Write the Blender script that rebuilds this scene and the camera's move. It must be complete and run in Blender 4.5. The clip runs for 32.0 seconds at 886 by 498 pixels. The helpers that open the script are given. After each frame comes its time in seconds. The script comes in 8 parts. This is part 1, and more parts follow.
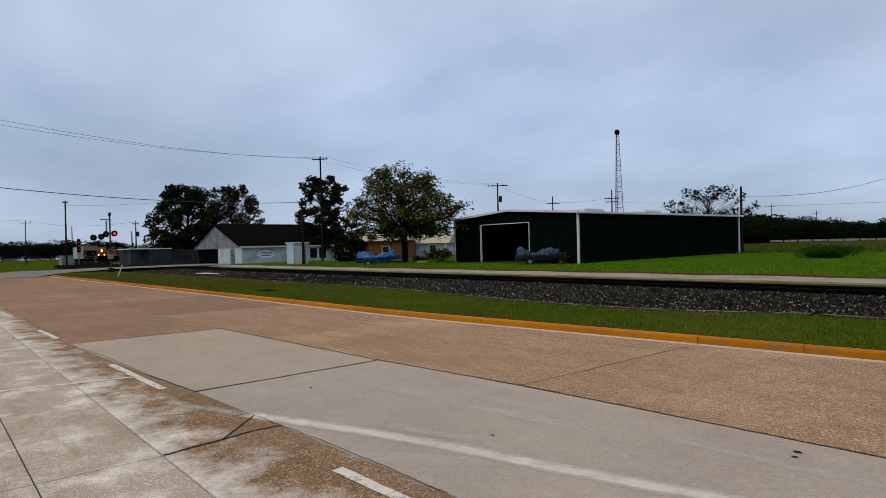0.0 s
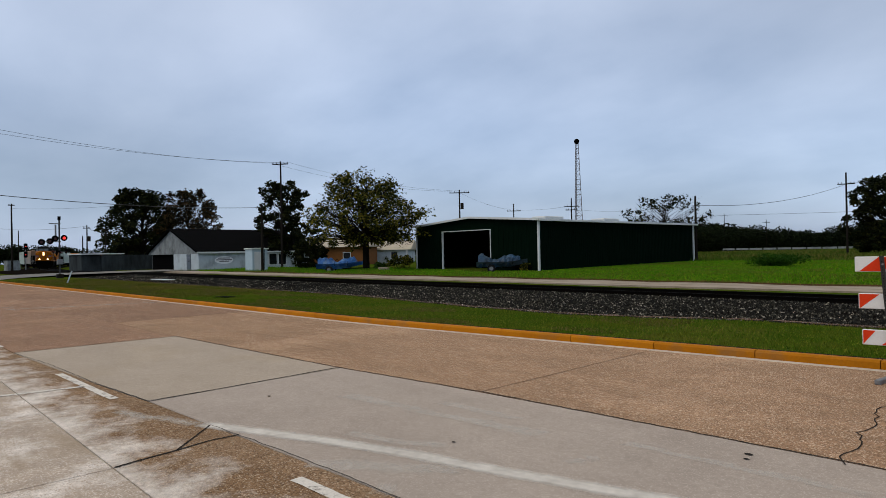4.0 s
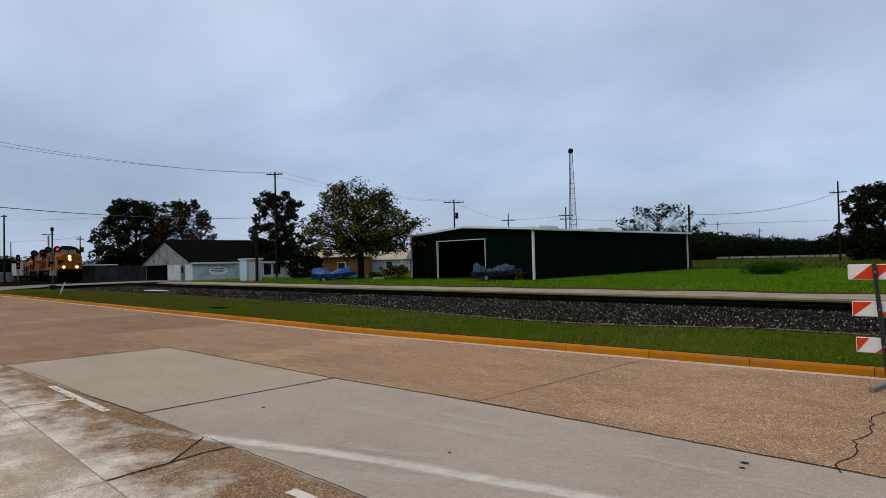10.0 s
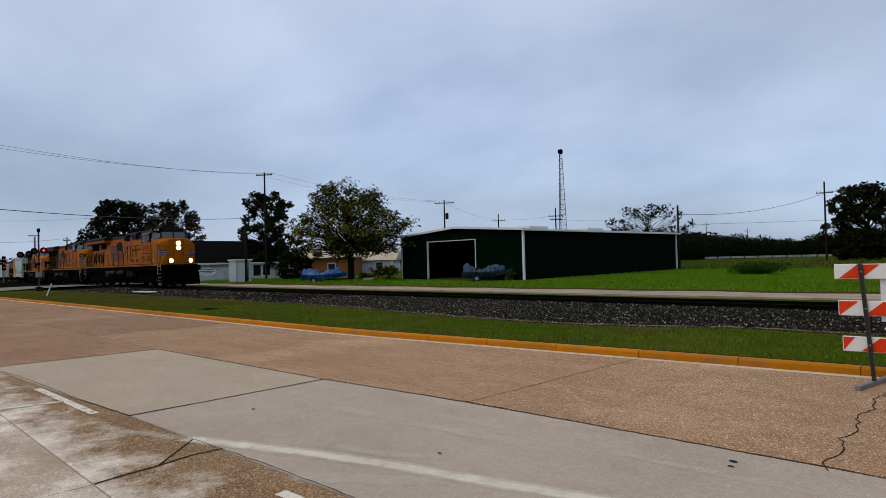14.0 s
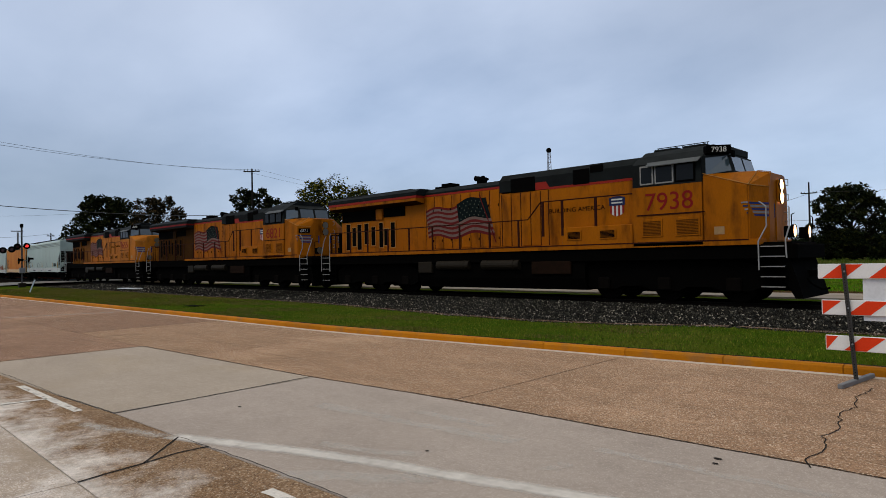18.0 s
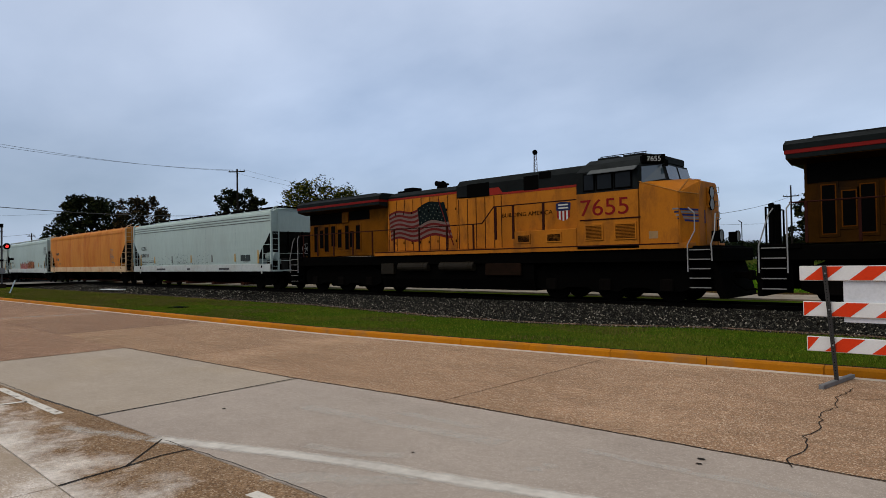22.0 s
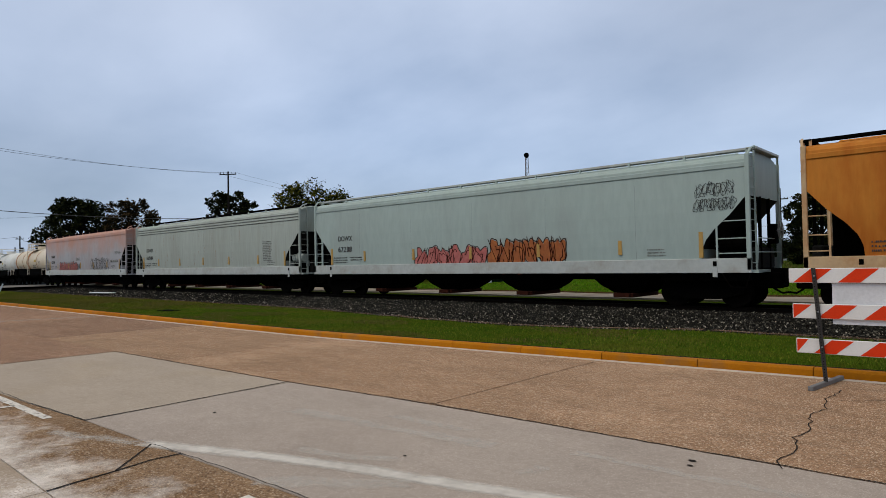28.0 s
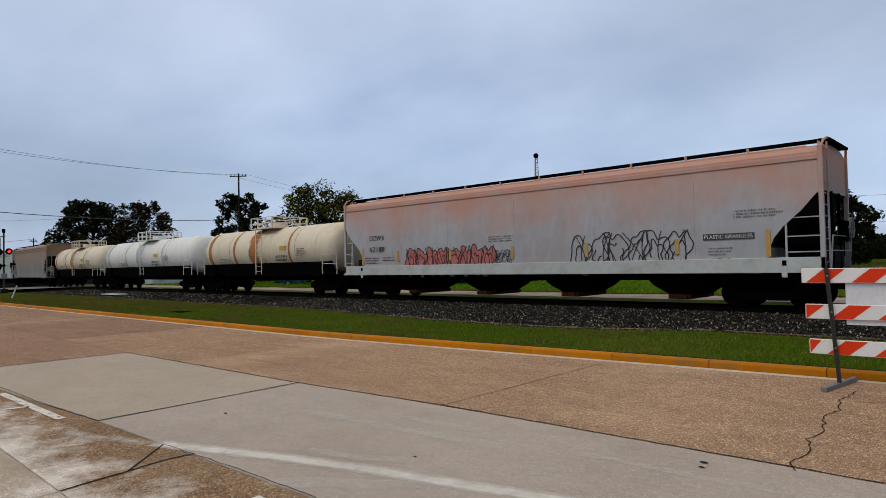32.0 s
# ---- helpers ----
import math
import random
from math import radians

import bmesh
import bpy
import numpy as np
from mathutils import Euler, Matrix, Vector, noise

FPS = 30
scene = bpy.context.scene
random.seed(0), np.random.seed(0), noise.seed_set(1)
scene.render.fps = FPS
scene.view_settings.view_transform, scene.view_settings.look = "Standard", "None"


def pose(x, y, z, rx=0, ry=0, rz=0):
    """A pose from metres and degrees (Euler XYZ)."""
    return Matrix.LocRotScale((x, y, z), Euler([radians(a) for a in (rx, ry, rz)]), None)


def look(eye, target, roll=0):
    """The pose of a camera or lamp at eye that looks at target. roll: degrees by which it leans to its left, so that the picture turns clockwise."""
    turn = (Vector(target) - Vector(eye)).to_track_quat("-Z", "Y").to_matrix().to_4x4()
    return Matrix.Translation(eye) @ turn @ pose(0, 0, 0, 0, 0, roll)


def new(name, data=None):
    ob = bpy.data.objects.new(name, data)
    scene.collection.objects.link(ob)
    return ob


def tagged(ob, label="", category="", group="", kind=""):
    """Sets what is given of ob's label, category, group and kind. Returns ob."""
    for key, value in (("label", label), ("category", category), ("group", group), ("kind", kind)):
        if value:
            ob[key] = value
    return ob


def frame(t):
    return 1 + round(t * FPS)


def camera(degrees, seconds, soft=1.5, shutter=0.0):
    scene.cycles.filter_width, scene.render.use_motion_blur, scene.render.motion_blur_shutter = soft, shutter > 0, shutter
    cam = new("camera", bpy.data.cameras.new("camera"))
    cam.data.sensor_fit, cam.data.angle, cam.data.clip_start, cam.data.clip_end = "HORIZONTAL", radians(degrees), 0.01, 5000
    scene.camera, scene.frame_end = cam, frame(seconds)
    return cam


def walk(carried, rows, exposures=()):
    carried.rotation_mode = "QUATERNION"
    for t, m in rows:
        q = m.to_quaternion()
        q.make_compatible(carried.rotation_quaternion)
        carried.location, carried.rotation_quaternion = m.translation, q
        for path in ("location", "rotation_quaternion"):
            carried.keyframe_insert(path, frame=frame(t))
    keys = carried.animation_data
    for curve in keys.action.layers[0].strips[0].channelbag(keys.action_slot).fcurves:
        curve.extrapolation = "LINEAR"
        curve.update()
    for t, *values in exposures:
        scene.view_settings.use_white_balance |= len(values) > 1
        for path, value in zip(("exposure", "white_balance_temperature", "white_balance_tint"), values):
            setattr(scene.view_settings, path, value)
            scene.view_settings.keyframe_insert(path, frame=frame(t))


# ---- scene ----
# World: x runs along the railway (trains come towards +x), y away from the street, z up. The road lies at z = 0.
DURATION = 32.0
EYE = (0.0, 0.0, 1.65)
cam = camera(70.46, DURATION, soft=0.5)


def aim(yaw, pitch, roll):
    return pose(*EYE, 90 + pitch, 0, yaw) @ pose(0, 0, 0, 0, 0, roll)


walk(cam, [(t, aim(yaw, pitch, roll)) for t, yaw, pitch, roll in (
    (0, 49.97, -0.26, -1.33), (0.5, 49.09, -0.24, -1.20), (1, 48.43, -0.16, -1.08), (1.5, 47.91, -0.02, -0.99),
    (2, 47.46, 0.09, -0.96), (2.5, 47.06, 0.12, -0.99), (3, 46.75, 0.14, -1.02), (3.5, 46.52, 0.18, -1.03),
    (5.5, 46.46, 0.54, -1.05), (6, 46.43, 0.59, -1.05), (6.5, 46.39, 0.63, -1.10), (7, 46.35, 0.70, -1.16),
    (7.5, 46.31, 0.79, -1.20), (8, 46.29, 0.85, -1.23), (8.5, 46.23, 0.91, -1.25), (9, 46.14, 0.99, -1.24),
    (9.5, 46.05, 1.08, -1.26), (10, 45.97, 1.14, -1.30), (10.5, 45.87, 1.16, -1.34), (11, 45.74, 1.18, -1.35),
    (11.5, 45.61, 1.19, -1.35), (12, 45.48, 1.19, -1.35), (12.5, 45.39, 1.20, -1.37), (13, 45.32, 1.19, -1.38),
    (13.5, 45.22, 1.19, -1.40), (14, 45.08, 1.17, -1.42), (14.5, 44.93, 1.13, -1.44), (16.5, 44.39, 1.05, -1.35),
    (17, 44.28, 0.99, -1.27), (17.5, 44.14, 0.96, -1.20), (18, 44.01, 0.95, -1.13), (18.5, 43.89, 0.95, -1.04),
    (19, 43.77, 0.96, -0.94), (19.5, 43.63, 0.96, -0.90), (20, 43.47, 0.97, -0.94), (20.5, 43.30, 0.97, -0.99),
    (21, 43.12, 0.98, -0.99), (21.5, 42.94, 1.02, -0.99), (22, 42.76, 1.05, -1.01), (22.5, 42.62, 1.07, -1.04),
    (23, 42.53, 1.09, -1.05), (23.5, 42.45, 1.12, -1.05), (24, 42.37, 1.15, -1.07), (24.5, 42.27, 1.16, -1.10),
    (25, 42.15, 1.16, -1.12), (25.5, 42.04, 1.19, -1.16), (27.5, 41.99, 1.27, -1.01), (28, 42.01, 1.29, -1.06),
    (28.5, 42.00, 1.30, -1.10), (29, 41.99, 1.32, -1.14), (29.5, 42.05, 1.34, -1.18), (30, 42.17, 1.35, -1.21),
    (30.5, 42.28, 1.36, -1.24), (31, 42.36, 1.37, -1.24), (31.5, 42.54, 1.39, -1.21), (32, 42.88, 1.39, -1.20))])

# ---------------------------------------------------------------- light
SUN_HEIGHT, SUN_TURN = 48.0, 200.0


def make_world():
    w = bpy.data.worlds.new("overcast_sky")
    scene.world = w
    w.use_nodes = True
    nt = w.node_tree
    nt.nodes.clear()
    N, L = nt.nodes.new, nt.links.new
    sky = N("ShaderNodeTexSky")
    sky.sky_type = "NISHITA"
    sky.sun_disc = False
    sky.sun_elevation, sky.sun_rotation = radians(SUN_HEIGHT), radians(SUN_TURN)
    sky.air_density, sky.dust_density, sky.ozone_density = 1.0, 1.0, 2.0
    co = N("ShaderNodeTexCoord")
    sep = N("ShaderNodeSeparateXYZ")
    L(co.outputs["Generated"], sep.inputs[0])
    # flatten the direction onto a cloud ceiling
    up = N("ShaderNodeMath"); up.operation = "ADD"; up.inputs[1].default_value = 0.34
    mx = N("ShaderNodeMath"); mx.operation = "MAXIMUM"; mx.inputs[1].default_value = 0.0
    L(sep.outputs["Z"], mx.inputs[0]); L(mx.outputs[0], up.inputs[0])
    div = N("ShaderNodeVectorMath"); div.operation = "DIVIDE"
    L(co.outputs["Generated"], div.inputs[0]); L(up.outputs[0], div.inputs[1])
    mapping = N("ShaderNodeMapping")
    mapping.inputs["Scale"].default_value = (1.0, 1.25, 1.0)
    mapping.inputs["Location"].default_value = (1.3, 0.4, 0.0)
    L(div.outputs[0], mapping.inputs["Vector"])
    n1 = N("ShaderNodeTexNoise")
    n1.inputs["Scale"].default_value, n1.inputs["Detail"].default_value, n1.inputs["Roughness"].default_value = 1.25, 6, 0.5
    n1.inputs["Distortion"].default_value = 0.1
    L(mapping.outputs[0], n1.inputs["Vector"])
    ramp = N("ShaderNodeValToRGB")
    ramp.color_ramp.elements[0].position, ramp.color_ramp.elements[0].color = 0.30, CLOUD_DARK
    ramp.color_ramp.elements[1].position, ramp.color_ramp.elements[1].color = 0.70, CLOUD_LIGHT
    L(n1.outputs["Fac"], ramp.inputs[0])
    # the cloud deck is thinner, whiter and brighter overhead than towards the horizon
    rise = N("ShaderNodeValToRGB")
    e = rise.color_ramp.elements
    e[0].position, e[0].color = 0.0, (0.72, 0.80, 0.93, 1)
    e[1].position, e[1].color = 1.0, (2.05, 1.72, 1.18, 1)
    for at, col in ((0.12, (0.86, 0.91, 0.97, 1)), (0.42, (1.02, 1.02, 1.02, 1)), (0.66, (1.6, 1.42, 1.12, 1))):
        e.new(at).color = col
    L(mx.outputs[0], rise.inputs[0])
    mul = N("ShaderNodeVectorMath"); mul.operation = "MULTIPLY"
    L(ramp.outputs[0], mul.inputs[0]); L(rise.outputs[0], mul.inputs[1])
    # broad uneven thickness of the cloud deck
    far = N("ShaderNodeMapping")
    far.inputs["Location"].default_value = (27.8, 19.6, 2.3)
    L(div.outputs[0], far.inputs["Vector"])
    n2 = N("ShaderNodeTexNoise")
    n2.inputs["Scale"].default_value, n2.inputs["Detail"].default_value = 1.0, 0.0
    L(far.outputs[0], n2.inputs["Vector"])
    thick = N("ShaderNodeMapRange")
    thick.inputs["To Min"].default_value, thick.inputs["To Max"].default_value = 0.63, 1.37
    L(n2.outputs["Fac"], thick.inputs["Value"])
    mul2 = N("ShaderNodeVectorMath"); mul2.operation = "SCALE"
    L(mul.outputs[0], mul2.inputs[0]); L(thick.outputs[0], mul2.inputs["Scale"])
    b1 = N("ShaderNodeBackground"); b1.inputs["Strength"].default_value = 0.03
    L(sky.outputs[0], b1.inputs["Color"])
    b2 = N("ShaderNodeBackground"); b2.inputs["Strength"].default_value = 0.95
    L(mul2.outputs[0], b2.inputs["Color"])
    add = N("ShaderNodeAddShader")
    L(b1.outputs[0], add.inputs[0]); L(b2.outputs[0], add.inputs[1])
    out = N("ShaderNodeOutputWorld")
    L(add.outputs[0], out.inputs["Surface"])


CLOUD_DARK, CLOUD_LIGHT = (0.294, 0.361, 0.486, 1), (0.528, 0.592, 0.722, 1)
make_world()
sun_data = bpy.data.lights.new("sun", "SUN")
sun_data.energy, sun_data.angle, sun_data.color = 1.0, radians(25), (1.0, 0.90, 0.74)
sun = new("sun", sun_data)
sun.matrix_world = look((0, 0, 60), (math.sin(radians(SUN_TURN)) * -40, math.cos(radians(SUN_TURN)) * -40, 60 - 40 * math.tan(radians(SUN_HEIGHT))))
scene.view_settings.exposure = 0.0

# ---------------------------------------------------------------- materials


def surface(name, base, second=None, rough=0.8, metal=0.0, scale=3.0, fine=40.0, bump=0.15, amount=0.5, stain=None,
            stain_scale=0.7, stain_amount=0.0, vary=0.0, coat=0.0, stretch=(1, 1, 1), gloss=0.5, dist=0.01):
    """A worn surface: two scales of colour noise, an optional stain of a third colour, fine relief."""
    m = bpy.data.materials.new(name)
    m.use_nodes = True
    nt = m.node_tree
    N, L = nt.nodes.new, nt.links.new
    b = nt.nodes["Principled BSDF"]
    second = second or tuple(c * 0.7 for c in base)
    co = N("ShaderNodeTexCoord")
    mp = N("ShaderNodeMapping")
    mp.inputs["Scale"].default_value = stretch
    L(co.outputs["Object"], mp.inputs["Vector"])

    def noise_of(s, detail=6):
        n = N("ShaderNodeTexNoise")
        n.inputs["Scale"].default_value, n.inputs["Detail"].default_value, n.inputs["Roughness"].default_value = s, detail, 0.6
        L(mp.outputs[0], n.inputs["Vector"])
        return n

    def mix(fac, a, c):
        x = N("ShaderNodeMix")
        x.data_type = "RGBA"
        for sock, v in ((x.inputs[0], fac), (x.inputs[6], a), (x.inputs[7], c)):
            if isinstance(v, tuple):
                sock.default_value = (*v, 1)
            elif isinstance(v, float):
                sock.default_value = v
            else:
                L(v, sock)
        return x.outputs[2]

    def ramp_of(sock, lo, hi, top=1.0):
        r = N("ShaderNodeMapRange")
        r.inputs["From Min"].default_value, r.inputs["From Max"].default_value = lo, hi
        r.inputs["To Max"].default_value = top
        L(sock, r.inputs["Value"])
        return r.outputs[0]

    big, small = noise_of(scale), noise_of(fine, 4)
    c = mix(ramp_of(big.outputs["Fac"], 0.35, 0.68, amount), base, second)
    c = mix(ramp_of(small.outputs["Fac"], 0.35, 0.7, amount * 0.6), c, tuple(min(1, v * 0.55) for v in base))
    if stain:
        c = mix(ramp_of(noise_of(stain_scale, 8).outputs["Fac"], 0.5, 0.72, stain_amount), c, stain)
    if vary:
        info = N("ShaderNodeObjectInfo")
        hsv = N("ShaderNodeHueSaturation")
        L(c, hsv.inputs["Color"])
        v = N("ShaderNodeMapRange")
        v.inputs["To Min"].default_value, v.inputs["To Max"].default_value = 1 - vary, 1 + vary
        L(info.outputs["Random"], v.inputs["Value"])
        L(v.outputs[0], hsv.inputs["Value"])
        c = hsv.outputs["Color"]
    L(c, b.inputs["Base Color"])
    b.inputs["Metallic"].default_value = metal
    b.inputs["Specular IOR Level"].default_value = gloss
    b.inputs["Coat Weight"].default_value = coat
    rr = N("ShaderNodeMapRange")
    rr.inputs["To Min"].default_value, rr.inputs["To Max"].default_value = max(0.05, rough - 0.12), min(1, rough + 0.12)
    L(big.outputs["Fac"], rr.inputs["Value"])
    L(rr.outputs[0], b.inputs["Roughness"])
    if bump:
        bp = N("ShaderNodeBump")
        bp.inputs["Strength"].default_value, bp.inputs["Distance"].default_value = bump, dist
        L(small.outputs["Fac"], bp.inputs["Height"])
        L(bp.outputs[0], b.inputs["Normal"])
    return m


def glow(name, color, strength):
    m = bpy.data.materials.new(name)
    m.use_nodes = True
    b = m.node_tree.nodes["Principled BSDF"]
    b.inputs["Base Color"].default_value = (*color, 1)
    b.inputs["Emission Color"].default_value = (*color, 1)
    b.inputs["Emission Strength"].default_value = strength
    return m


def pane_glass(name, tint=(0.02, 0.03, 0.035), gloss=0.8, rough=0.06):
    m = bpy.data.materials.new(name)
    m.use_nodes = True
    b = m.node_tree.nodes["Principled BSDF"]
    b.inputs["Base Color"].default_value = (*tint, 1)
    b.inputs["Roughness"].default_value = rough
    b.inputs["Specular IOR Level"].default_value = gloss
    return m


# ---------------------------------------------------------------- mesh helpers


def part(name, bm, material, parent=None, label="", smooth=False):
    me = bpy.data.meshes.new(name)
    bm.normal_update()
    bm.to_mesh(me)
    bm.free()
    for m in (material if isinstance(material, (list, tuple)) else [material]):
        me.materials.append(m)
    if smooth:
        for p in me.polygons:
            p.use_smooth = True
    ob = new(name, me)
    if parent:
        ob.parent = parent
    return tagged(ob, label)


def from_lists(name, verts, faces, material, parent=None, label="", smooth=False):
    me = bpy.data.meshes.new(name)
    me.from_pydata(verts, [], faces)
    me.materials.append(material)
    if smooth:
        for p in me.polygons:
            p.use_smooth = True
    ob = new(name, me)
    if parent:
        ob.parent = parent
    return tagged(ob, label)


def box(bm, x0, x1, y0, y1, z0, z1, bevel=0.0, m=None):
    """A box between the given bounds, its edges rounded by bevel, then turned by m."""
    vs = [bm.verts.new(p) for p in ((x0, y0, z0), (x1, y0, z0), (x1, y1, z0), (x0, y1, z0), (x0, y0, z1), (x1, y0, z1), (x1, y1, z1), (x0, y1, z1))]
    fs = [bm.faces.new([vs[i] for i in f]) for f in ((0, 3, 2, 1), (4, 5, 6, 7), (0, 1, 5, 4), (1, 2, 6, 5), (2, 3, 7, 6), (3, 0, 4, 7))]
    made = vs
    if bevel:
        es = list({e for f in fs for e in f.edges})
        r = bmesh.ops.bevel(bm, geom=es, offset=bevel, segments=1, affect="EDGES", profile=0.5)
        made = list({v for f in r["faces"] for v in f.verts} | {v for v in vs if v.is_valid})
    if m is not None:
        bmesh.ops.transform(bm, matrix=m, verts=made)
    return bm


def tube(bm, a, b, r0, r1=None, sides=8, caps=True):
    """A round bar from a to b."""
    a, b = Vector(a), Vector(b)
    r1 = r0 if r1 is None else r1
    q = (b - a).to_track_quat("Z", "Y")
    rings = []
    for p, r in ((a, r0), (b, r1)):
        rings.append([bm.verts.new(p + q @ Vector((r * math.cos(i * math.tau / sides), r * math.sin(i * math.tau / sides), 0))) for i in range(sides)])
    for i in range(sides):
        j = (i + 1) % sides
        bm.faces.new((rings[0][i], rings[0][j], rings[1][j], rings[1][i]))
    if caps:
        bm.faces.new(rings[0][::-1])
        bm.faces.new(rings[1])
    return bm


def chain(bm, pts, r, sides=6):
    """A bent round bar through the points, in one piece."""
    pts = [Vector(p) for p in pts]
    q = (pts[1] - pts[0]).to_track_quat("Z", "Y")
    way = pts[1] - pts[0]
    last = None
    for i, p in enumerate(pts):
        d = (pts[min(i + 1, len(pts) - 1)] - p).normalized() + (p - pts[max(i - 1, 0)]).normalized()
        q = way.rotation_difference(d) @ q
        way = d
        ring = [bm.verts.new(p + q @ Vector((r * math.cos(k * math.tau / sides), r * math.sin(k * math.tau / sides), 0))) for k in range(sides)]
        if last:
            for k in range(sides):
                j = (k + 1) % sides
                bm.faces.new((last[k], last[j], ring[j], ring[k]))
        else:
            bm.faces.new(ring[::-1])
        last = ring
    bm.faces.new(last)
    return bm


def extrude(bm, outline, a, b, axis="x"):
    """A closed outline of (u, v) drawn from a to b along an axis: x (u=y, v=z) or y (u=x, v=z)."""
    put = (lambda w, u, v: (w, u, v)) if axis == "x" else (lambda w, u, v: (u, w, v))
    lo = [bm.verts.new(put(a, u, v)) for u, v in outline]
    hi = [bm.verts.new(put(b, u, v)) for u, v in outline]
    n = len(outline)
    for i in range(n):
        j = (i + 1) % n
        bm.faces.new((lo[i], lo[j], hi[j], hi[i]))
    bm.faces.new(lo[::-1])
    bm.faces.new(hi)
    bmesh.ops.recalc_face_normals(bm, faces=bm.faces[:])
    return bm


def thing(name, m, label, category, group="", kind=""):
    ob = new(name)
    ob.empty_display_size = 0.2
    ob.matrix_world = m
    return tagged(ob, label, category, group, kind)


B = bmesh.new


def pebbled(name, tone, dark, light, pebble=38.0, wash=None, wash_scale=0.5, wash_amount=0.5, vary=0.0, bump=0.6, fade=None, mottle=0.16, smear=None):
    """Concrete with its stones showing: pebbles of mixed colour in worn mortar. fade: (colour, y0, y1), a pale overspray that thins out along y."""
    m = surface(name, tone, tuple(c * 0.82 for c in tone), rough=0.85, scale=0.7, fine=16, bump=0, amount=0.6, stain=wash, stain_scale=wash_scale, stain_amount=wash_amount, vary=vary, gloss=0.05)
    nt = m.node_tree
    N, L = nt.nodes.new, nt.links.new
    bs = nt.nodes["Principled BSDF"]
    src = bs.inputs["Base Color"].links[0].from_socket
    co = N("ShaderNodeTexCoord")
    vor = N("ShaderNodeTexVoronoi")
    vor.inputs["Scale"].default_value = pebble
    L(co.outputs["Object"], vor.inputs["Vector"])
    sep = N("ShaderNodeSeparateColor")
    L(vor.outputs["Color"], sep.inputs[0])
    for chan, lo, hi, col, top in (("Red", 0.62, 0.80, dark, 0.75), ("Green", 0.80, 0.90, light, 0.8)):
        r = N("ShaderNodeMapRange")
        r.inputs["From Min"].default_value, r.inputs["From Max"].default_value, r.inputs["To Max"].default_value = lo, hi, top
        L(sep.outputs[chan], r.inputs["Value"])
        x = N("ShaderNodeMix"); x.data_type = "RGBA"
        L(r.outputs[0], x.inputs[0]); L(src, x.inputs[6]); x.inputs[7].default_value = (*col, 1)
        src = x.outputs[2]
    if fade:
        col, y0, y1 = fade
        geo, sp = N("ShaderNodeTexCoord"), N("ShaderNodeSeparateXYZ")
        L(geo.outputs["Object"], sp.inputs[0])
        nz = N("ShaderNodeTexNoise")
        nz.inputs["Scale"].default_value, nz.inputs["Detail"].default_value, nz.inputs["Roughness"].default_value = 2.0, 10, 0.68
        L(geo.outputs["Object"], nz.inputs["Vector"])
        ad = N("ShaderNodeMath"); ad.operation = "MULTIPLY_ADD"; ad.inputs[1].default_value = 2.6
        L(nz.outputs["Fac"], ad.inputs[0]); L(sp.outputs["Y"], ad.inputs[2])
        r = N("ShaderNodeMapRange")
        r.inputs["From Min"].default_value, r.inputs["From Max"].default_value = y1 + 1.3, y0 + 1.3
        r.inputs["To Max"].default_value = 0.82
        L(ad.outputs[0], r.inputs["Value"])
        x = N("ShaderNodeMix"); x.data_type = "RGBA"
        L(r.outputs[0], x.inputs[0]); L(src, x.inputs[6]); x.inputs[7].default_value = (*col, 1)
        src = x.outputs[2]
    # traffic wear and dirt: long soft streaks along the street, and small clumps of lighter and darker stones
    mp = N("ShaderNodeMapping")
    mp.inputs["Scale"].default_value = (0.45, 1.5, 1.0)
    L(co.outputs["Object"], mp.inputs["Vector"])
    for vec, sc, amt in ((mp.outputs[0], 1.1, mottle), (co.outputs["Object"], 4.5, mottle * 0.9), (co.outputs["Object"], 24.0, mottle * 1.2)):
        nz = N("ShaderNodeTexNoise")
        nz.inputs["Scale"].default_value, nz.inputs["Detail"].default_value, nz.inputs["Roughness"].default_value = sc, 7, 0.65
        L(vec, nz.inputs["Vector"])
        r = N("ShaderNodeMapRange")
        r.inputs["From Min"].default_value, r.inputs["From Max"].default_value = 0.28, 0.72
        r.inputs["To Min"].default_value, r.inputs["To Max"].default_value = 1 - amt, 1 + amt
        L(nz.outputs["Fac"], r.inputs["Value"])
        hs = N("ShaderNodeHueSaturation")
        L(src, hs.inputs["Color"]); L(r.outputs[0], hs.inputs["Value"])
        src = hs.outputs["Color"]
    if smear:
        nz = N("ShaderNodeTexNoise")
        nz.inputs["Scale"].default_value, nz.inputs["Detail"].default_value, nz.inputs["Roughness"].default_value = 1.5, 9, 0.62
        L(mp.outputs[0], nz.inputs["Vector"])
        r = N("ShaderNodeMapRange")
        r.inputs["From Min"].default_value, r.inputs["From Max"].default_value, r.inputs["To Max"].default_value = 0.50, 0.66, 0.70
        L(nz.outputs["Fac"], r.inputs["Value"])
        x = N("ShaderNodeMix"); x.data_type = "RGBA"
        L(r.outputs[0], x.inputs[0]); L(src, x.inputs[6]); x.inputs[7].default_value = (*smear, 1)
        src = x.outputs[2]
    L(src, bs.inputs["Base Color"])
    bp = N("ShaderNodeBump")
    bp.inputs["Strength"].default_value, bp.inputs["Distance"].default_value = bump, 0.008
    L(vor.outputs["Distance"], bp.inputs["Height"])
    bp.invert = True
    L(bp.outputs[0], bs.inputs["Normal"])
    return m


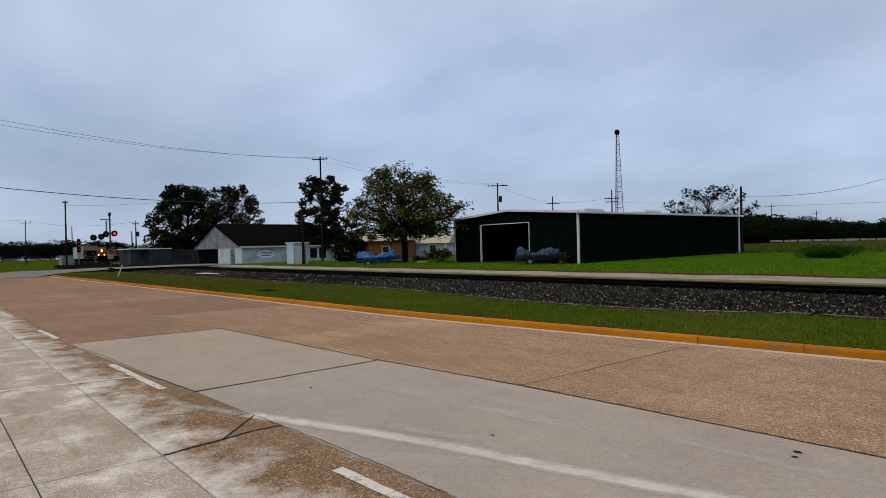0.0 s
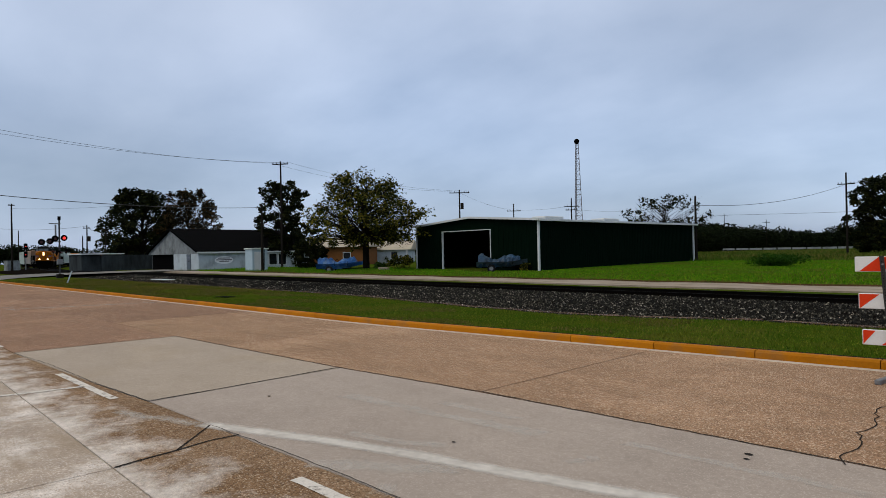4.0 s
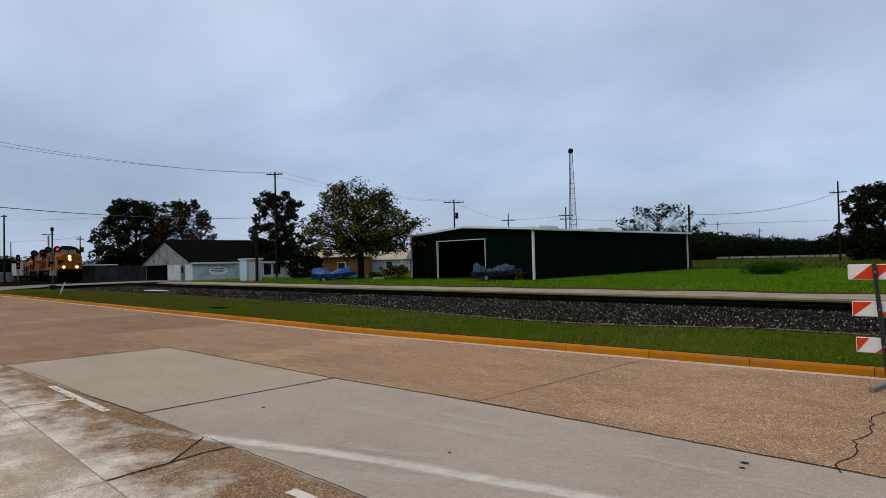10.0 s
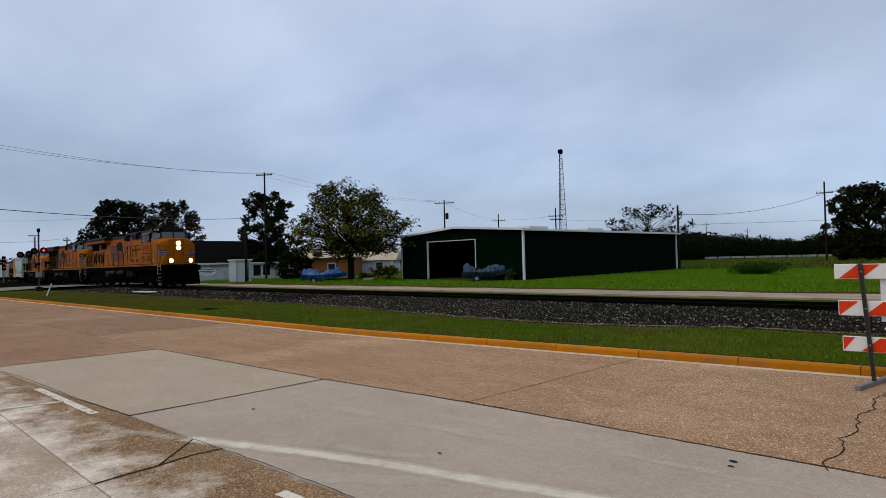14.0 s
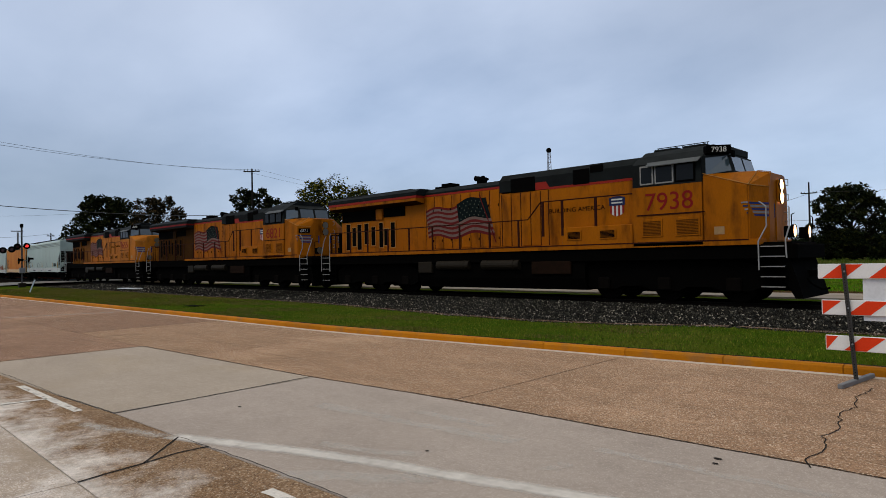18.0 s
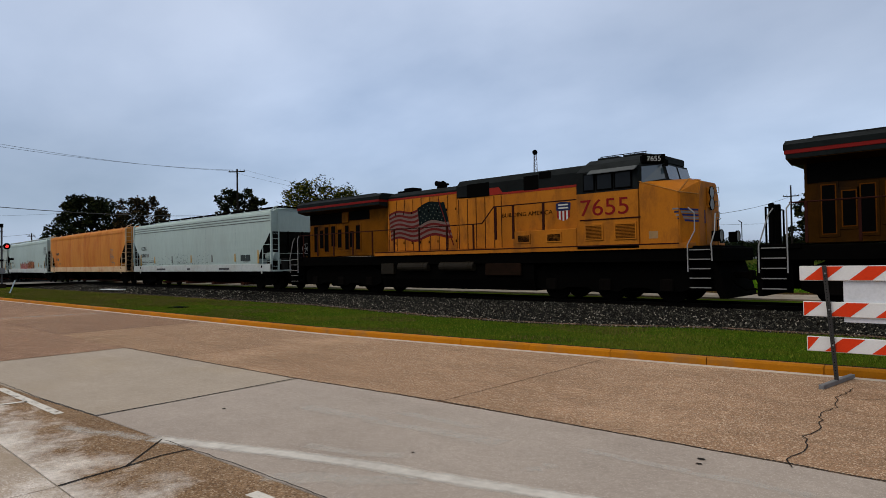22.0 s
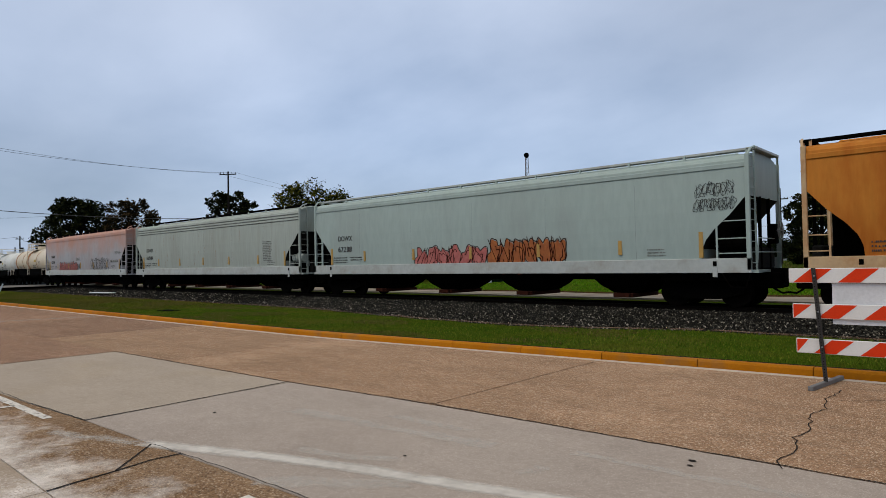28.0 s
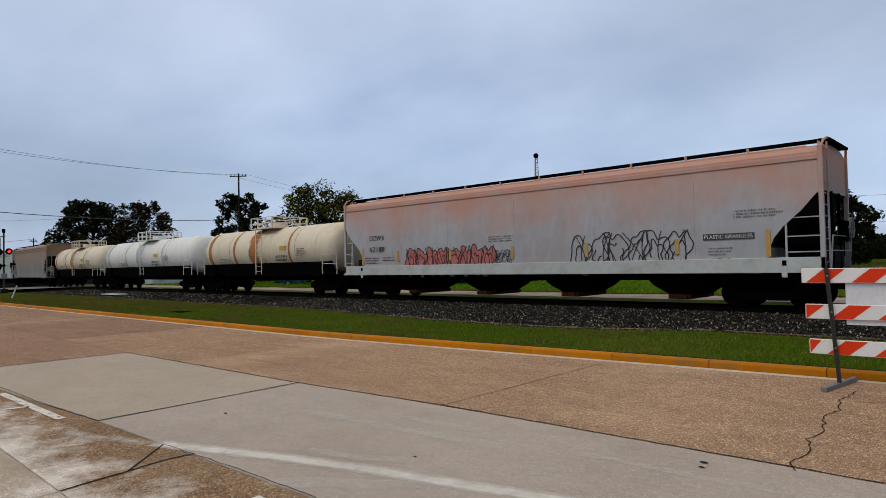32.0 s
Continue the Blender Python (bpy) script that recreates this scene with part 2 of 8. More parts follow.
def worn_paint(name, color, keep, scale, edge=0.12, top=1.0):
    """Road paint that has flaked away in patches: it covers only where a noise keeps it."""
    m = surface(name, color, tuple(c * 0.85 for c in color), rough=0.8, scale=4, fine=40, bump=0.05, amount=0.7, gloss=0.3)
    nt = m.node_tree
    N, L = nt.nodes.new, nt.links.new
    co, nz, r = N("ShaderNodeTexCoord"), N("ShaderNodeTexNoise"), N("ShaderNodeMapRange")
    nz.inputs["Scale"].default_value, nz.inputs["Detail"].default_value, nz.inputs["Roughness"].default_value = scale, 8, 0.7
    L(co.outputs["Object"], nz.inputs["Vector"])
    r.inputs["From Min"].default_value, r.inputs["From Max"].default_value = keep - edge, keep + edge
    at, ad = N("ShaderNodeAttribute"), N("ShaderNodeMath")
    at.attribute_name = "cover"
    ad.operation = "MULTIPLY_ADD"
    ad.inputs[1].default_value = 0.5
    L(at.outputs["Fac"], ad.inputs[0]); L(nz.outputs["Fac"], ad.inputs[2])
    r.inputs["From Min"].default_value, r.inputs["From Max"].default_value = 0.5 + keep - edge, 0.5 + keep + edge
    r.inputs["To Max"].default_value = top
    L(ad.outputs[0], r.inputs["Value"])
    L(r.outputs[0], nt.nodes["Principled BSDF"].inputs["Alpha"])
    return m

GRASS = surface("grass_ground", (0.036, 0.068, 0.004), (0.070, 0.082, 0.010), rough=0.95, scale=0.35, fine=18, bump=0.5, amount=0.8, stain=(0.105, 0.075, 0.022), stain_scale=0.3, stain_amount=0.6, gloss=0.0)
AGGREGATE = pebbled("exposed_aggregate", (0.370, 0.222, 0.132), (0.165, 0.095, 0.058), (0.62, 0.47, 0.34), 95, wash=(0.480, 0.302, 0.188), wash_scale=0.4, wash_amount=0.8, vary=0.05, bump=0.8)
CONCRETE = pebbled("patch_concrete", (0.400, 0.330, 0.280), (0.335, 0.275, 0.232), (0.455, 0.385, 0.33), 120, wash=(0.250, 0.200, 0.168), wash_scale=0.5, wash_amount=0.7, vary=0.03, bump=0.12, mottle=0.06)
PALE_CONCRETE = pebbled("pale_concrete", (0.44, 0.355, 0.285), (0.33, 0.25, 0.19), (0.62, 0.54, 0.47), 110, wash=(0.82, 0.75, 0.70), wash_scale=1.6, wash_amount=1.0, bump=0.25, mottle=0.13, smear=(0.30, 0.225, 0.155))
AGED = pebbled("aged_aggregate", (0.285, 0.160, 0.101), (0.13, 0.075, 0.047), (0.50, 0.37, 0.27), 80, wash=(0.375, 0.225, 0.140), wash_scale=0.35, wash_amount=0.8, vary=0.10, bump=0.8)
APRON = pebbled("overpainted_aggregate", (0.250, 0.148, 0.080), (0.095, 0.056, 0.034), (0.44, 0.335, 0.235), 90, wash=(0.33, 0.215, 0.132), wash_scale=0.6, wash_amount=0.6, fade=((0.70, 0.63, 0.57), 1.40, 2.12))
YELLOW_KERB = surface("yellow_kerb_paint", (0.45, 0.160, 0.004), (0.36, 0.120, 0.004), rough=0.75, scale=2, fine=30, bump=0.3, amount=0.6, stain=(0.20, 0.11, 0.045), stain_scale=2.2, stain_amount=0.65, vary=0.12, gloss=0.1)
GUTTER = surface("gutter_concrete", (0.60, 0.50, 0.40), (0.46, 0.36, 0.27), rough=0.85, scale=1.5, fine=30, bump=0.2, amount=0.7)
BALLAST = surface("ballast_bed", (0.006, 0.005, 0.004), (0.014, 0.012, 0.010), rough=0.95, scale=6, fine=25, bump=1.0, amount=0.9, gloss=0.0, dist=0.05)

RAIL = surface("rail_steel", (0.003, 0.0025, 0.002), (0.006, 0.004, 0.003), rough=0.8, metal=0.0, scale=4, fine=50, bump=0.1, gloss=0.03)
RAIL_TOP = surface("rail_running_face", (0.10, 0.09, 0.085), rough=0.4, metal=0.8, scale=4, fine=50, bump=0.02)
TIE = surface("creosoted_timber", (0.006, 0.005, 0.004), (0.012, 0.010, 0.008), rough=0.95, scale=5, fine=40, bump=0.4, stretch=(6, 1, 6), vary=0.3, gloss=0.02)
YELLOWED = pebbled("yellowish_patch_concrete", (0.400, 0.325, 0.258), (0.34, 0.275, 0.218), (0.455, 0.385, 0.31), 120, wash=(0.33, 0.250, 0.165), wash_scale=0.45, wash_amount=0.6, bump=0.12, mottle=0.06)
TAR = surface("joint_filler", (0.022, 0.017, 0.013), rough=0.9, scale=5, fine=40, bump=0.1, gloss=0.1)
ROAD_PAINT = worn_paint("worn_white_road_paint", (0.68, 0.62, 0.55), 0.40, 9, 0.08)
EDGE_PAINT = worn_paint("worn_edge_line_paint", (0.72, 0.66, 0.59), 0.24, 5, 0.32, 0.88)
FADED_PAINT = worn_paint("faded_road_paint", (0.66, 0.60, 0.53), 0.45, 9, 0.28, 0.58)

# ---------------------------------------------------------------- railway line
TRACK_Y, RAIL_Z = 20.2, 0.20
BEND_X, BEND_R = -45.0, 600.0


def dip(x):
    """The land falls a little towards the far end of the line."""
    return -0.0055 * max(0.0, -x - 65.0)


def track(s):
    """The place on the line at the distance s along it, and its heading in radians."""
    if s >= BEND_X:
        return Vector((s, TRACK_Y, RAIL_Z + dip(s))), 0.0
    a = (BEND_X - s) / BEND_R
    x = BEND_X - BEND_R * math.sin(a)
    return Vector((x, TRACK_Y + BEND_R * (1 - math.cos(a)), RAIL_Z + dip(x))), -a


def track_y(x):
    return TRACK_Y if x >= BEND_X else TRACK_Y + (BEND_X - x) ** 2 / (2 * BEND_R)


def kerb_y(x):
    """The foot of the yellow kerb."""
    if x > -12:
        return 8.85 + 0.098 * (x + 12)
    return 8.85 + 0.020 * (x + 12)


def verge_edge(x):
    """Where the mown grass gives way to the ballast."""
    return float(np.interp(x, (-30, -20, -13, -9.5, -7, -5.4, 4), (14.3, 14.2, 13.25, 13.05, 13.6, 14.35, 14.4))) + 0.14 * noise.noise(Vector((x * 0.9, 0, 5)))


def land(x, y):
    """Height of the soil."""
    k = kerb_y(x)
    if y < k + 0.12:
        z = -0.14
    elif y < verge_edge(x):
        u = (y - k) / (verge_edge(x) - k)
        z = 0.098 - 0.075 * u
    elif y < track_y(x) + 3.2:
        z = -0.12
    else:
        far = y - track_y(x)
        z = 0.06 + 0.006 * max(0, min(far - 8, 45)) * (1 if x > -60 else max(0, 1 - (-60 - x) / 20))
        z += 0.05 * noise.noise(Vector((x * 0.08, y * 0.08, 0)))
    return z + dip(x)


def make_ground():
    xs = sorted(set([-2500, -1200, -700, -420] + list(range(-300, -100, 12)) + list(range(-100, -30, 5)) + [-30 + 0.75 * i for i in range(58)] + [20, 40, 80, 200, 500, 1200, 2500]))
    ys = [-300, -60, -20, 0, 6, 7] + [7.4 + 0.2 * i for i in range(18)] + [11.5, 12.3] + [12.8 + 0.12 * i for i in range(16)] + [16, 19, 22, 23.41, 23.5] + list(range(25, 60, 3)) + list(range(60, 130, 8)) + [160, 220, 320, 500, 900, 1600, 2600]
    verts, faces = [], []
    for x in xs:
        for y in ys:
            verts.append((x, y, land(x, y)))
    n = len(ys)
    for i in range(len(xs) - 1):
        for j in range(n - 1):
            faces.append((i * n + j, (i + 1) * n + j, (i + 1) * n + j + 1, i * n + j + 1))
    ob = from_lists("ground", verts, faces, GRASS, smooth=True)
    tagged(ob, "mown green grass ground with drier patches along the railway", "ground", kind="structure")


make_ground()

# road: separate cast slabs with open joints
road = thing("road", pose(0, 0, 0), "worn exposed-aggregate concrete street with paler patched slabs", "road", kind="structure")
pavement = thing("pavement", pose(0, 0, 0), "stained pale concrete parking apron beside the street", "pavement", kind="structure")


def slab(x0, x1, y0, y1, mat, parent, name="slab", z=0.0, gap=0.007):
    bm = B()
    n = max(1, int((x1 - x0) / 1.5))
    outline = []
    for i in range(n + 1):
        x = x0 + gap + (x1 - x0 - 2 * gap) * i / n
        outline.append((x, (y0(x) if callable(y0) else y0) + gap))
    for i in range(n, -1, -1):
        x = x0 + gap + (x1 - x0 - 2 * gap) * i / n
        outline.append((x, (y1(x) if callable(y1) else y1) - gap))
    top = [bm.verts.new((x, y, z + dip(x))) for x, y in outline]
    low = [bm.verts.new((x, y, z - 0.16 + dip(x))) for x, y in outline]
    bm.faces.new(top)
    m = len(top)
    for i in range(m):
        bm.faces.new((top[(i + 1) % m], top[i], low[i], low[(i + 1) % m]))
    return part(name, bm, mat, parent)


def lane_edge(x):
    return float(np.interp(x, (-14, -7.7, -5.1, -1.4, 4), (4.92, 5.16, 5.38, 5.48, 5.56)))


GUT = lambda x: kerb_y(x) - 0.16


def patch_edge(x):
    """The near edge of the patched slabs."""
    return float(np.interp(x, (-13.4, -9.1, -7.54, -6.0, -3.2, 4), (2.12, 2.36, 2.49, 2.56, 2.68, 2.9)))

joints = [-54 - 6.1 * i for i in range(5)][::-1] + [-47.9, -41.8, -35.7, -29.6, -23.5, -17.4, -11.2, -5.06, 0.9, 4.6, 10.7, 16.8]
for a, b in zip(joints, joints[1:]):
    slab(a, b, lane_edge, GUT, AGED if b < -17 else AGGREGATE, road)
    slab(a, b, GUT, lambda x: kerb_y(x), GUTTER, road, "gutter_slab", 0.0)
for a, b in ((-80, -56), (-56, -41.8), (-41.8, -29.6), (-29.6, -23.5), (-23.5, -17.4), (-17.4, -13.33)):
    slab(a, b, 2.12, lane_edge, AGED, road)
    slab(a, b, 1.50, 2.12, APRON, road)
for a, b in ((-13.4, -7.62), (-7.62, -0.2), (-0.2, 7.0), (7.0, 16.8)):
    slab(a, b, patch_edge, lane_edge, YELLOWED if a < -8 else CONCRETE, road)
for a, b in ((-13.33, -9.1), (-9.1, 1.0), (1.0, 8.0), (8.0, 16.8)):
    slab(a, b, 1.50, patch_edge, APRON, road)
for a, b in zip([-80, -60, -40, -28, -19.9, -13.2, -7.85, -5.38, -1, 3, 8], [-60, -40, -28, -19.9, -13.2, -7.85, -5.38, -1, 3, 8, 17]):
    slab(a, b, 0.62, 1.50, PALE_CONCRETE, pavement, gap=0.006)
    slab(a, b, -2.4, 0.62, PALE_CONCRETE, pavement, gap=0.006)
    slab(a, b, -9, -2.4, PALE_CONCRETE, pavement, gap=0.006)
bed = part("road_bed", box(B(), -82, 17, -9, 7.9, -0.4, -0.145), TAR, road)

# kerb stones
kerb = thing("kerb", pose(0, 0, 0), "yellow-painted concrete kerb along the grass verge", "kerb", kind="structure")
kx = 8.6
while kx > -56:
    a, b = kx - 1.52, kx
    bm = B()
    outline = [(0, -0.1), (0, 0.085), (0.025, 0.115), (0.12, 0.118), (0.12, -0.1)]
    ends = []
    for x in (a + 0.006, b - 0.006):
        ends.append([bm.verts.new((x, kerb_y(x) + u, v + dip(x))) for u, v in outline])
    for i in range(5):
        j = (i + 1) % 5
        bm.faces.new((ends[0][i], ends[0][j], ends[1][j], ends[1][i]))
    bm.faces.new(ends[0][::-1]); bm.faces.new(ends[1])
    bmesh.ops.recalc_face_normals(bm, faces=bm.faces[:])
    part("kerb_stone", bm, YELLOW_KERB, kerb)
    kx -= 1.52
# bare soil strip; its dark colour includes the shade line behind the kerb
SHADED_SOIL = surface("shaded_bare_soil", (0.014, 0.010, 0.007), (0.03, 0.022, 0.014), rough=0.95, scale=6, fine=30, bump=0.6, amount=0.9, gloss=0.05)
verts, faces = [], []
for i in range(66):
    x = 8.6 - i
    for u, z in ((0.12, 0.104), (0.27 + 0.04 * noise.noise(Vector((x * 1.3, 0, 3))), 0.108)):
        verts.append((x, kerb_y(x) + u, z + dip(x)))
for i in range(65):
    faces.append((2 * i, 2 * i + 1, 2 * i + 3, 2 * i + 2))
from_lists("shaded_soil_edge", verts, faces, SHADED_SOIL, kerb, "bare soil along the kerb, darkened for the shade behind it")


def make_track():
    line = thing("railway_track", pose(0, 0, 0), "single railway track on dark crushed-stone ballast", "railway track", kind="structure")
    ss = [-330 + 6 * i for i in range(60)]
    prof = [(-7.5, -0.27), (-6.2, -0.25), (-4.2, -0.22), (-2.6, -0.18), (-1.4, -0.14), (1.4, -0.14), (2.2, -0.17), (3.2, -0.20), (3.3, -0.4)]
    verts, faces = [], []
    for s in ss:
        p, a = track(s)
        for u, v in prof:
            verts.append((p.x - u * math.sin(a), p.y + u * math.cos(a), p.z + v))
    n = len(prof)
    for i in range(len(ss) - 1):
        for j in range(n - 1):
            faces.append((i * n + j, (i + 1) * n + j, (i + 1) * n + j + 1, i * n + j + 1))
    from_lists("ballast_bed", verts, faces, BALLAST, line, "dark crushed stone")
    for side in (-0.755, 0.755):
        prof = [(-0.07, -0.18), (-0.07, -0.165), (-0.012, -0.14), (-0.012, -0.045), (-0.036, -0.035), (-0.036, -0.004), (0.036, -0.004), (0.036, -0.035), (0.012, -0.045), (0.012, -0.14), (0.07, -0.165), (0.07, -0.18)]
        verts, faces = [], []
        for s in ss:
            p, a = track(s)
            for u, v in prof:
                verts.append((p.x - (u + side) * math.sin(a), p.y + (u + side) * math.cos(a), p.z + v))
        n = len(prof)
        for i in range(len(ss) - 1):
            for j in range(n - 1):
                faces.append((i * n + j, (i + 1) * n + j, (i + 1) * n + j + 1, i * n + j + 1))
        from_lists("rail", verts, faces, RAIL, line)
    bm = box(B(), -0.115, 0.115, -1.3, 1.3, -0.34, -0.145, 0.01)
    first = part("tie", bm, TIE, line)
    first.matrix_basis = pose(6, TRACK_Y, RAIL_Z)
    for i in range(1, 190):
        s = 6 - 0.55 * i
        o = new("tie", first.data)
        o.parent = line
        p, a = track(s)
        o.matrix_basis = Matrix.Translation(p) @ Matrix.Rotation(a + random.uniform(-0.01, 0.01), 4, "Z")


make_track()

STRIP = surface("old_concrete_lane", (0.35, 0.285, 0.22), (0.25, 0.19, 0.135), rough=0.9, scale=0.5, fine=20, bump=0.2, amount=0.8, stain=(0.12, 0.09, 0.04), stain_scale=0.9, stain_amount=0.7, gloss=0.2)
lane = thing("service_lane", pose(0, 0, 0), "narrow worn concrete lane behind the railway", "lane", kind="structure")
for i in range(16):
    a = 14 - 6 * i
    slab(a - 6, a, lambda x: track_y(x) + 3.4, lambda x: track_y(x) + 6.3 + 0.25 * math.sin(x), STRIP, lane, "slab", 0.13)

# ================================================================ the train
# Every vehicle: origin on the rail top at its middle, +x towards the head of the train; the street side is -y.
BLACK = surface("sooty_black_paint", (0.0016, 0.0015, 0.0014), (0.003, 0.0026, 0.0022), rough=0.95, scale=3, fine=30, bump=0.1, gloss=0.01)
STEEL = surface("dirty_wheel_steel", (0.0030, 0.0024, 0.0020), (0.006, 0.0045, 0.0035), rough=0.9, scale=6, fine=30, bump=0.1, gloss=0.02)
GREY = surface("harbour_grey_paint", (0.010, 0.012, 0.012), (0.005, 0.006, 0.006), rough=0.65, scale=2, fine=20, bump=0.05, stain=(0.004, 0.004, 0.0035), stain_scale=1.2, stain_amount=0.8, gloss=0.04)
YELLOW = surface("weathered_yellow_paint", (0.325, 0.096, 0.0012), (0.240, 0.064, 0.001), rough=0.45, scale=1.1, fine=25, bump=0.04, amount=0.65, stain=(0.065, 0.018, 0.002), stain_scale=1.6, stain_amount=0.85, stretch=(1.4, 1, 0.4), vary=0.05, gloss=0.05)
ORANGE = surface("faded_orange_paint", (0.43, 0.142, 0.011), (0.33, 0.100, 0.007), rough=0.55, scale=1.1, fine=25, bump=0.04, amount=0.6, stain=(0.11, 0.042, 0.012), stain_scale=1.8, stain_amount=0.75, stretch=(1, 1, 0.45), vary=0.05, gloss=0.06)
RED = surface("red_stripe_paint", (0.26, 0.016, 0.008), rough=0.5, scale=3, fine=30, bump=0.02, gloss=0.1)
MAROON = surface("dark_red_rail_paint", (0.030, 0.007, 0.004), (0.018, 0.006, 0.004), rough=0.7, scale=4, fine=30, bump=0.03, gloss=0.05)
WHITE = surface("dirty_white_paint", (0.55, 0.54, 0.5), (0.42, 0.4, 0.36), rough=0.6, scale=4, fine=30, bump=0.03)
NAVY = surface("navy_paint", (0.015, 0.022, 0.075), (0.01, 0.015, 0.045), rough=0.5, scale=4, fine=30, bump=0.02, gloss=0.1)
FLAG_RED = surface("faded_flag_red", (0.120, 0.013, 0.012), (0.080, 0.010, 0.008), rough=0.55, scale=3, fine=30, bump=0.02, amount=0.8, gloss=0.05)
FLAG_WHITE = surface("faded_flag_white", (0.165, 0.110, 0.095), (0.115, 0.072, 0.055), rough=0.55, scale=3, fine=30, bump=0.02, amount=0.8, gloss=0.05)
FLAG_BLUE = surface("faded_flag_blue", (0.0045, 0.008, 0.008), (0.003, 0.005, 0.005), rough=0.6, scale=3, fine=30, bump=0.02, gloss=0.03)
FLAG_STAR = surface("dulled_star_paint", (0.085, 0.095, 0.070), rough=0.6, scale=3, fine=30, bump=0, gloss=0.05)
SCREEN = surface("black_mesh_screen", (0.0022, 0.0020, 0.0018), rough=0.9, scale=20, fine=90, bump=0.2, gloss=0.02)
SHADE_GREY = surface("pale_grey_shade_paint", (0.085, 0.09, 0.09), (0.06, 0.063, 0.063), rough=0.6, scale=3, fine=30, bump=0.02, gloss=0.1)
CAB_GLASS = pane_glass("cab_glass", (0.004, 0.005, 0.006), 0.12, 0.2)
DULL_YELLOW = surface("dulled_yellow_paint", (0.335, 0.100, 0.0012), (0.245, 0.066, 0.001), rough=0.5, scale=1.1, fine=25, bump=0.04, amount=0.7, stain=(0.045, 0.013, 0.0015), stain_scale=1.5, stain_amount=0.9, stretch=(1.4, 1, 0.4), gloss=0.05)
SOOT_SHADE = surface("soot_and_shade_paint", (0.050, 0.018, 0.001), (0.016, 0.007, 0.001), rough=0.7, scale=0.9, fine=20, bump=0.04, amount=0.9, stain=(0.005, 0.004, 0.003), stain_scale=0.8, stain_amount=0.95, stretch=(1, 1, 0.6), gloss=0.03)
SOOTED = surface("sooty_yellow_paint", (0.165, 0.055, 0.002), (0.075, 0.026, 0.001), rough=0.6, scale=0.9, fine=20, bump=0.04, amount=0.8, stain=(0.008, 0.006, 0.004), stain_scale=0.8, stain_amount=0.95, stretch=(1, 1, 0.6), gloss=0.03)
LAMP = glow("headlight_lens", (1.0, 0.53, 0.24), 5.0)
LAMP_OFF = surface("unlit_lens", (0.10, 0.075, 0.04), (0.06, 0.045, 0.03), rough=0.35, scale=4, fine=30, bump=0)
RESERVOIR = surface("grey_air_tank", (0.016, 0.012, 0.007), (0.008, 0.006, 0.004), rough=0.6, scale=3, fine=30, bump=0.05, gloss=0.08)
RUSTY_BOX = surface("rusty_equipment_box", (0.014, 0.006, 0.003), (0.006, 0.004, 0.002), rough=0.85, scale=4, fine=30, bump=0.1, amount=0.8, gloss=0.05)
DOOR_EDGE = surface("worn_edges_and_highlights", (0.36, 0.185, 0.055), (0.24, 0.10, 0.02), rough=0.6, scale=5, fine=30, bump=0.02, gloss=0.05)
LOUVRE_BROWN = surface("dirty_louvre_slats", (0.10, 0.030, 0.002), (0.05, 0.016, 0.002), rough=0.7, scale=5, fine=30, bump=0.02, gloss=0.03)
FIGURE_RED = surface("dark_red_figure_paint", (0.19, 0.008, 0.006), (0.13, 0.006, 0.005), rough=0.55, scale=3, fine=30, bump=0.02, gloss=0.08)
EMBLEM_BLUE = surface("emblem_blue", (0.018, 0.030, 0.13), (0.010, 0.016, 0.06), rough=0.5, scale=4, fine=30, bump=0.02, gloss=0.1)
EMBLEM_SILVER = surface("emblem_silver", (0.20, 0.20, 0.21), (0.10, 0.09, 0.10), rough=0.5, scale=5, fine=30, bump=0.02, gloss=0.1)
NOTICE = surface("dulled_notice_plate", (0.30, 0.17, 0.06), (0.22, 0.12, 0.04), rough=0.6, scale=4, fine=30, bump=0.02)
RAIL_GREY = surface("dull_white_handrail", (0.30, 0.29, 0.28), (0.20, 0.19, 0.18), rough=0.6, scale=5, fine=30, bump=0.02, gloss=0.1)
SCREEN_GLASS = pane_glass("windscreen_glass", (0.03, 0.045, 0.055), 0.9, 0.08)
CHROME = surface("steel_tread_edge", (0.24, 0.23, 0.215), rough=0.6, scale=4, fine=30, bump=0.02, gloss=0.2)


GATE_RUST = surface("rusty_gate_steel", (0.05, 0.014, 0.008), (0.025, 0.009, 0.006), rough=0.9, scale=5, fine=30, bump=0.1, gloss=0.05)


def lettering(name, text, height, material, parent, place, label="", width=None):
    """Raised lettering on the street side, its lower middle at place."""
    cu = bpy.data.curves.new(name, "FONT")
    cu.body, cu.size, cu.align_x, cu.extrude = text, height / 0.72, "CENTER", 0.003
    tmp = new(name, cu)
    me = bpy.data.meshes.new_from_object(tmp.evaluated_get(bpy.context.evaluated_depsgraph_get()))
    bpy.data.objects.remove(tmp)
    bpy.data.curves.remove(cu)
    me.materials.clear()
    me.materials.append(material)
    xs = [v.co.x for v in me.vertices]
    k = width / (max(xs) - min(xs)) if width else 1
    m = pose(*place, 90, 0, 0) @ Matrix.Diagonal((k, 1, 1, 1))
    for v in me.vertices:
        v.co = m @ v.co
    ob = new(name, me)
    ob.parent = parent
    return tagged(ob, label)


WHEEL_MESH, ROLLING = {}, []


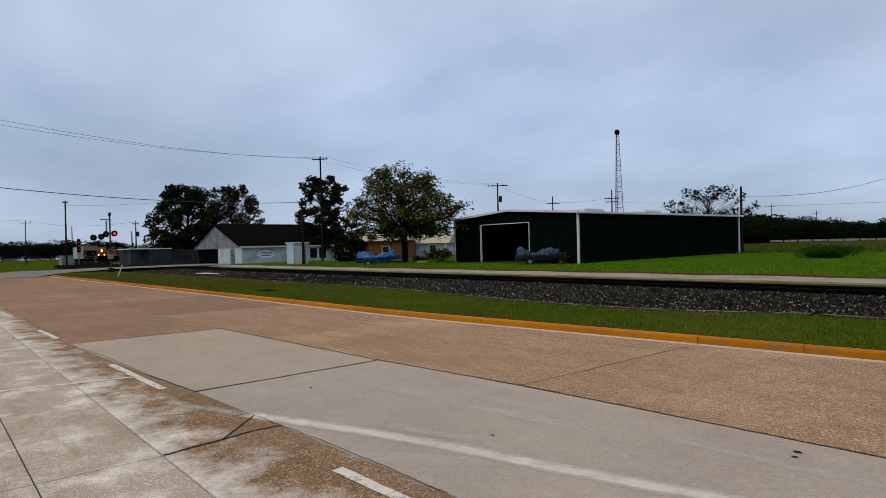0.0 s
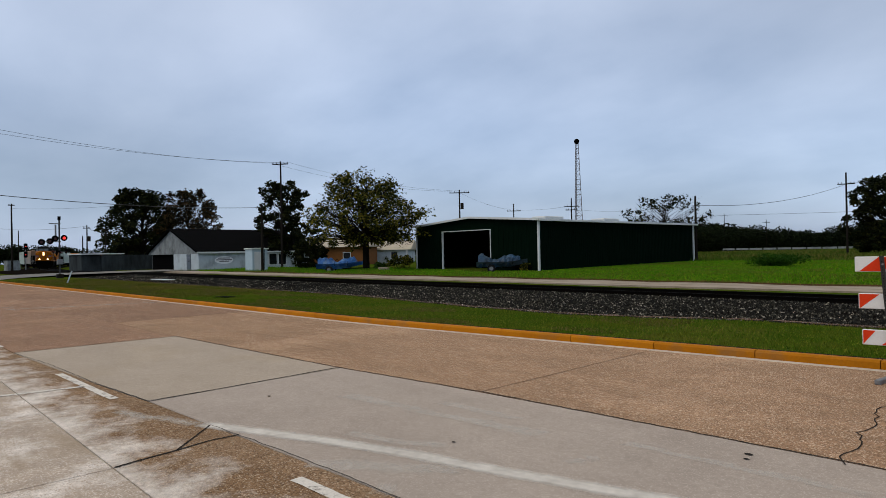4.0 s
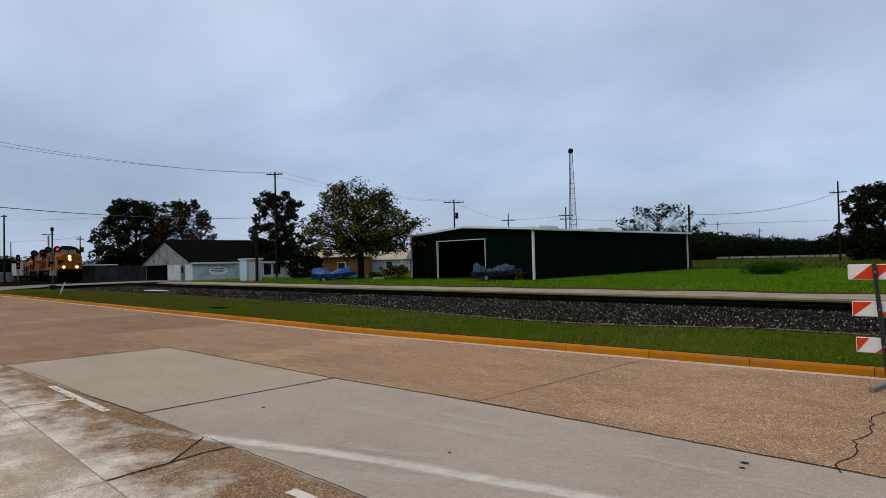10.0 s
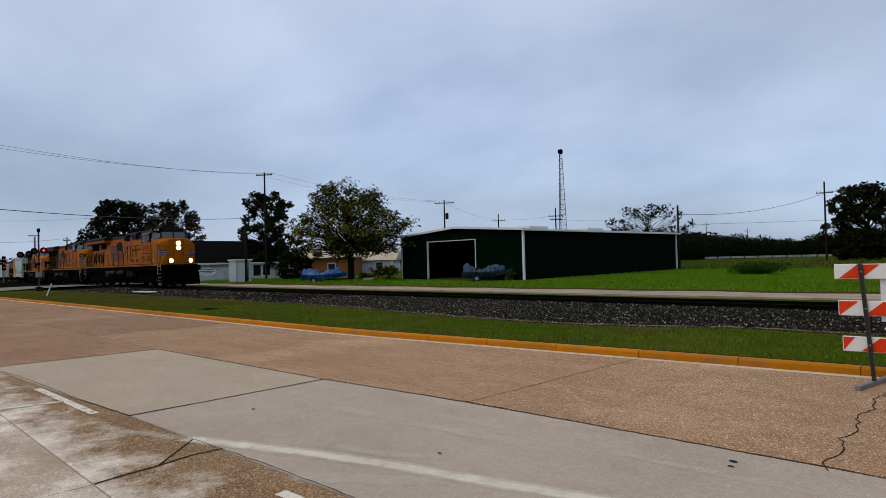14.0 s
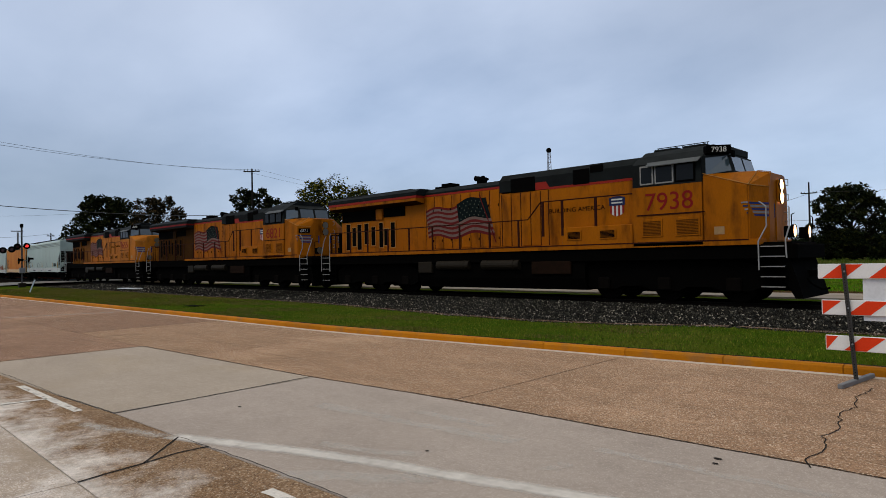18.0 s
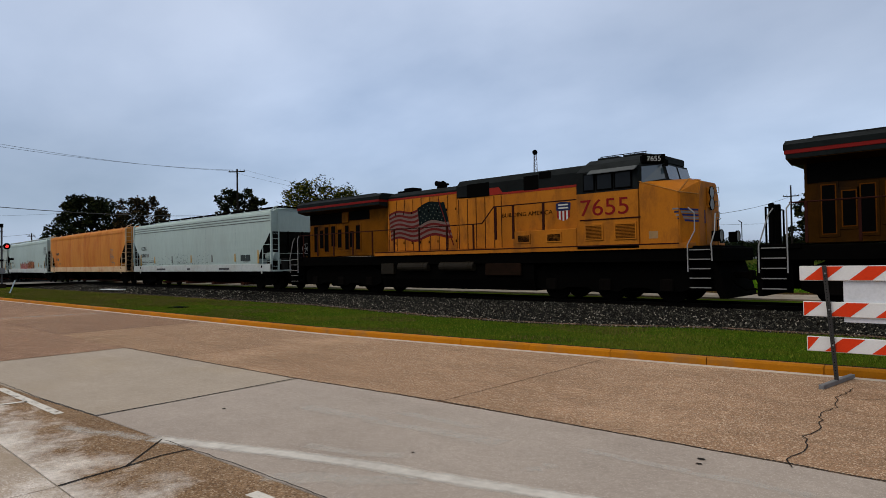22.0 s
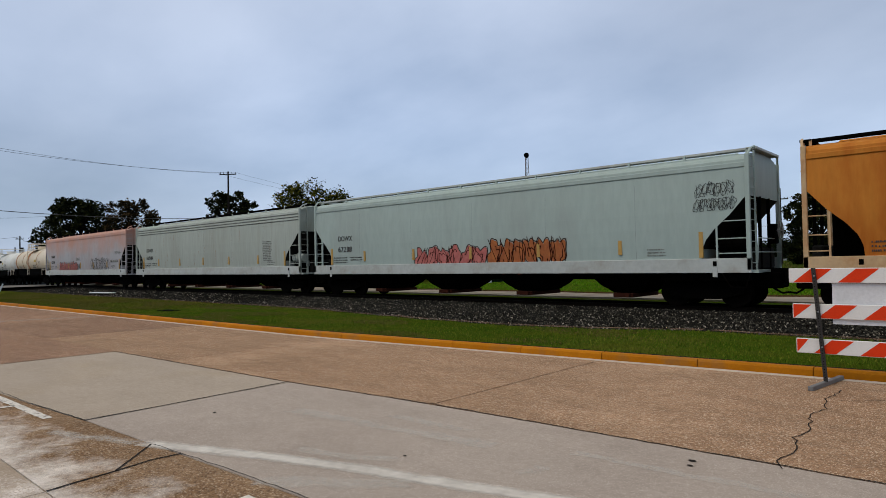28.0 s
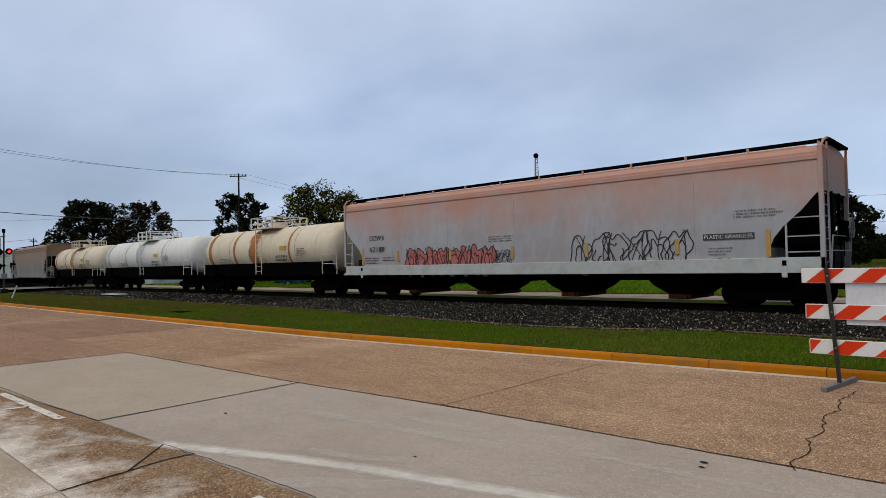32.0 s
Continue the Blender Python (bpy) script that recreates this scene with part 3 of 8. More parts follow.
def wheelset(parent, x, r):
    """An axle with two wheels, turning on its own middle."""
    if r not in WHEEL_MESH:
        bm = B()
        for y in (-0.755, 0.755):
            sgn = 1 if y > 0 else -1
            tube(bm, (0, y - sgn * 0.07, 0), (0, y - sgn * 0.05, 0), r + 0.025, sides=20)
            tube(bm, (0, y - sgn * 0.05, 0), (0, y + sgn * 0.06, 0), r, sides=20)
            tube(bm, (0, y + sgn * 0.06, 0), (0, y + sgn * 0.15, 0), 0.15, 0.12, sides=10)
            for k in range(3):
                a = k * math.tau / 3
                tube(bm, (0.10 * math.cos(a), y + sgn * 0.15, 0.10 * math.sin(a)), (0.10 * math.cos(a), y + sgn * 0.18, 0.10 * math.sin(a)), 0.02, sides=6)
        tube(bm, (0, -0.72, 0), (0, 0.72, 0), 0.09, sides=8)
        ob = part("wheelset", bm, STEEL, parent)
        WHEEL_MESH[r] = ob.data
    else:
        ob = new("wheelset", WHEEL_MESH[r])
        ob.parent = parent
    ob.matrix_basis = pose(x, 0, r)
    ROLLING.append((ob, x, r))
    return ob


def rungs(ladder, a, b, n, mat):
    """n ladder rungs, 0.3 m apart, on one mesh."""
    first = part("rung", tube(B(), a, b, 0.012, sides=5), mat, ladder)
    for k in range(1, n):
        o = new("rung", first.data)
        o.parent, o.location = ladder, (0, 0, 0.3 * k)


def freight_truck(car, x):
    t = part("truck", box(B(), x - 0.25, x + 0.25, -1.05, 1.05, 0.45, 0.78, 0.03), BLACK, car)
    for y in (-1.0, 1.0):
        bm = B()
        extrude(bm, [(x - 1.2, 0.62), (x - 1.2, 0.42), (x - 0.95, 0.36), (x - 0.5, 0.24), (x + 0.5, 0.24), (x + 0.95, 0.36), (x + 1.2, 0.42), (x + 1.2, 0.62), (x + 0.7, 0.72), (x + 0.35, 0.86), (x - 0.35, 0.86), (x - 0.7, 0.72)], y - 0.07, y + 0.07, "y")
        part("side_frame", bm, BLACK, t)
        bm = B()
        for dx in (-0.14, 0, 0.14):
            tube(bm, (x + dx, y, 0.32), (x + dx, y, 0.6), 0.06, sides=8)
        part("spring", bm, STEEL, t)
    for dx in (-0.89, 0.89):
        wheelset(t, x + dx, 0.457)


def coupler(car, x, d):
    bm = B()
    box(bm, min(x, x - d * 0.55), max(x, x - d * 0.55), -0.09, 0.09, 0.76, 0.95, 0.015)
    box(bm, min(x, x + d * 0.16), max(x, x + d * 0.16), -0.17, 0.12, 0.70, 1.0, 0.03)
    part("coupler", bm, STEEL, car)
    bm = B()
    chain(bm, [(x - d * 0.5, -0.4, 0.85), (x - d * 0.2, -0.4, 0.55), (x, -0.35, 0.42), (x + d * 0.2, -0.3, 0.45)], 0.03)
    part("air_hose", bm, BLACK, car)


def flag_picture(loco, y):
    """A waving striped flag painted on the hood side."""
    x0, x1, z0, z1 = -3.66, -0.12, 2.36, 3.86

    def at(u, v):
        x = x0 + (x1 - x0) * u + 0.42 * (v - 0.5) * (u - 1) * 0.3 - 0.45 * v * u * u + 0.25 * u * u
        z = z0 + (z1 - z0) * v * (0.80 + 0.2 * u) + 0.10 * math.sin(u * 11) + 0.10 * u * u
        return (x, y, z)

    flag = None
    for colour, name in ((FLAG_RED, "red_stripe"), (FLAG_WHITE, "white_stripe")):
        bm = B()
        for k in range(13):
            if (k % 2 == 0) != (colour is FLAG_RED):
                continue
            u1 = 1.0
            n = 25
            for i in range(n):
                a, b = u1 * i / n, u1 * (i + 1) / n
                if k >= 6 and a >= 0.52:
                    continue
                bm.faces.new([bm.verts.new(at(*p)) for p in ((a, k / 13), (b, k / 13), (b, (k + 1) / 13), (a, (k + 1) / 13))])
        ob = part(name, bm, colour, flag or loco, "" if flag else "waving striped flag painted on the hood side")
        if not flag:
            ob.name = "painted_flag"
            flag = ob
    bm = B()
    n = 12
    for i in range(n):
        a, b = 0.52 + 0.48 * i / n, 0.52 + 0.48 * (i + 1) / n
        bm.faces.new([bm.verts.new(at(*p)) for p in ((a, 6 / 13), (b, 6 / 13), (b, 1.02), (a, 1.02))])
    part("star_field", bm, FLAG_BLUE, flag)
    bm = B()
    for r in range(5):
        for c in range(6):
            x, _, z = at(0.56 + 0.40 * (c + 0.5 * (r % 2)) / 6, 0.52 + 0.10 * r)
            bm.faces.new([bm.verts.new((x + 0.03 * math.cos(q * math.tau / 5), y - 0.003, z + 0.03 * math.sin(q * math.tau / 5))) for q in range(5)])
    part("stars", bm, FLAG_STAR, flag)
    bm = B()
    tube(bm, (-0.66, y - 0.004, 4.02), (0.16, y - 0.004, 2.08), 0.022, sides=5)
    part("staff", bm, FLAG_RED, flag)


def shield_mark(loco, x, y, z, k=1.0):
    """A plain shield: blue head over red and white bars."""
    bm = B()
    for a, b, c, d in ((-0.28, 0.28, 0.36, 0.67),):
        bm.faces.new([bm.verts.new((x + k * u, y, z + k * v)) for u, v in ((a, c), (b, c), (b + 0.02, d - 0.05), (0.12, d), (-0.12, d), (a - 0.02, d - 0.05))])
    head = part("shield_emblem", bm, NAVY, loco, "blue, red and white shield")
    for i in range(7):
        bm = B()
        u0, u1 = -0.26 + 0.52 * i / 7, -0.26 + 0.52 * (i + 1) / 7
        low = lambda u: 0.12 * (abs(u) / 0.26) ** 1.5
        bm.faces.new([bm.verts.new((x + k * u, y, z + k * v)) for u, v in ((u0, low(u0)), (u1, low(u1)), (u1, 0.355), (u0, 0.355))])
        part("bar", bm, RED if i % 2 == 0 else WHITE, head)
    for zz in (0.54, 0.43):
        part("bar", box(B(), x - 0.2 * k, x + 0.2 * k, y - 0.004, y - 0.001, z + k * zz, z + k * (zz + 0.05)), WHITE, head)


def louvre(parent, x0, x1, z0, z1, y, frame_mat, slat_mat, name="louvre_panel", n=8):
    p = part(name, box(B(), x0, x1, y - 0.02, y + 0.02, z0, z1, 0.006), frame_mat, parent)
    bm = B()
    for i in range(n):
        z = z0 + 0.05 + (z1 - z0 - 0.1) * i / n
        box(bm, x0 + 0.05, x1 - 0.05, y - 0.03, y - 0.021, z, z + (z1 - z0) / n * 0.45)
    part("slats", bm, slat_mat, p)
    return p


def locomotive(number, paint, place, lit=False, nose_board=False, rear=None, figures=(7.4, 1.5)):
    loco = thing("locomotive", pose(0, 0, 0), place, "locomotive", "locomotives")
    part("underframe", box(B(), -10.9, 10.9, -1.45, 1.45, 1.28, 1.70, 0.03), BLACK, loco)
    part("deck_edge", box(B(), -10.15 if rear in (None, paint) else -4.2, 10.0, -1.53, 1.53, 1.69, 1.86, 0.01), paint, loco)
    bm = B()
    box(bm, -10.1 if rear in (None, paint) else -4.15, 9.7, -1.537, -1.531, 1.825, 1.865)
    part("edge_stripe", bm, MAROON, loco)
    # fuel tank, reservoirs and boxes below the frame
    bm = B()
    extrude(bm, [(-1.35, 0.70), (-1.2, 0.30), (1.2, 0.30), (1.35, 0.70), (1.35, 1.3), (-1.35, 1.3)], -3.9, 4.3)
    part("fuel_tank", bm, BLACK, loco)
    for a, b in ((-2.66, -0.88), (-0.2, 1.6)):
        bm = B()
        tube(bm, (a, -1.4, 1.20), (b, -1.4, 1.20), 0.19, sides=14)
        for u in (a + 0.25, b - 0.25):
            tube(bm, (u - 0.02, -1.4, 1.20), (u + 0.02, -1.4, 1.20), 0.20, sides=14)
        part("air_reservoir", bm, RESERVOIR, loco)
    part("equipment_box", box(B(), -3.84, -3.0, -1.48, -0.9, 0.88, 1.36, 0.03), RESERVOIR, loco)
    part("equipment_box", box(B(), 2.13, 3.8, -1.46, -0.9, 0.84, 1.32, 0.03), RUSTY_BOX, loco)
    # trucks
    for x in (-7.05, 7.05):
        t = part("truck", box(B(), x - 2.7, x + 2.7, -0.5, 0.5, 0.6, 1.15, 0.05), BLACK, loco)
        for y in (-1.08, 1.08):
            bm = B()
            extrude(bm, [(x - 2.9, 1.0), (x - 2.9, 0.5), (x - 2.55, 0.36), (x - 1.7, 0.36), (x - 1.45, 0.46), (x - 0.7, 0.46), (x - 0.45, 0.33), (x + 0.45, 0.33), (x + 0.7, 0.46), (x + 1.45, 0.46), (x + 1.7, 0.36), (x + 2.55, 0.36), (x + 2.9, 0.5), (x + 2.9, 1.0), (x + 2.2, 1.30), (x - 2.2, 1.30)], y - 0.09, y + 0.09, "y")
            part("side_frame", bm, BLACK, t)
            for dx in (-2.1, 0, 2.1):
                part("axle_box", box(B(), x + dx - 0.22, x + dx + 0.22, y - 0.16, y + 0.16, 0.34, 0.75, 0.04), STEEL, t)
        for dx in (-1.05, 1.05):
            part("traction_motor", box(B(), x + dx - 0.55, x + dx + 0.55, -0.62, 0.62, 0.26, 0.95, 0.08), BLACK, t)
        for dx in (-2.1, 0, 2.1):
            wheelset(t, x + dx, 0.53)
    # engine hood
    rear = rear or paint
    part("hood", box(B(), -3.85, 0.45, -1.0, 1.0, 1.74, 4.18, 0.02), paint, loco)
    part("radiator_hood", box(B(), -9.84, -3.852, -0.998, 0.998, 1.74, 4.015, 0.02), rear, loco)
    bm = B()
    extrude(bm, [(-1.0, 4.25), (-1.0, 4.34), (-0.75, 4.52), (0.75, 4.52), (1.0, 4.34), (1.0, 4.25)], -3.85, 0.45)
    part("hood_roof", bm, GREY, loco)
    part("red_stripe", box(B(), -3.85, 0.45, -1.008, 1.008, 4.18, 4.26), RED, loco)
    for i in range(8):
        a = -3.72 + 0.515 * i
        part("hood_door", box(B(), a, a + 0.475, -1.025, -0.99, 1.92, 4.12, 0.008), paint, loco)
    # dark strips paint the shadow into the gaps between the doors
    for a, y, z in [(-3.74 + 0.515 * i, -1.0, 4.14) for i in range(9)] + [(u, -1.12, 3.9) for u in (0.56, 1.02, 1.47, 1.92, 2.37, 2.72)]:
        part("door_gap_shadow", box(B(), a - 0.014, a + 0.014, y - 0.012, y - 0.001, 1.9, z), MAROON, loco)
    latch = part("door_latch", box(B(), -3.30, -3.27, -1.05, -1.02, 2.2, 2.3), BLACK, loco)
    for i in range(1, 16):
        o = new("door_latch", latch.data)
        o.parent, o.location = loco, (0.515 * (i % 8), 0, 1.3 * (i // 8))
    # radiator section with its overhanging wings
    bm = B()
    extrude(bm, [(-1.05, 3.92), (-1.53, 4.02), (-1.53, 4.14), (1.53, 4.14), (1.53, 4.02), (1.05, 3.92)], -10.15, -3.85)
    part("radiator_wing", bm, rear if rear is paint else GREY, loco)
    # wing undersides: the shade below the wing is in the colour, with soot
    for sd in (-1, 1):
        bm = B()
        extrude(bm, [(sd * 1.0, 3.885), (sd * 1.515, 3.995), (sd * 1.515, 4.012), (sd * 1.0, 3.912)], -10.13, -3.87)
        part("wing_soffit", bm, SOOT_SHADE, loco, "underside of the radiator wing, blackened for shade and soot")
    part("wing_stripe", box(B(), -10.18, -3.83, -1.545, 1.545, 4.14, 4.25, 0.01), RED if rear is paint else FIGURE_RED, loco)
    bm = B()
    extrude(bm, [(-1.55, 4.25), (-1.55, 4.40), (-1.3, 4.54), (1.3, 4.54), (1.55, 4.40), (1.55, 4.25)], -10.2, -3.8)
    part("radiator_roof", bm, GREY, loco)
    part("radiator_hatch", box(B(), -9.6, -4.6, -1.1, 1.1, 4.54, 4.62, 0.03), GREY, loco, "grey louvred hatch")
    # front screen runs on past -5.9 as a dark strip for the wing's shade
    for a, b, z in ((-9.76, -7.12, 3.36), (-6.58, -5.1, 3.46)):
        part("radiator_screen_and_shade", box(B(), a, b, -1.03, -0.99, z, 3.98), SCREEN, loco)
    part("filter_box", box(B(), -7.09, -6.61, -1.09, -0.99, 3.36, 3.86, 0.02), rear, loco)
    for a, b, z0, z1 in ((-9.42, -9.12, 1.99, 3.27), (-8.95, -8.66, 2.18, 3.08), (-8.54, -8.24, 2.0, 3.22), (-8.0, -7.7, 2.26, 3.24),
                         (-7.48, -7.2, 2.18, 3.05), (-6.9, -6.64, 2.07, 3.22), (-6.54, -6.26, 2.17, 2.93), (-6.08, -5.8, 2.06, 3.2)):
        d = part("radiator_door", box(B(), a - 0.09, b + 0.09, -1.02, -0.99, z0 - 0.1, z1 + 0.1, 0.008), rear, loco)
        part("screen_frame", box(B(), a - 0.03, b + 0.03, -1.026, -1.021, z0 - 0.03, z1 + 0.03), DOOR_EDGE if rear is paint else LOUVRE_BROWN, d)
        part("screen", box(B(), a, b, -1.032, -1.027, z0, z1), SCREEN, d)
    part("rear_light", box(B(), -9.92, -9.84, -0.3, 0.3, 3.5, 3.75, 0.02), LAMP_OFF, loco)
    # auxiliary section before the cab
    part("auxiliary_cab", box(B(), 0.45, 6.22, -1.12, 1.12, 1.74, 3.93, 0.02), paint, loco)
    bm = B()
    extrude(bm, [(-1.12, 3.99), (-1.12, 4.42), (-0.9, 4.66), (0.9, 4.66), (1.12, 4.42), (1.12, 3.99)], 0.45, 6.22)
    part("auxiliary_roof", bm, GREY, loco)
    part("red_stripe", box(B(), 2.75, 6.2, -1.128, 1.128, 3.92, 4.0), RED, loco)
    bm = B()
    bm.faces.new([bm.verts.new((x, -1.127, z)) for x, z in ((2.16, 3.94), (2.78, 3.94), (2.78, 4.0), (2.62, 4.22), (2.16, 4.22))])
    part("red_flash", bm, RED, loco)
    part("vent", box(B(), 1.02, 2.13, -1.14, -1.1, 3.93, 4.46), SCREEN, loco)
    part("vent", box(B(), 3.78, 4.42, -1.14, -1.1, 3.98, 4.50), SCREEN, loco)
    part("vent", box(B(), 4.46, 4.95, -1.14, -1.1, 4.34, 4.58), SCREEN, loco)
    for i in range(4):
        a = 0.6 + 0.45 * i
        part("hood_door", box(B(), a, a + 0.41, -1.145, -1.11, 1.9, 3.8, 0.008), paint, loco)
    part("battery_box", box(B(), 3.5, 6.18, -1.50, -1.1, 1.76, 2.47, 0.02), paint, loco)
    for a, b in ((3.72, 4.3), (4.98, 5.6)):
        louvre(loco, a, b, 2.02, 2.36, -1.51, paint, BLACK, n=6)
    # cab
    bm = B()
    extrude(bm, [(-1.53, 1.74), (-1.53, 3.60), (1.53, 3.60), (1.53, 1.74)], 6.22, 8.42)
    part("grab_line", box(bmesh.new(), 6.35, 8.5, -1.55, -1.531, 2.69, 2.73), MAROON, loco)
    part("cab", bm, paint, loco)
    bm = B()
    extrude(bm, [(-1.52, 3.60), (-1.50, 4.32), (-1.05, 4.62), (1.05, 4.62), (1.50, 4.32), (1.52, 3.60)], 6.22, 8.42)
    extrude(bm, [(-1.05, 4.62), (-0.7, 4.80), (0.7, 4.80), (1.05, 4.62)], 6.3, 8.5)
    part("cab_roof", bm, GREY, loco)
    bm = B()
    for a, b in ((6.5, 7.3), (7.45, 8.2)):
        box(bm, a, b, -0.55, 0.55, 4.8, 4.9, 0.03)
    part("roof_equipment", bm, GREY, loco)
    bm = B()
    extrude(bm, [(-1.5, 4.36), (-1.72, 4.22), (-1.72, 4.20), (-1.5, 4.30)], 6.75, 8.4)
    part("sunshade", bm, SHADE_GREY, loco)
    for a, b in ((6.48, 6.93), (6.97, 7.58), (7.62, 8.24)):
        w = part("cab_window", box(B(), a, b, -1.545, -1.49, 3.66, 4.26, 0.01), CHROME if lit and a < 7.4 else BLACK, loco)
        part("pane", box(B(), a + 0.05, b - 0.05, -1.55, -1.546, 3.71, 4.21), CAB_GLASS, w)
    for a, b in ((6.52, 7.2), (7.6, 8.36)):
        louvre(loco, a, b, 2.02, 2.58, -1.54, paint, LOUVRE_BROWN, n=10)
    # nose: straight sides with a falling upper edge, chamfered corners, hipped top
    bm = B()
    near = {}
    for sd in (-1, 1):
        near[sd] = [bm.verts.new((x, sd * y, z)) for x, y, z in ((8.42, 1.48, 1.74), (8.42, 1.48, 3.83), (8.42, 0.8, 3.92), (9.70, 1.48, 1.74), (9.70, 1.48, 3.40), (9.74, 0.8, 3.84), (10.06, 0.88, 1.74), (10.06, 0.86, 3.34), (10.06, 0.66, 3.78))]
        v = near[sd]
        for f in ((0, 3, 4, 1), (1, 4, 5, 2), (3, 6, 7, 4), (4, 7, 8, 5)):
            bm.faces.new([v[i] for i in f])
    p, q = near[-1], near[1]
    for f in ((p[2], p[5], q[5], q[2]), (p[5], p[8], q[8], q[5]), (p[6], q[6], q[7], q[8], p[8], p[7]), (p[0], p[1], p[2], q[2], q[1], q[0]), (p[0], q[0], q[3], q[6], p[6], p[3])):
        bm.faces.new(f)
    bmesh.ops.recalc_face_normals(bm, faces=bm.faces[:])
    bmesh.ops.bevel(bm, geom=[e for e in bm.edges if len(e.link_faces) == 2 and e.calc_face_angle() > 0.25], offset=0.03, segments=2, affect="EDGES")
    part("nose", bm, paint, loco)
    # pale bars along the nose edges stand in for their highlights
    bm = B()
    chain(bm, [(8.45, -1.495, 3.84), (9.70, -1.49, 3.41), (10.07, -0.87, 3.35)], 0.012, 5)
    chain(bm, [(9.70, -1.49, 3.41), (9.75, -0.8, 3.85), (10.07, -0.66, 3.79)], 0.012, 5)
    part("nose_edge_highlight", bm, DOOR_EDGE, loco)
    part("nose_door", box(B(), 10.05, 10.09, -0.35, 0.35, 1.8, 3.0, 0.02), paint, loco)
    for z in (3.55, 3.1, 2.75, 2.3):
        bm = B()
        chain(bm, [(10.06, 0.55, z + 0.1), (10.17, 0.58, z + 0.1), (10.17, 0.58, z - 0.08), (10.06, 0.55, z - 0.08)], 0.014, 5)
        part("grab_iron", bm, CHROME, loco)
    # slanted windscreens under the number boards
    bm = B()
    v = [bm.verts.new(p) for p in ((8.42, -1.50, 3.66), (9.18, -0.98, 3.84), (9.02, -0.94, 4.42), (8.42, -1.42, 4.36), (9.18, 0.98, 3.84), (9.02, 0.94, 4.42), (8.42, 1.50, 3.66), (8.42, 1.42, 4.36), (8.42, -1.0, 4.66), (8.42, 1.0, 4.66))]
    for f in ((0, 1, 2, 3), (1, 4, 5, 2), (4, 6, 7, 5), (3, 2, 8), (2, 5, 9, 8), (5, 7, 9)):
        bm.faces.new([v[i] for i in f])
    part("cab_front", bm, GREY, loco)
    for y0, y1 in ((-0.90, -0.06), (0.06, 0.90)):
        bm = B()
        bm.faces.new([bm.verts.new(p) for p in ((9.186, y0, 3.89), (9.186, y1, 3.89), (9.056, y1, 4.36), (9.056, y0, 4.36))])
        part("windscreen", bm, SCREEN_GLASS, loco)
    bm = B()
    bm.faces.new([bm.verts.new(p) for p in ((8.52, -1.45, 3.80), (9.12, -1.035, 3.90), (8.99, -0.985, 4.36), (8.50, -1.39, 4.31))])
    part("windscreen", bm, SCREEN_GLASS, loco, "corner windscreen reflecting the sky")
    bm = B()
    tube(bm, (9.0, -1.0, 4.32), (9.26, -1.18, 4.36), 0.012, sides=5)
    box(bm, 9.2, 9.26, -1.3, -1.12, 4.26, 4.46, 0.01)
    part("rear_view_mirror", bm, BLACK, loco)
    bm = B()
    for i in range(5):
        tube(bm, (6.6 + 0.4 * i, -0.4, 4.88), (6.6 + 0.4 * i, -0.4, 4.95), 0.012, sides=5)
    chain(bm, [(6.55, -0.4, 4.95), (8.25, -0.4, 4.95)], 0.014, 5)
    part("roof_rail", bm, GREY, loco)
    # number boards, headlights, ditch lights
    if nose_board:
        nb = part("number_board", box(B(), -0.30, 0.30, -0.04, 0.02, 0.0, 0.24, 0.01, pose(9.90, -1.19, 3.02, 0, 0, 60)), BLACK, loco)
        lettering("digits", number, 0.15, WHITE, nb, (0, 0, 0)).matrix_basis = pose(9.94, -1.215, 3.06, 0, 0, 60)
    else:
        nb = part("number_board", box(B(), -0.36, 0.36, -0.05, 0.25, 0.0, 0.26, 0.02, pose(8.80, -1.17, 4.42, 0, 0, 38)), BLACK, loco)
        lettering("digits", number, 0.16, WHITE, nb, (0, 0, 0)).matrix_basis = pose(8.835, -1.215, 4.47, 0, 0, 38)
        part("roof_front", box(B(), 8.42, 8.98, -0.85, 0.85, 4.44, 4.68, 0.03), GREY, loco)
    lamp_mat = LAMP if lit else LAMP_OFF
    part("headlight_housing", box(B(), 10.05, 10.14, -0.2, 0.2, 2.94, 3.60, 0.03), paint, loco)
    for z in (3.08, 3.44):
        bm = B()
        tube(bm, (10.13, 0, z), (10.16, 0, z), 0.185, sides=14)
        part("headlight", bm, lamp_mat, loco)
        bm = B()
        tube(bm, (10.12, 0, z), (10.17, 0, z), 0.192, 0.192, sides=14, caps=False)
        part("lamp_shade", bm, BLACK, loco)
    for y in (-0.75, 0.75):
        bm = B()
        tube(bm, (10.62, y, 2.06), (10.67, y, 2.06), 0.175, sides=12)
        part("ditch_light", bm, lamp_mat, loco)
        bm = B()
        tube(bm, (10.62, y, 2.06), (10.69, y, 2.06), 0.182, 0.182, sides=14, caps=False)
        part("lamp_shade", bm, BLACK, loco)
        part("ditch_light_case", box(B(), 10.42, 10.63, y - 0.15, y + 0.15, 1.88, 2.20, 0.02), BLACK, loco)
    # wing emblem across the nose front, its corner facets and sides
    wing = part("wing_emblem", box(B(), 10.062, 10.066, -0.42, 0.42, 2.46, 2.88), EMBLEM_BLUE, loco, "blue and silver winged emblem")
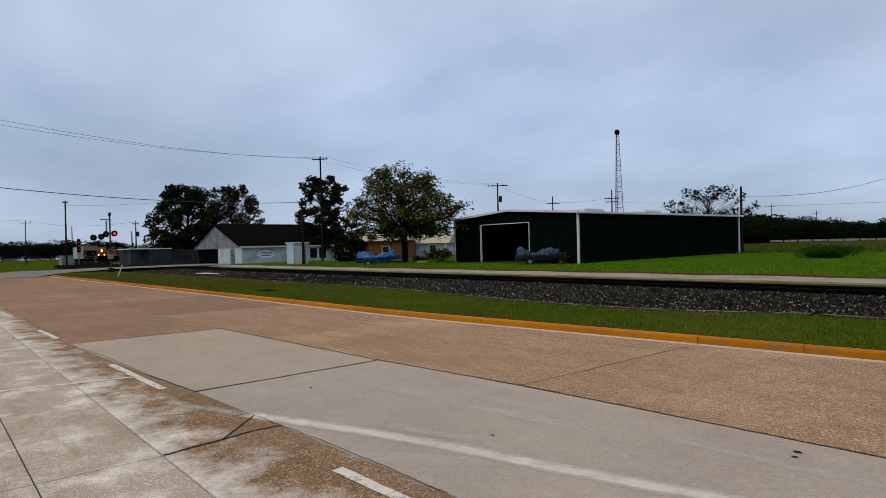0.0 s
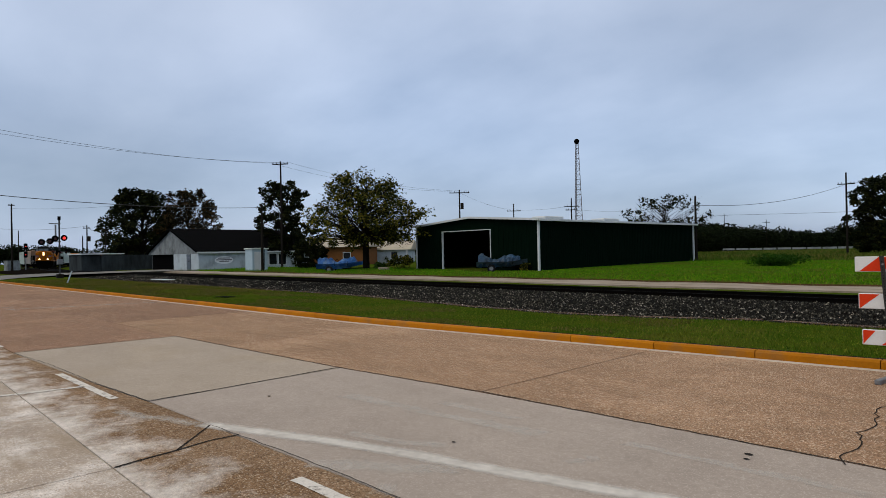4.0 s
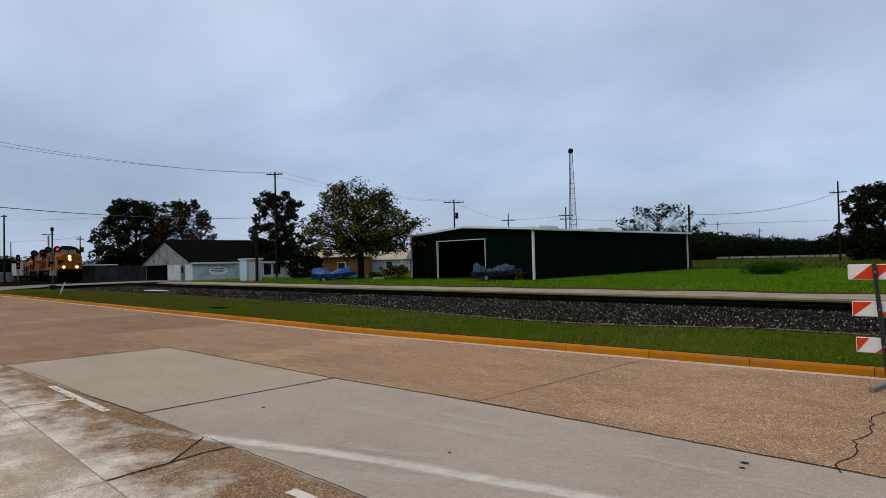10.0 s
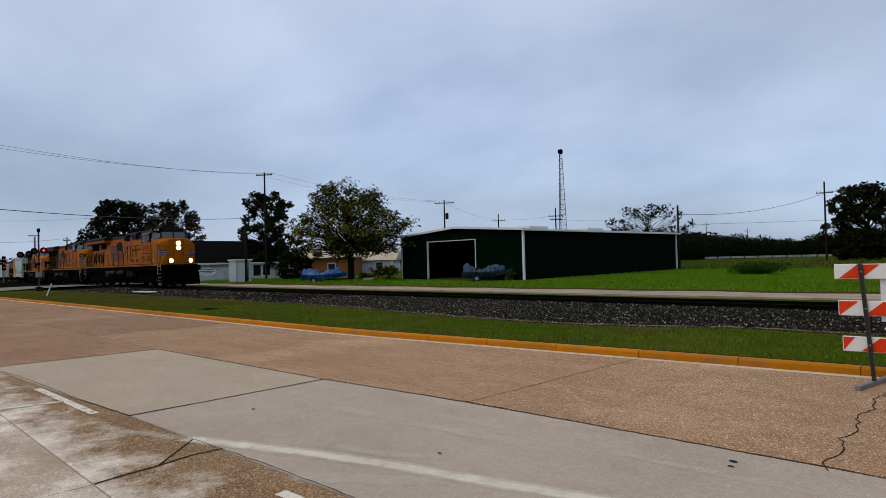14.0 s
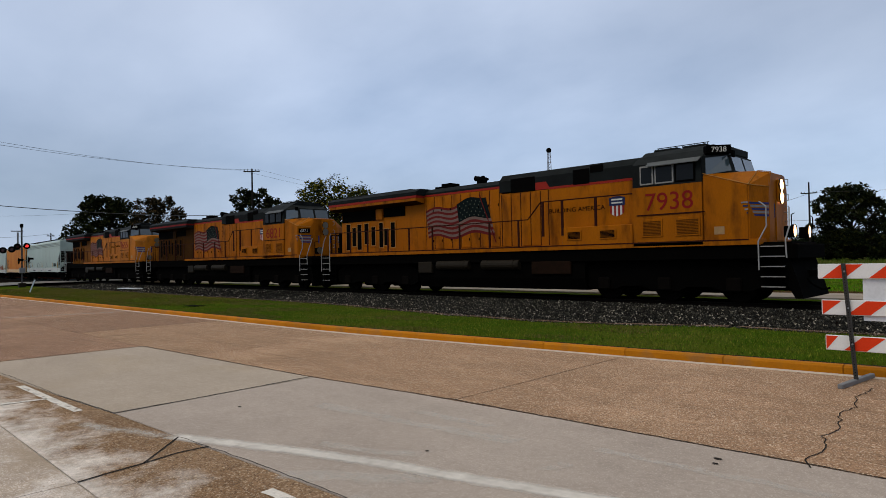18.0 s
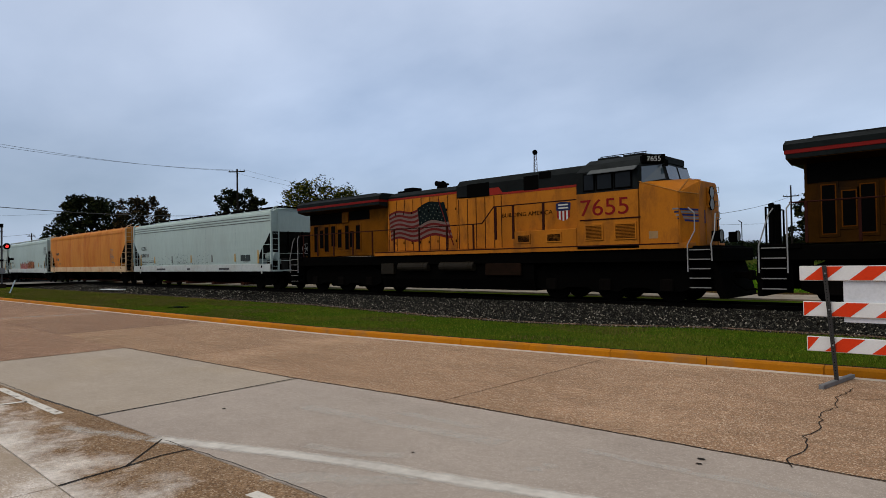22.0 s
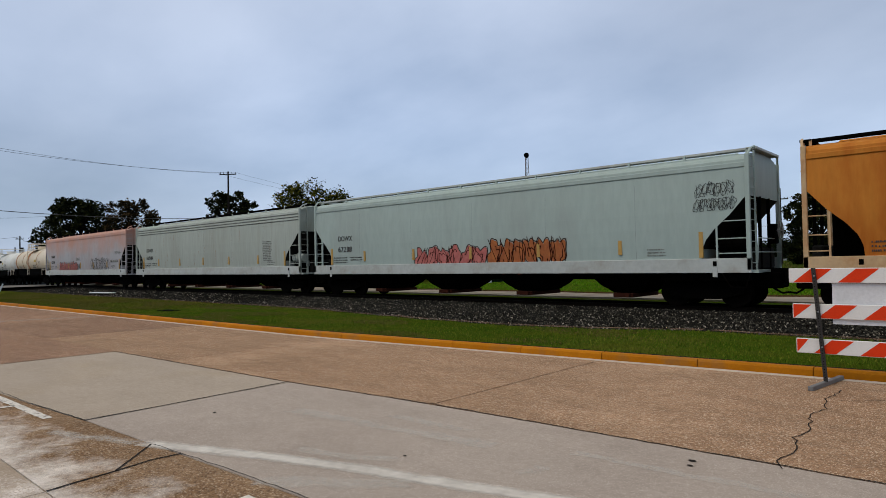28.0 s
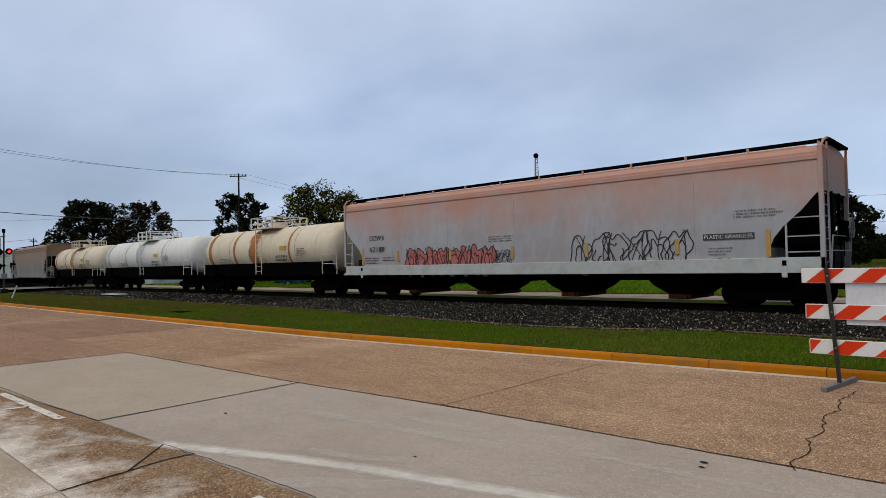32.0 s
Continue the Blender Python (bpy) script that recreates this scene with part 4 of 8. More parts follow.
    for sd in (-1, 1):
        for i in range(5):
            z = 2.88 - 0.085 * i
            a, b = 0.04 + 0.06 * i, 0.98
            put = lambda u, zz: (9.70 + 0.36 * u + 0.004, sd * (1.482 - 0.62 * u + 0.004), zz)
            bm = B()
            bm.faces.new([bm.verts.new(put(*w)) for w in ((a, z - 0.03), (b, z - 0.05), (b, z + 0.01), (a - 0.03, z + 0.03))])
            part("feather", bm, EMBLEM_BLUE if i % 2 == 0 else EMBLEM_SILVER, wing)
        for i in range(4):
            z = 2.90 - 0.1 * i
            part("feather", box(B(), 9.5 + 0.05 * i, 9.69, sd * 1.485 - 0.004, sd * 1.485 + 0.004, z - 0.025, z + 0.02), NAVY if i % 2 else EMBLEM_SILVER, wing)
    # end steps, handrails, plough and couplers
    for x0, d in ((9.95, 1), (-10.86, -1)):
        for y in (-1, 1):
            for i in range(5):
                z = 0.48 + 0.28 * i
                s = part("step", box(B(), x0, x0 + 0.68, min(y * 1.5, y * 1.2), max(y * 1.5, y * 1.2), z, z + 0.05), BLACK, loco)
                if y < 0:
                    part("tread_edge", box(B(), x0 + 0.03, x0 + 0.65, -1.51, -1.5, z + 0.022, z + 0.05), CHROME, s)
            part("step_well", box(B(), x0 - 0.05, x0 + 0.73, y * 1.17 - 0.02, y * 1.17 + 0.02, 0.4, 1.66), BLACK, loco)
    for way in ([(9.95, -1.54, 0.98), (9.95, -1.54, 1.78), (10.16, -1.50, 2.2), (10.16, -1.50, 2.74), (9.98, -1.49, 2.9)],
                [(10.66, -1.54, 1.3), (10.64, -1.54, 1.8), (10.72, -1.46, 2.15), (10.66, -1.2, 2.7)]):
        bm = B()
        chain(bm, way, 0.02)
        part("front_handrail", bm, RAIL_GREY, loco)
    for way in ([(-10.88, -1.54, 0.95), (-10.88, -1.54, 1.7), (-10.62, -1.52, 2.55), (-10.5, -1.5, 2.72)],
                [(-10.16, -1.54, 0.95), (-10.16, -1.54, 2.7), (-10.05, -1.52, 2.84)]):
        bm = B()
        chain(bm, way, 0.02)
        part("rear_handrail", bm, RAIL_GREY, loco)
    part("anti_climber", box(B(), 10.0, 10.72, -1.3, 1.3, 1.55, 1.76, 0.03), BLACK, loco)
    bm = B()
    extrude(bm, [(10.6, 1.5), (10.85, 0.75), (11.0, 0.2), (10.8, 0.2), (10.4, 1.0), (10.4, 1.5)], -1.35, 1.35, "y")
    part("plough", bm, BLACK, loco)
    part("rear_pilot", box(B(), -10.98, -10.8, -1.42, 1.42, 0.3, 1.6, 0.03), BLACK, loco)
    for y in (-0.75, -0.45, 0.45, 0.75):
        bm = B()
        chain(bm, [(-10.98, y, 1.25), (-11.12, y, 1.1), (-11.2, y * 0.9, 0.75), (-11.12, y * 0.85, 0.5)], 0.028)
        part("brake_hose", bm, BLACK, loco)
    part("rear_platform", box(B(), -10.9, -9.84, -1.5, 1.5, 1.6, 1.74, 0.02), BLACK, loco)
    for y in (-0.9, 0.9):
        bm = B()
        chain(bm, [(-10.85, y, 1.74), (-10.85, y, 2.8), (-10.85, y * 0.2, 2.8)], 0.03)
        box(bm, -10.93, -10.78, y * 0.35 - 0.09, y * 0.35 + 0.09, 1.74, 2.95, 0.03)
        part("end_rail", bm, BLACK, loco)
        bm = B()
        chain(bm, [(10.68, y * 1.2, 1.74), (10.68, y * 1.2, 2.5), (10.68, y * 0.9, 2.55)], 0.014)
        part("end_rail", bm, BLACK, loco)
    coupler(loco, 11.2, 1)
    coupler(loco, -11.2, -1)
    # side handrail
    for side in (-1, 1):
        y = side * 1.50
        bm = B()
        chain(bm, [(-10.1, y, 2.84), (2.05, y, 2.84), (2.64, y, 3.44), (6.25, y, 3.44)], 0.024)
        rail = part("side_handrail", bm, MAROON, loco)
        for x in (-9.7, -8.5, -7.2, -5.75, -4.35, -2.9, -1.35, 0.22, 1.62):
            part("post", box(B(), x - 0.035, x + 0.035, y - 0.02, y + 0.02, 1.76, 2.84), MAROON, rail)
        for x, z in ((2.72, 2.2), (3.54, 2.2), (4.86, 2.47)):
            part("post", box(B(), x - 0.045, x + 0.045, y - 0.02, y + 0.02, z, 3.44), MAROON, rail)
        part("post", box(B(), 6.24, 6.28, y - 0.02, y + 0.02, 2.5, 3.46), MAROON, rail)
    # roof fittings
    bm = B()
    tube(bm, (-1.15, 0, 4.82), (-1.72, 0, 4.86), 0.05, 0.12, sides=10)
    tube(bm, (-1.2, 0.2, 4.8), (-1.62, 0.2, 4.82), 0.05, 0.11, sides=10)
    tube(bm, (-1.55, -0.2, 4.8), (-1.1, -0.2, 4.8), 0.05, 0.11, sides=10)
    box(bm, -1.45, -1.3, -0.25, 0.25, 4.5, 4.8)
    part("horn", bm, BLACK, loco)
    bm = B()
    box(bm, -3.7, -2.7, -0.5, 0.5, 4.52, 4.64, 0.02)
    box(bm, -3.5, -2.9, -0.3, 0.3, 4.64, 4.78, 0.03)
    part("exhaust_stack", bm, BLACK, loco)
    # painted marks
    flag_picture(loco, -1.030)
    shield_mark(loco, 5.45, -1.13, 2.77)
    lettering("road_number", number, 0.56, FIGURE_RED, loco, (figures[0], -1.537, 2.85), "large dark red painted figures", figures[1])
    if not nose_board:
        lettering("slogan", "BUILDING AMERICA", 0.16, BLACK, loco, (3.87, -1.125, 3.04), "", 2.25)
    part("notice", box(B(), 8.74, 9.03, -1.488, -1.478, 2.02, 2.25), NOTICE, loco)
    return loco


def hopper(half_len, body, sill, label, ribs=True, walkway=BLACK, frame_mat=None, reach=0.75):
    """A covered hopper car with curved sides and sloping ends; half_len: to the end of the side sill, reach: from there to the coupler's face."""
    car = thing("hopper_car", pose(0, 0, 0), label, "hopper car", "freight cars")
    frame_mat = frame_mat or body
    h = half_len - 0.06
    half = lambda z: 1.50 + 0.07 * math.sin(max(0.0, min(1.0, (z - 1.0) / 3.3)) * math.pi)

    def ring(bm, x, zb):
        side = [(half(zb + (4.22 - zb) * k / 6), zb + (4.22 - zb) * k / 6) for k in range(7)]
        roof = [(1.44, 4.31), (1.2, 4.40), (0.8, 4.47), (0.3, 4.50)]
        pts = side + roof
        return [bm.verts.new((x, -y, z)) for y, z in pts] + [bm.verts.new((x, y, z)) for y, z in reversed(pts)]

    # the lower corners are cut away in a curve
    cut = [(0.0, 3.20), (0.12, 3.10), (0.48, 2.68), (0.92, 2.28), (1.16, 1.98), (1.27, 1.72), (1.30, 1.44)]
    bm = B()
    stations = [(-h + d, z) for d, z in cut] + [(-h + 5, 1.40), (0, 1.40), (h - 5, 1.40)] + [(h - d, z) for d, z in reversed(cut)]
    rings = [ring(bm, x, z) for x, z in stations]
    n = len(rings[0])
    for a, b in zip(rings, rings[1:]):
        for i in range(n - 1):
            bm.faces.new((a[i], a[i + 1], b[i + 1], b[i]))
        bm.faces.new((a[n - 1], a[0], b[0], b[n - 1]))
    bm.faces.new(rings[0][::-1]); bm.faces.new(rings[-1])
    bmesh.ops.recalc_face_normals(bm, faces=bm.faces[:])
    # downward end faces get a near-black colour that stands for the shade there
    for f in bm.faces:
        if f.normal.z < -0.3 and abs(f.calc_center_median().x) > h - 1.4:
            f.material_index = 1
    part("body", bm, [body, END_SHADE], car)
    # pressed ribs below the eaves, or one plain eave channel
    for z, t in (((3.80, 0.05), (3.95, 0.05), (4.10, 0.05)) if ribs else ((4.0, 0.14),)):
        for s in (-1, 1):
            y = s * half(z)
            part("side_rib", box(B(), -h + 0.03, h - 0.03, min(y, y + s * 0.035), max(y, y + s * 0.035), z, z + t, 0.012), body, car)
        if ribs:
            part("rib_groove", box(B(), -h + 0.03, h - 0.03, -half(z - 0.02) - 0.012, -half(z - 0.02) + 0.02, z - 0.03, z - 0.002), STENCIL_GREY, car)
    m = int(half_len / 1.6)
    for i in range(1, m):
        bm = B()
        x = -h + 2 * h * i / m
        for k in range(6):
            z0, z1 = 1.46 + 0.38 * k, 1.46 + 0.38 * (k + 1)
            y0, y1 = half(z0) + 0.004, half(z1) + 0.004
            bm.faces.new([bm.verts.new(p) for p in ((x - 0.003, -y0, z0), (x + 0.003, -y0, z0), (x + 0.003, -y1, z1), (x - 0.003, -y1, z1))])
        part("weld_seam", bm, STENCIL_GREY, car)
    for s in (-1, 1):
        part("side_sill", box(B(), -half_len, half_len, min(s * 1.5, s * 1.58), max(s * 1.5, s * 1.58), 1.02, 1.44, 0.012), sill, car)
        for x in (-half_len + 1.28, half_len - 0.98):
            part("jacking_pad", box(B(), x - 0.07, x + 0.07, s * 1.585 - 0.012, s * 1.585 + 0.012, 0.9, 1.2, 0.01), sill, car)
            part("sill_slot", box(B(), x - 0.05, x + 0.05, s * 1.585 - 0.014, s * 1.585 + 0.014, 1.22, 1.36), BLACK, car)
    # discharge bays
    pitch = (2 * h - 4.2) / 4
    for i in range(4):
        x = (i - 1.5) * pitch
        bm = B()
        w = pitch / 2
        lo = [bm.verts.new((x + u * 0.45, v * 0.7, 0.36)) for u, v in ((-1, -1), (1, -1), (1, 1), (-1, 1))]
        mid = [bm.verts.new((x + u * w * 0.40, v * 1.0, 0.62)) for u, v in ((-1, -1), (1, -1), (1, 1), (-1, 1))]
        upp = [bm.verts.new((x + u * w * 0.52, v * 1.2, 0.92)) for u, v in ((-1, -1), (1, -1), (1, 1), (-1, 1))]
        hi = [bm.verts.new((x + u * w, v * 1.42, 1.06)) for u, v in ((-1, -1), (1, -1), (1, 1), (-1, 1))]
        for r0, r1 in ((lo, mid), (mid, upp), (upp, hi)):
            for k in range(4):
                bm.faces.new((r0[k], r0[(k + 1) % 4], r1[(k + 1) % 4], r1[k]))
        bm.faces.new(lo[::-1])
        bay = part("discharge_bay", bm, BLACK, car)
        part("outlet_gate", box(B(), x - 0.35, x + 0.35, -1.0, 1.0, 0.22, 0.36, 0.02), GATE_RUST, bay)
        bm = B()
        tube(bm, (x + 0.2, -1.12, 0.3), (x + 0.2, -0.95, 0.3), 0.07, sides=8)
        part("gate_spindle", bm, GATE_RUST, bay)
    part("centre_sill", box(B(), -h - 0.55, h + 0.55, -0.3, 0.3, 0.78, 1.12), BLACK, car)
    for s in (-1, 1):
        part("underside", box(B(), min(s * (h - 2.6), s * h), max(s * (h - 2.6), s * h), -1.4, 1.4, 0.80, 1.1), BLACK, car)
    # roof walk, hatches
    for s in (-1, 1):
        w = part("running_board", box(B(), -h - 0.12, h + 0.14, s * 0.98 - 0.16, s * 0.98 + 0.16, 4.52, 4.585), walkway, car)
        k = int(half_len / 0.85)
        for i in range(k + 1):
            x = -h + 0.1 + (2 * h - 0.2) * i / k
            part("bracket", box(B(), x - 0.035, x + 0.035, s * 1.14 - 0.02, s * 1.14 + 0.02, 4.36, 4.56), frame_mat, w)
    part("roof_hatch", box(B(), -h + 0.6, h - 0.6, -0.28, 0.28, 4.48, 4.60, 0.03), body, car)
    # ends: posts, ladders, brake gear
    for s in (-1, 1):
        x = s * h
        lo_hi = lambda p, q: (min(x + s * p, x + s * q), max(x + s * p, x + s * q))
        bm = B()
        extrude(bm, [(x - s * 0.02, 3.19), (x - s * 1.9, 1.42), (x - s * 2.2, 1.1), (x - s * 2.35, 1.1), (x - s * 2.05, 1.42), (x - s * 0.2, 3.19)], -1.36, 1.36, "y")
        part("slope_sheet", bm, END_SHADE, car)
        # added black plate: darkens the view through the cut-away end
        part("end_shade_plate", box(B(), *lo_hi(-0.3, -2.3), 0.25, 0.32, 1.1, 2.6), BLACK, car)
        part("end_platform", box(B(), *lo_hi(-0.3, 0.22), -1.5, 1.5, 1.02, 1.10), frame_mat, car)
        part("end_crosswalk", box(B(), *lo_hi(-0.12, 0.16), -1.16, 1.16, 4.525, 4.59), walkway, car)
        for y in (-1.53, 1.53):
            part("corner_post", box(B(), *lo_hi(-0.06, 0.06), y - 0.05, y + 0.05, 1.1, 4.36, 0.012), frame_mat, car)
            bm = B()
            chain(bm, [(x + s * 0.02, y, 4.34), (x + s * 0.06, y * 0.9, 4.52), (x + s * 0.1, y * 0.74, 4.60)], 0.035)
            part("corner_brace", bm, frame_mat, car)
        for y in (-0.46, 0.46):
            part("end_brace", box(B(), *lo_hi(-0.04, 0.04), y - 0.04, y + 0.04, 1.1, 3.22), BLACK, car)
        part("draft_gear", box(B(), *lo_hi(-0.4, 0.5), -0.5, 0.5, 0.55, 1.02, 0.04), BLACK, car)
        part("end_gear", box(B(), *lo_hi(-0.25, 0.02), -0.8, 0.95, 1.1, 1.75, 0.05), END_SHADE, car)
        if s > 0:
            bm = B()
            tube(bm, (x - 1.02, -1.1, 1.86), (x - 0.16, -1.1, 1.86), 0.21, sides=14)
            tube(bm, (x - 1.18, -1.1, 1.86), (x - 1.02, -1.1, 1.86), 0.09, sides=10)
            for u in (-0.72, -0.55):
                tube(bm, (x + u - 0.025, -1.1, 1.86), (x + u + 0.025, -1.1, 1.86), 0.245, sides=14)
            part("brake_cylinder", bm, frame_mat if ribs else BLACK, car)
            part("cylinder_bracket", box(B(), x - 0.9, x - 0.3, -1.25, -0.95, 1.1, 1.66), BLACK, car)
            bm = B()
            ring_pts = [(x + 0.30, 0.55 + 0.28 * math.cos(k * math.tau / 14), 2.25 + 0.28 * math.sin(k * math.tau / 14)) for k in range(15)]
            chain(bm, ring_pts, 0.02, 5)
            for k in range(3):
                a = k * math.pi / 3
                tube(bm, (x + 0.30, 0.55 + 0.28 * math.cos(a), 2.25 + 0.28 * math.sin(a)), (x + 0.30, 0.55 - 0.28 * math.cos(a), 2.25 - 0.28 * math.sin(a)), 0.014, sides=5)
            tube(bm, (x + 0.05, 0.55, 2.25), (x + 0.30, 0.55, 2.25), 0.03, sides=6)
            part("brake_wheel", bm, RAIL_GREY, car)
            part("brake_housing", box(B(), x + 0.02, x + 0.2, 0.35, 0.75, 1.85, 2.45, 0.03), BLACK, car)
            bm = B()
            chain(bm, [(x + 0.1, -1.2, 1.1), (x + 0.16, -1.2, 2.0), (x + 0.16, 1.2, 2.0), (x + 0.1, 1.2, 1.1)], 0.02)
            chain(bm, [(x + 0.14, -1.2, 1.6), (x + 0.14, 1.2, 1.6)], 0.016)
            part("end_rail", bm, frame_mat, car)
        # ladder on the end face, a short one on the side by the cut-away corner, and a stirrup
        lad = part("ladder", box(B(), *lo_hi(0.05, 0.09), -1.14, -1.08, 1.1, 4.5), frame_mat, car)
        rungs(lad, (x + s * 0.07, -1.11, 1.3), (x + s * 0.07, -1.53, 1.3), 11, frame_mat)
        w = 0.86 if s > 0 else 0.55
        side = part("side_ladder", box(B(), *lo_hi(-w - 0.025, -w + 0.025), -1.56, -1.52, 1.42, 2.74 if s > 0 else 2.6), frame_mat, car)
        for z in (1.58, 2.0, 2.5):
            part("rung", tube(B(), (x - s * w, -1.54, z), (x, -1.54, z), 0.018, sides=5), frame_mat, side)
        bm = B()
        chain(bm, [(x - s * 0.75, -1.55, 1.02), (x - s * 0.5, -1.55, 0.62), (x - s * 0.1, -1.55, 0.62), (x + s * 0.02, -1.55, 1.02)], 0.014)
        part("stirrup_step", bm, STEEL, car)
        freight_truck(car, s * (h - 1.5))
        coupler(car, s * (half_len + reach - 0.16), s)
    return car


def cover(me, values):
    """How fully the paint covers each corner of the mesh."""
    me.attributes.new("cover", "FLOAT", "POINT").data.foreach_set("value", values)


def tank_car(length, body, label, rust):
    car = thing("tank_car", pose(0, 0, 0), label, "tank car", "freight cars")
    h, r, zc = length / 2 - 0.75, 1.28, 2.46
    bm = B()
    prof = [(-h, 0.02), (-h + 0.05, 0.55), (-h + 0.2, 1.0), (-h + 0.45, 1.27), (-h + 0.8, r)] + [(-h + 0.8 + (2 * h - 1.6) * i / 8, r) for i in range(1, 8)] + [(h - 0.8, r), (h - 0.45, 1.27), (h - 0.2, 1.0), (h - 0.05, 0.55), (h, 0.02)]
    k = 28
    rings = [[bm.verts.new((x, q * math.sin(j * math.tau / k), zc + q * math.cos(j * math.tau / k))) for j in range(k)] for x, q in prof]
    for a, b in zip(rings, rings[1:]):
        for j in range(k):
            bm.faces.new((a[j], a[(j + 1) % k], b[(j + 1) % k], b[j]))
    bmesh.ops.recalc_face_normals(bm, faces=bm.faces[:])
    part("tank", bm, body, car, smooth=True)
    # rust run down from the dome and the seams
    for x0, wd in ((-0.75, 1.1), (-h + 1.0, 0.5), (h * 0.42, 0.22), (-h * 0.42, 0.3)):
        verts, faces = [], []
        for j in range(17, 27):
            a = j * math.tau / k
            for i in range(4):
                u = x0 + wd * (i / 3 - 0.5) * (1.0 + 0.1 * math.sin(j * 1.7))
                verts.append((u, (r + 0.012) * math.sin(a), zc + (r + 0.012) * math.cos(a)))
        for j in range(9):
            for i in range(3):
                faces.append((4 * j + i, 4 * j + i + 1, 4 * j + i + 5, 4 * j + i + 4))
        ob = from_lists("rust_streak", verts, faces, rust, car)
        cover(ob.data, [0.0 if i % 4 in (0, 3) else 1.0 for i in range(len(verts))])
    for x in (-h * 0.5, h * 0.5):
        bm = B()
        for j in range(k):
            a0, a1 = j * math.tau / k, (j + 1) * math.tau / k
            bm.faces.new([bm.verts.new((x + u, (r + 0.005) * math.sin(a), zc + (r + 0.005) * math.cos(a))) for u, a in ((-0.015, a0), (0.015, a0), (0.015, a1), (-0.015, a1))])
        part("weld_seam", bm, STENCIL_GREY, car)
    # dome platform with rails
    bm = B()
    tube(bm, (0, 0, zc + r - 0.1), (0, 0, zc + r + 0.30), 0.5, sides=16)
    part("manway", bm, body, car)
    plat = part("dome_platform", box(B(), -1.15, 1.15, -1.2, 1.2, zc + r - 0.08, zc + r - 0.03), body, car)
    for z in (0.3, 0.62):
        bm = B()
        chain(bm, [(-1.1, -1.15, zc + r + z - 0.06), (1.1, -1.15, zc + r + z - 0.06), (1.1, 1.15, zc + r + z - 0.06), (-1.1, 1.15, zc + r + z - 0.06), (-1.1, -1.15, zc + r + z - 0.06)], 0.025)
        part("guard_rail", bm, body, plat)
    for x in (-1.1, -0.4, 0.4, 1.1):
        for y in (-1.15, 1.15):
            part("rail_post", box(B(), x - 0.03, x + 0.03, y - 0.03, y + 0.03, zc + r - 0.03, zc + r + 0.56), body, plat)
    lad = part("ladder", box(B(), -0.32, -0.28, -1.38, -1.34, 1.1, zc + r), body, car)
    rungs(lad, (-0.3, -1.36, 1.25), (0.3, -1.36, 1.25), 8, body)
    part("stile", tube(B(), (0.3, -1.36, 1.1), (0.3, -1.36, zc + r), 0.02, sides=5), body, lad)
    # underframe
    part("centre_sill", box(B(), -h - 0.7, h + 0.7, -0.35, 0.35, 0.75, 1.15), BLACK, car)
    part("side_platform", box(B(), -h * 0.55, h * 0.55, -1.35, 1.35, 1.0, 1.1), BLACK, car)
    # long black boxes that cover the lower part of the tank's sides
    for y in (-1.22, 1.22):
        part("side_sill", box(B(), -h + 0.3, h - 0.3, y - 0.05, y + 0.05, 1.1, 1.72), BLACK, car)
    for s in (-1, 1):
        part("bolster", box(B(), s * (h - 1.4) - 0.5, s * (h - 1.4) + 0.5, -1.45, 1.45, 0.95, 1.7, 0.05), BLACK, car)
        part("end_platform", box(B(), min(s * (h - 0.9), s * (h + 0.5)), max(s * (h - 0.9), s * (h + 0.5)), -1.45, 1.45, 1.06, 1.16), BLACK, car)
        bm = B()
        chain(bm, [(s * (h + 0.4), -1.45, 1.1), (s * (h + 0.4), -1.45, 2.05), (s * (h - 0.7), -1.5, 2.05), (s * (h - 0.7), -1.5, 1.1)], 0.022)
        chain(bm, [(s * (h + 0.4), -1.45, 1.6), (s * (h - 0.7), -1.5, 1.6)], 0.018)
        part("end_handrail", bm, body, car)
        freight_truck(car, s * (h - 1.1))
        coupler(car, s * (length / 2 - 0.15), s)
    # placards and stencils
    part("placard", box(B(), 2.0, 2.6, -1.31, -1.27, 2.4, 2.62), surface("yellow_placard", (0.5, 0.33, 0.03), rough=0.6), car)
    return car


def side_y(z):
    return -(1.50 + 0.07 * math.sin(max(0.0, min(1.0, (z - 1.0) / 3.3)) * math.pi)) - 0.008


def bars(car, x, z, w, h_, n, mat, name="stencil", gap=0.7, y=None):
    """Lines of small illegible stencilling."""
    bm = B()
    for i in range(n):
        zz = z - i * h_ * (1 + gap)
        u = 0.0
        end = w * random.uniform(0.7, 1.0)
        while u < end:
            l = h_ * random.choice((0.55, 0.6, 0.7, 0.25))
            yy = side_y(zz) if y is None else y
            box(bm, x + u, x + u + l, yy - 0.002, yy, zz, zz + h_ * random.choice((1, 1, 0.75)))
            u += l + h_ * random.choice((0.22, 0.22, 0.25, 0.8))
    return tagged(part(name, bm, mat, car), kind="stuff")


def tick(car, x, mat, z0=1.44, z1=1.86, w=0.12):
    part("reflector", box(B(), x - w / 2, x + w / 2, side_y(z1) - 0.006, side_y(z1) + 0.03, z0, z1), mat, car)


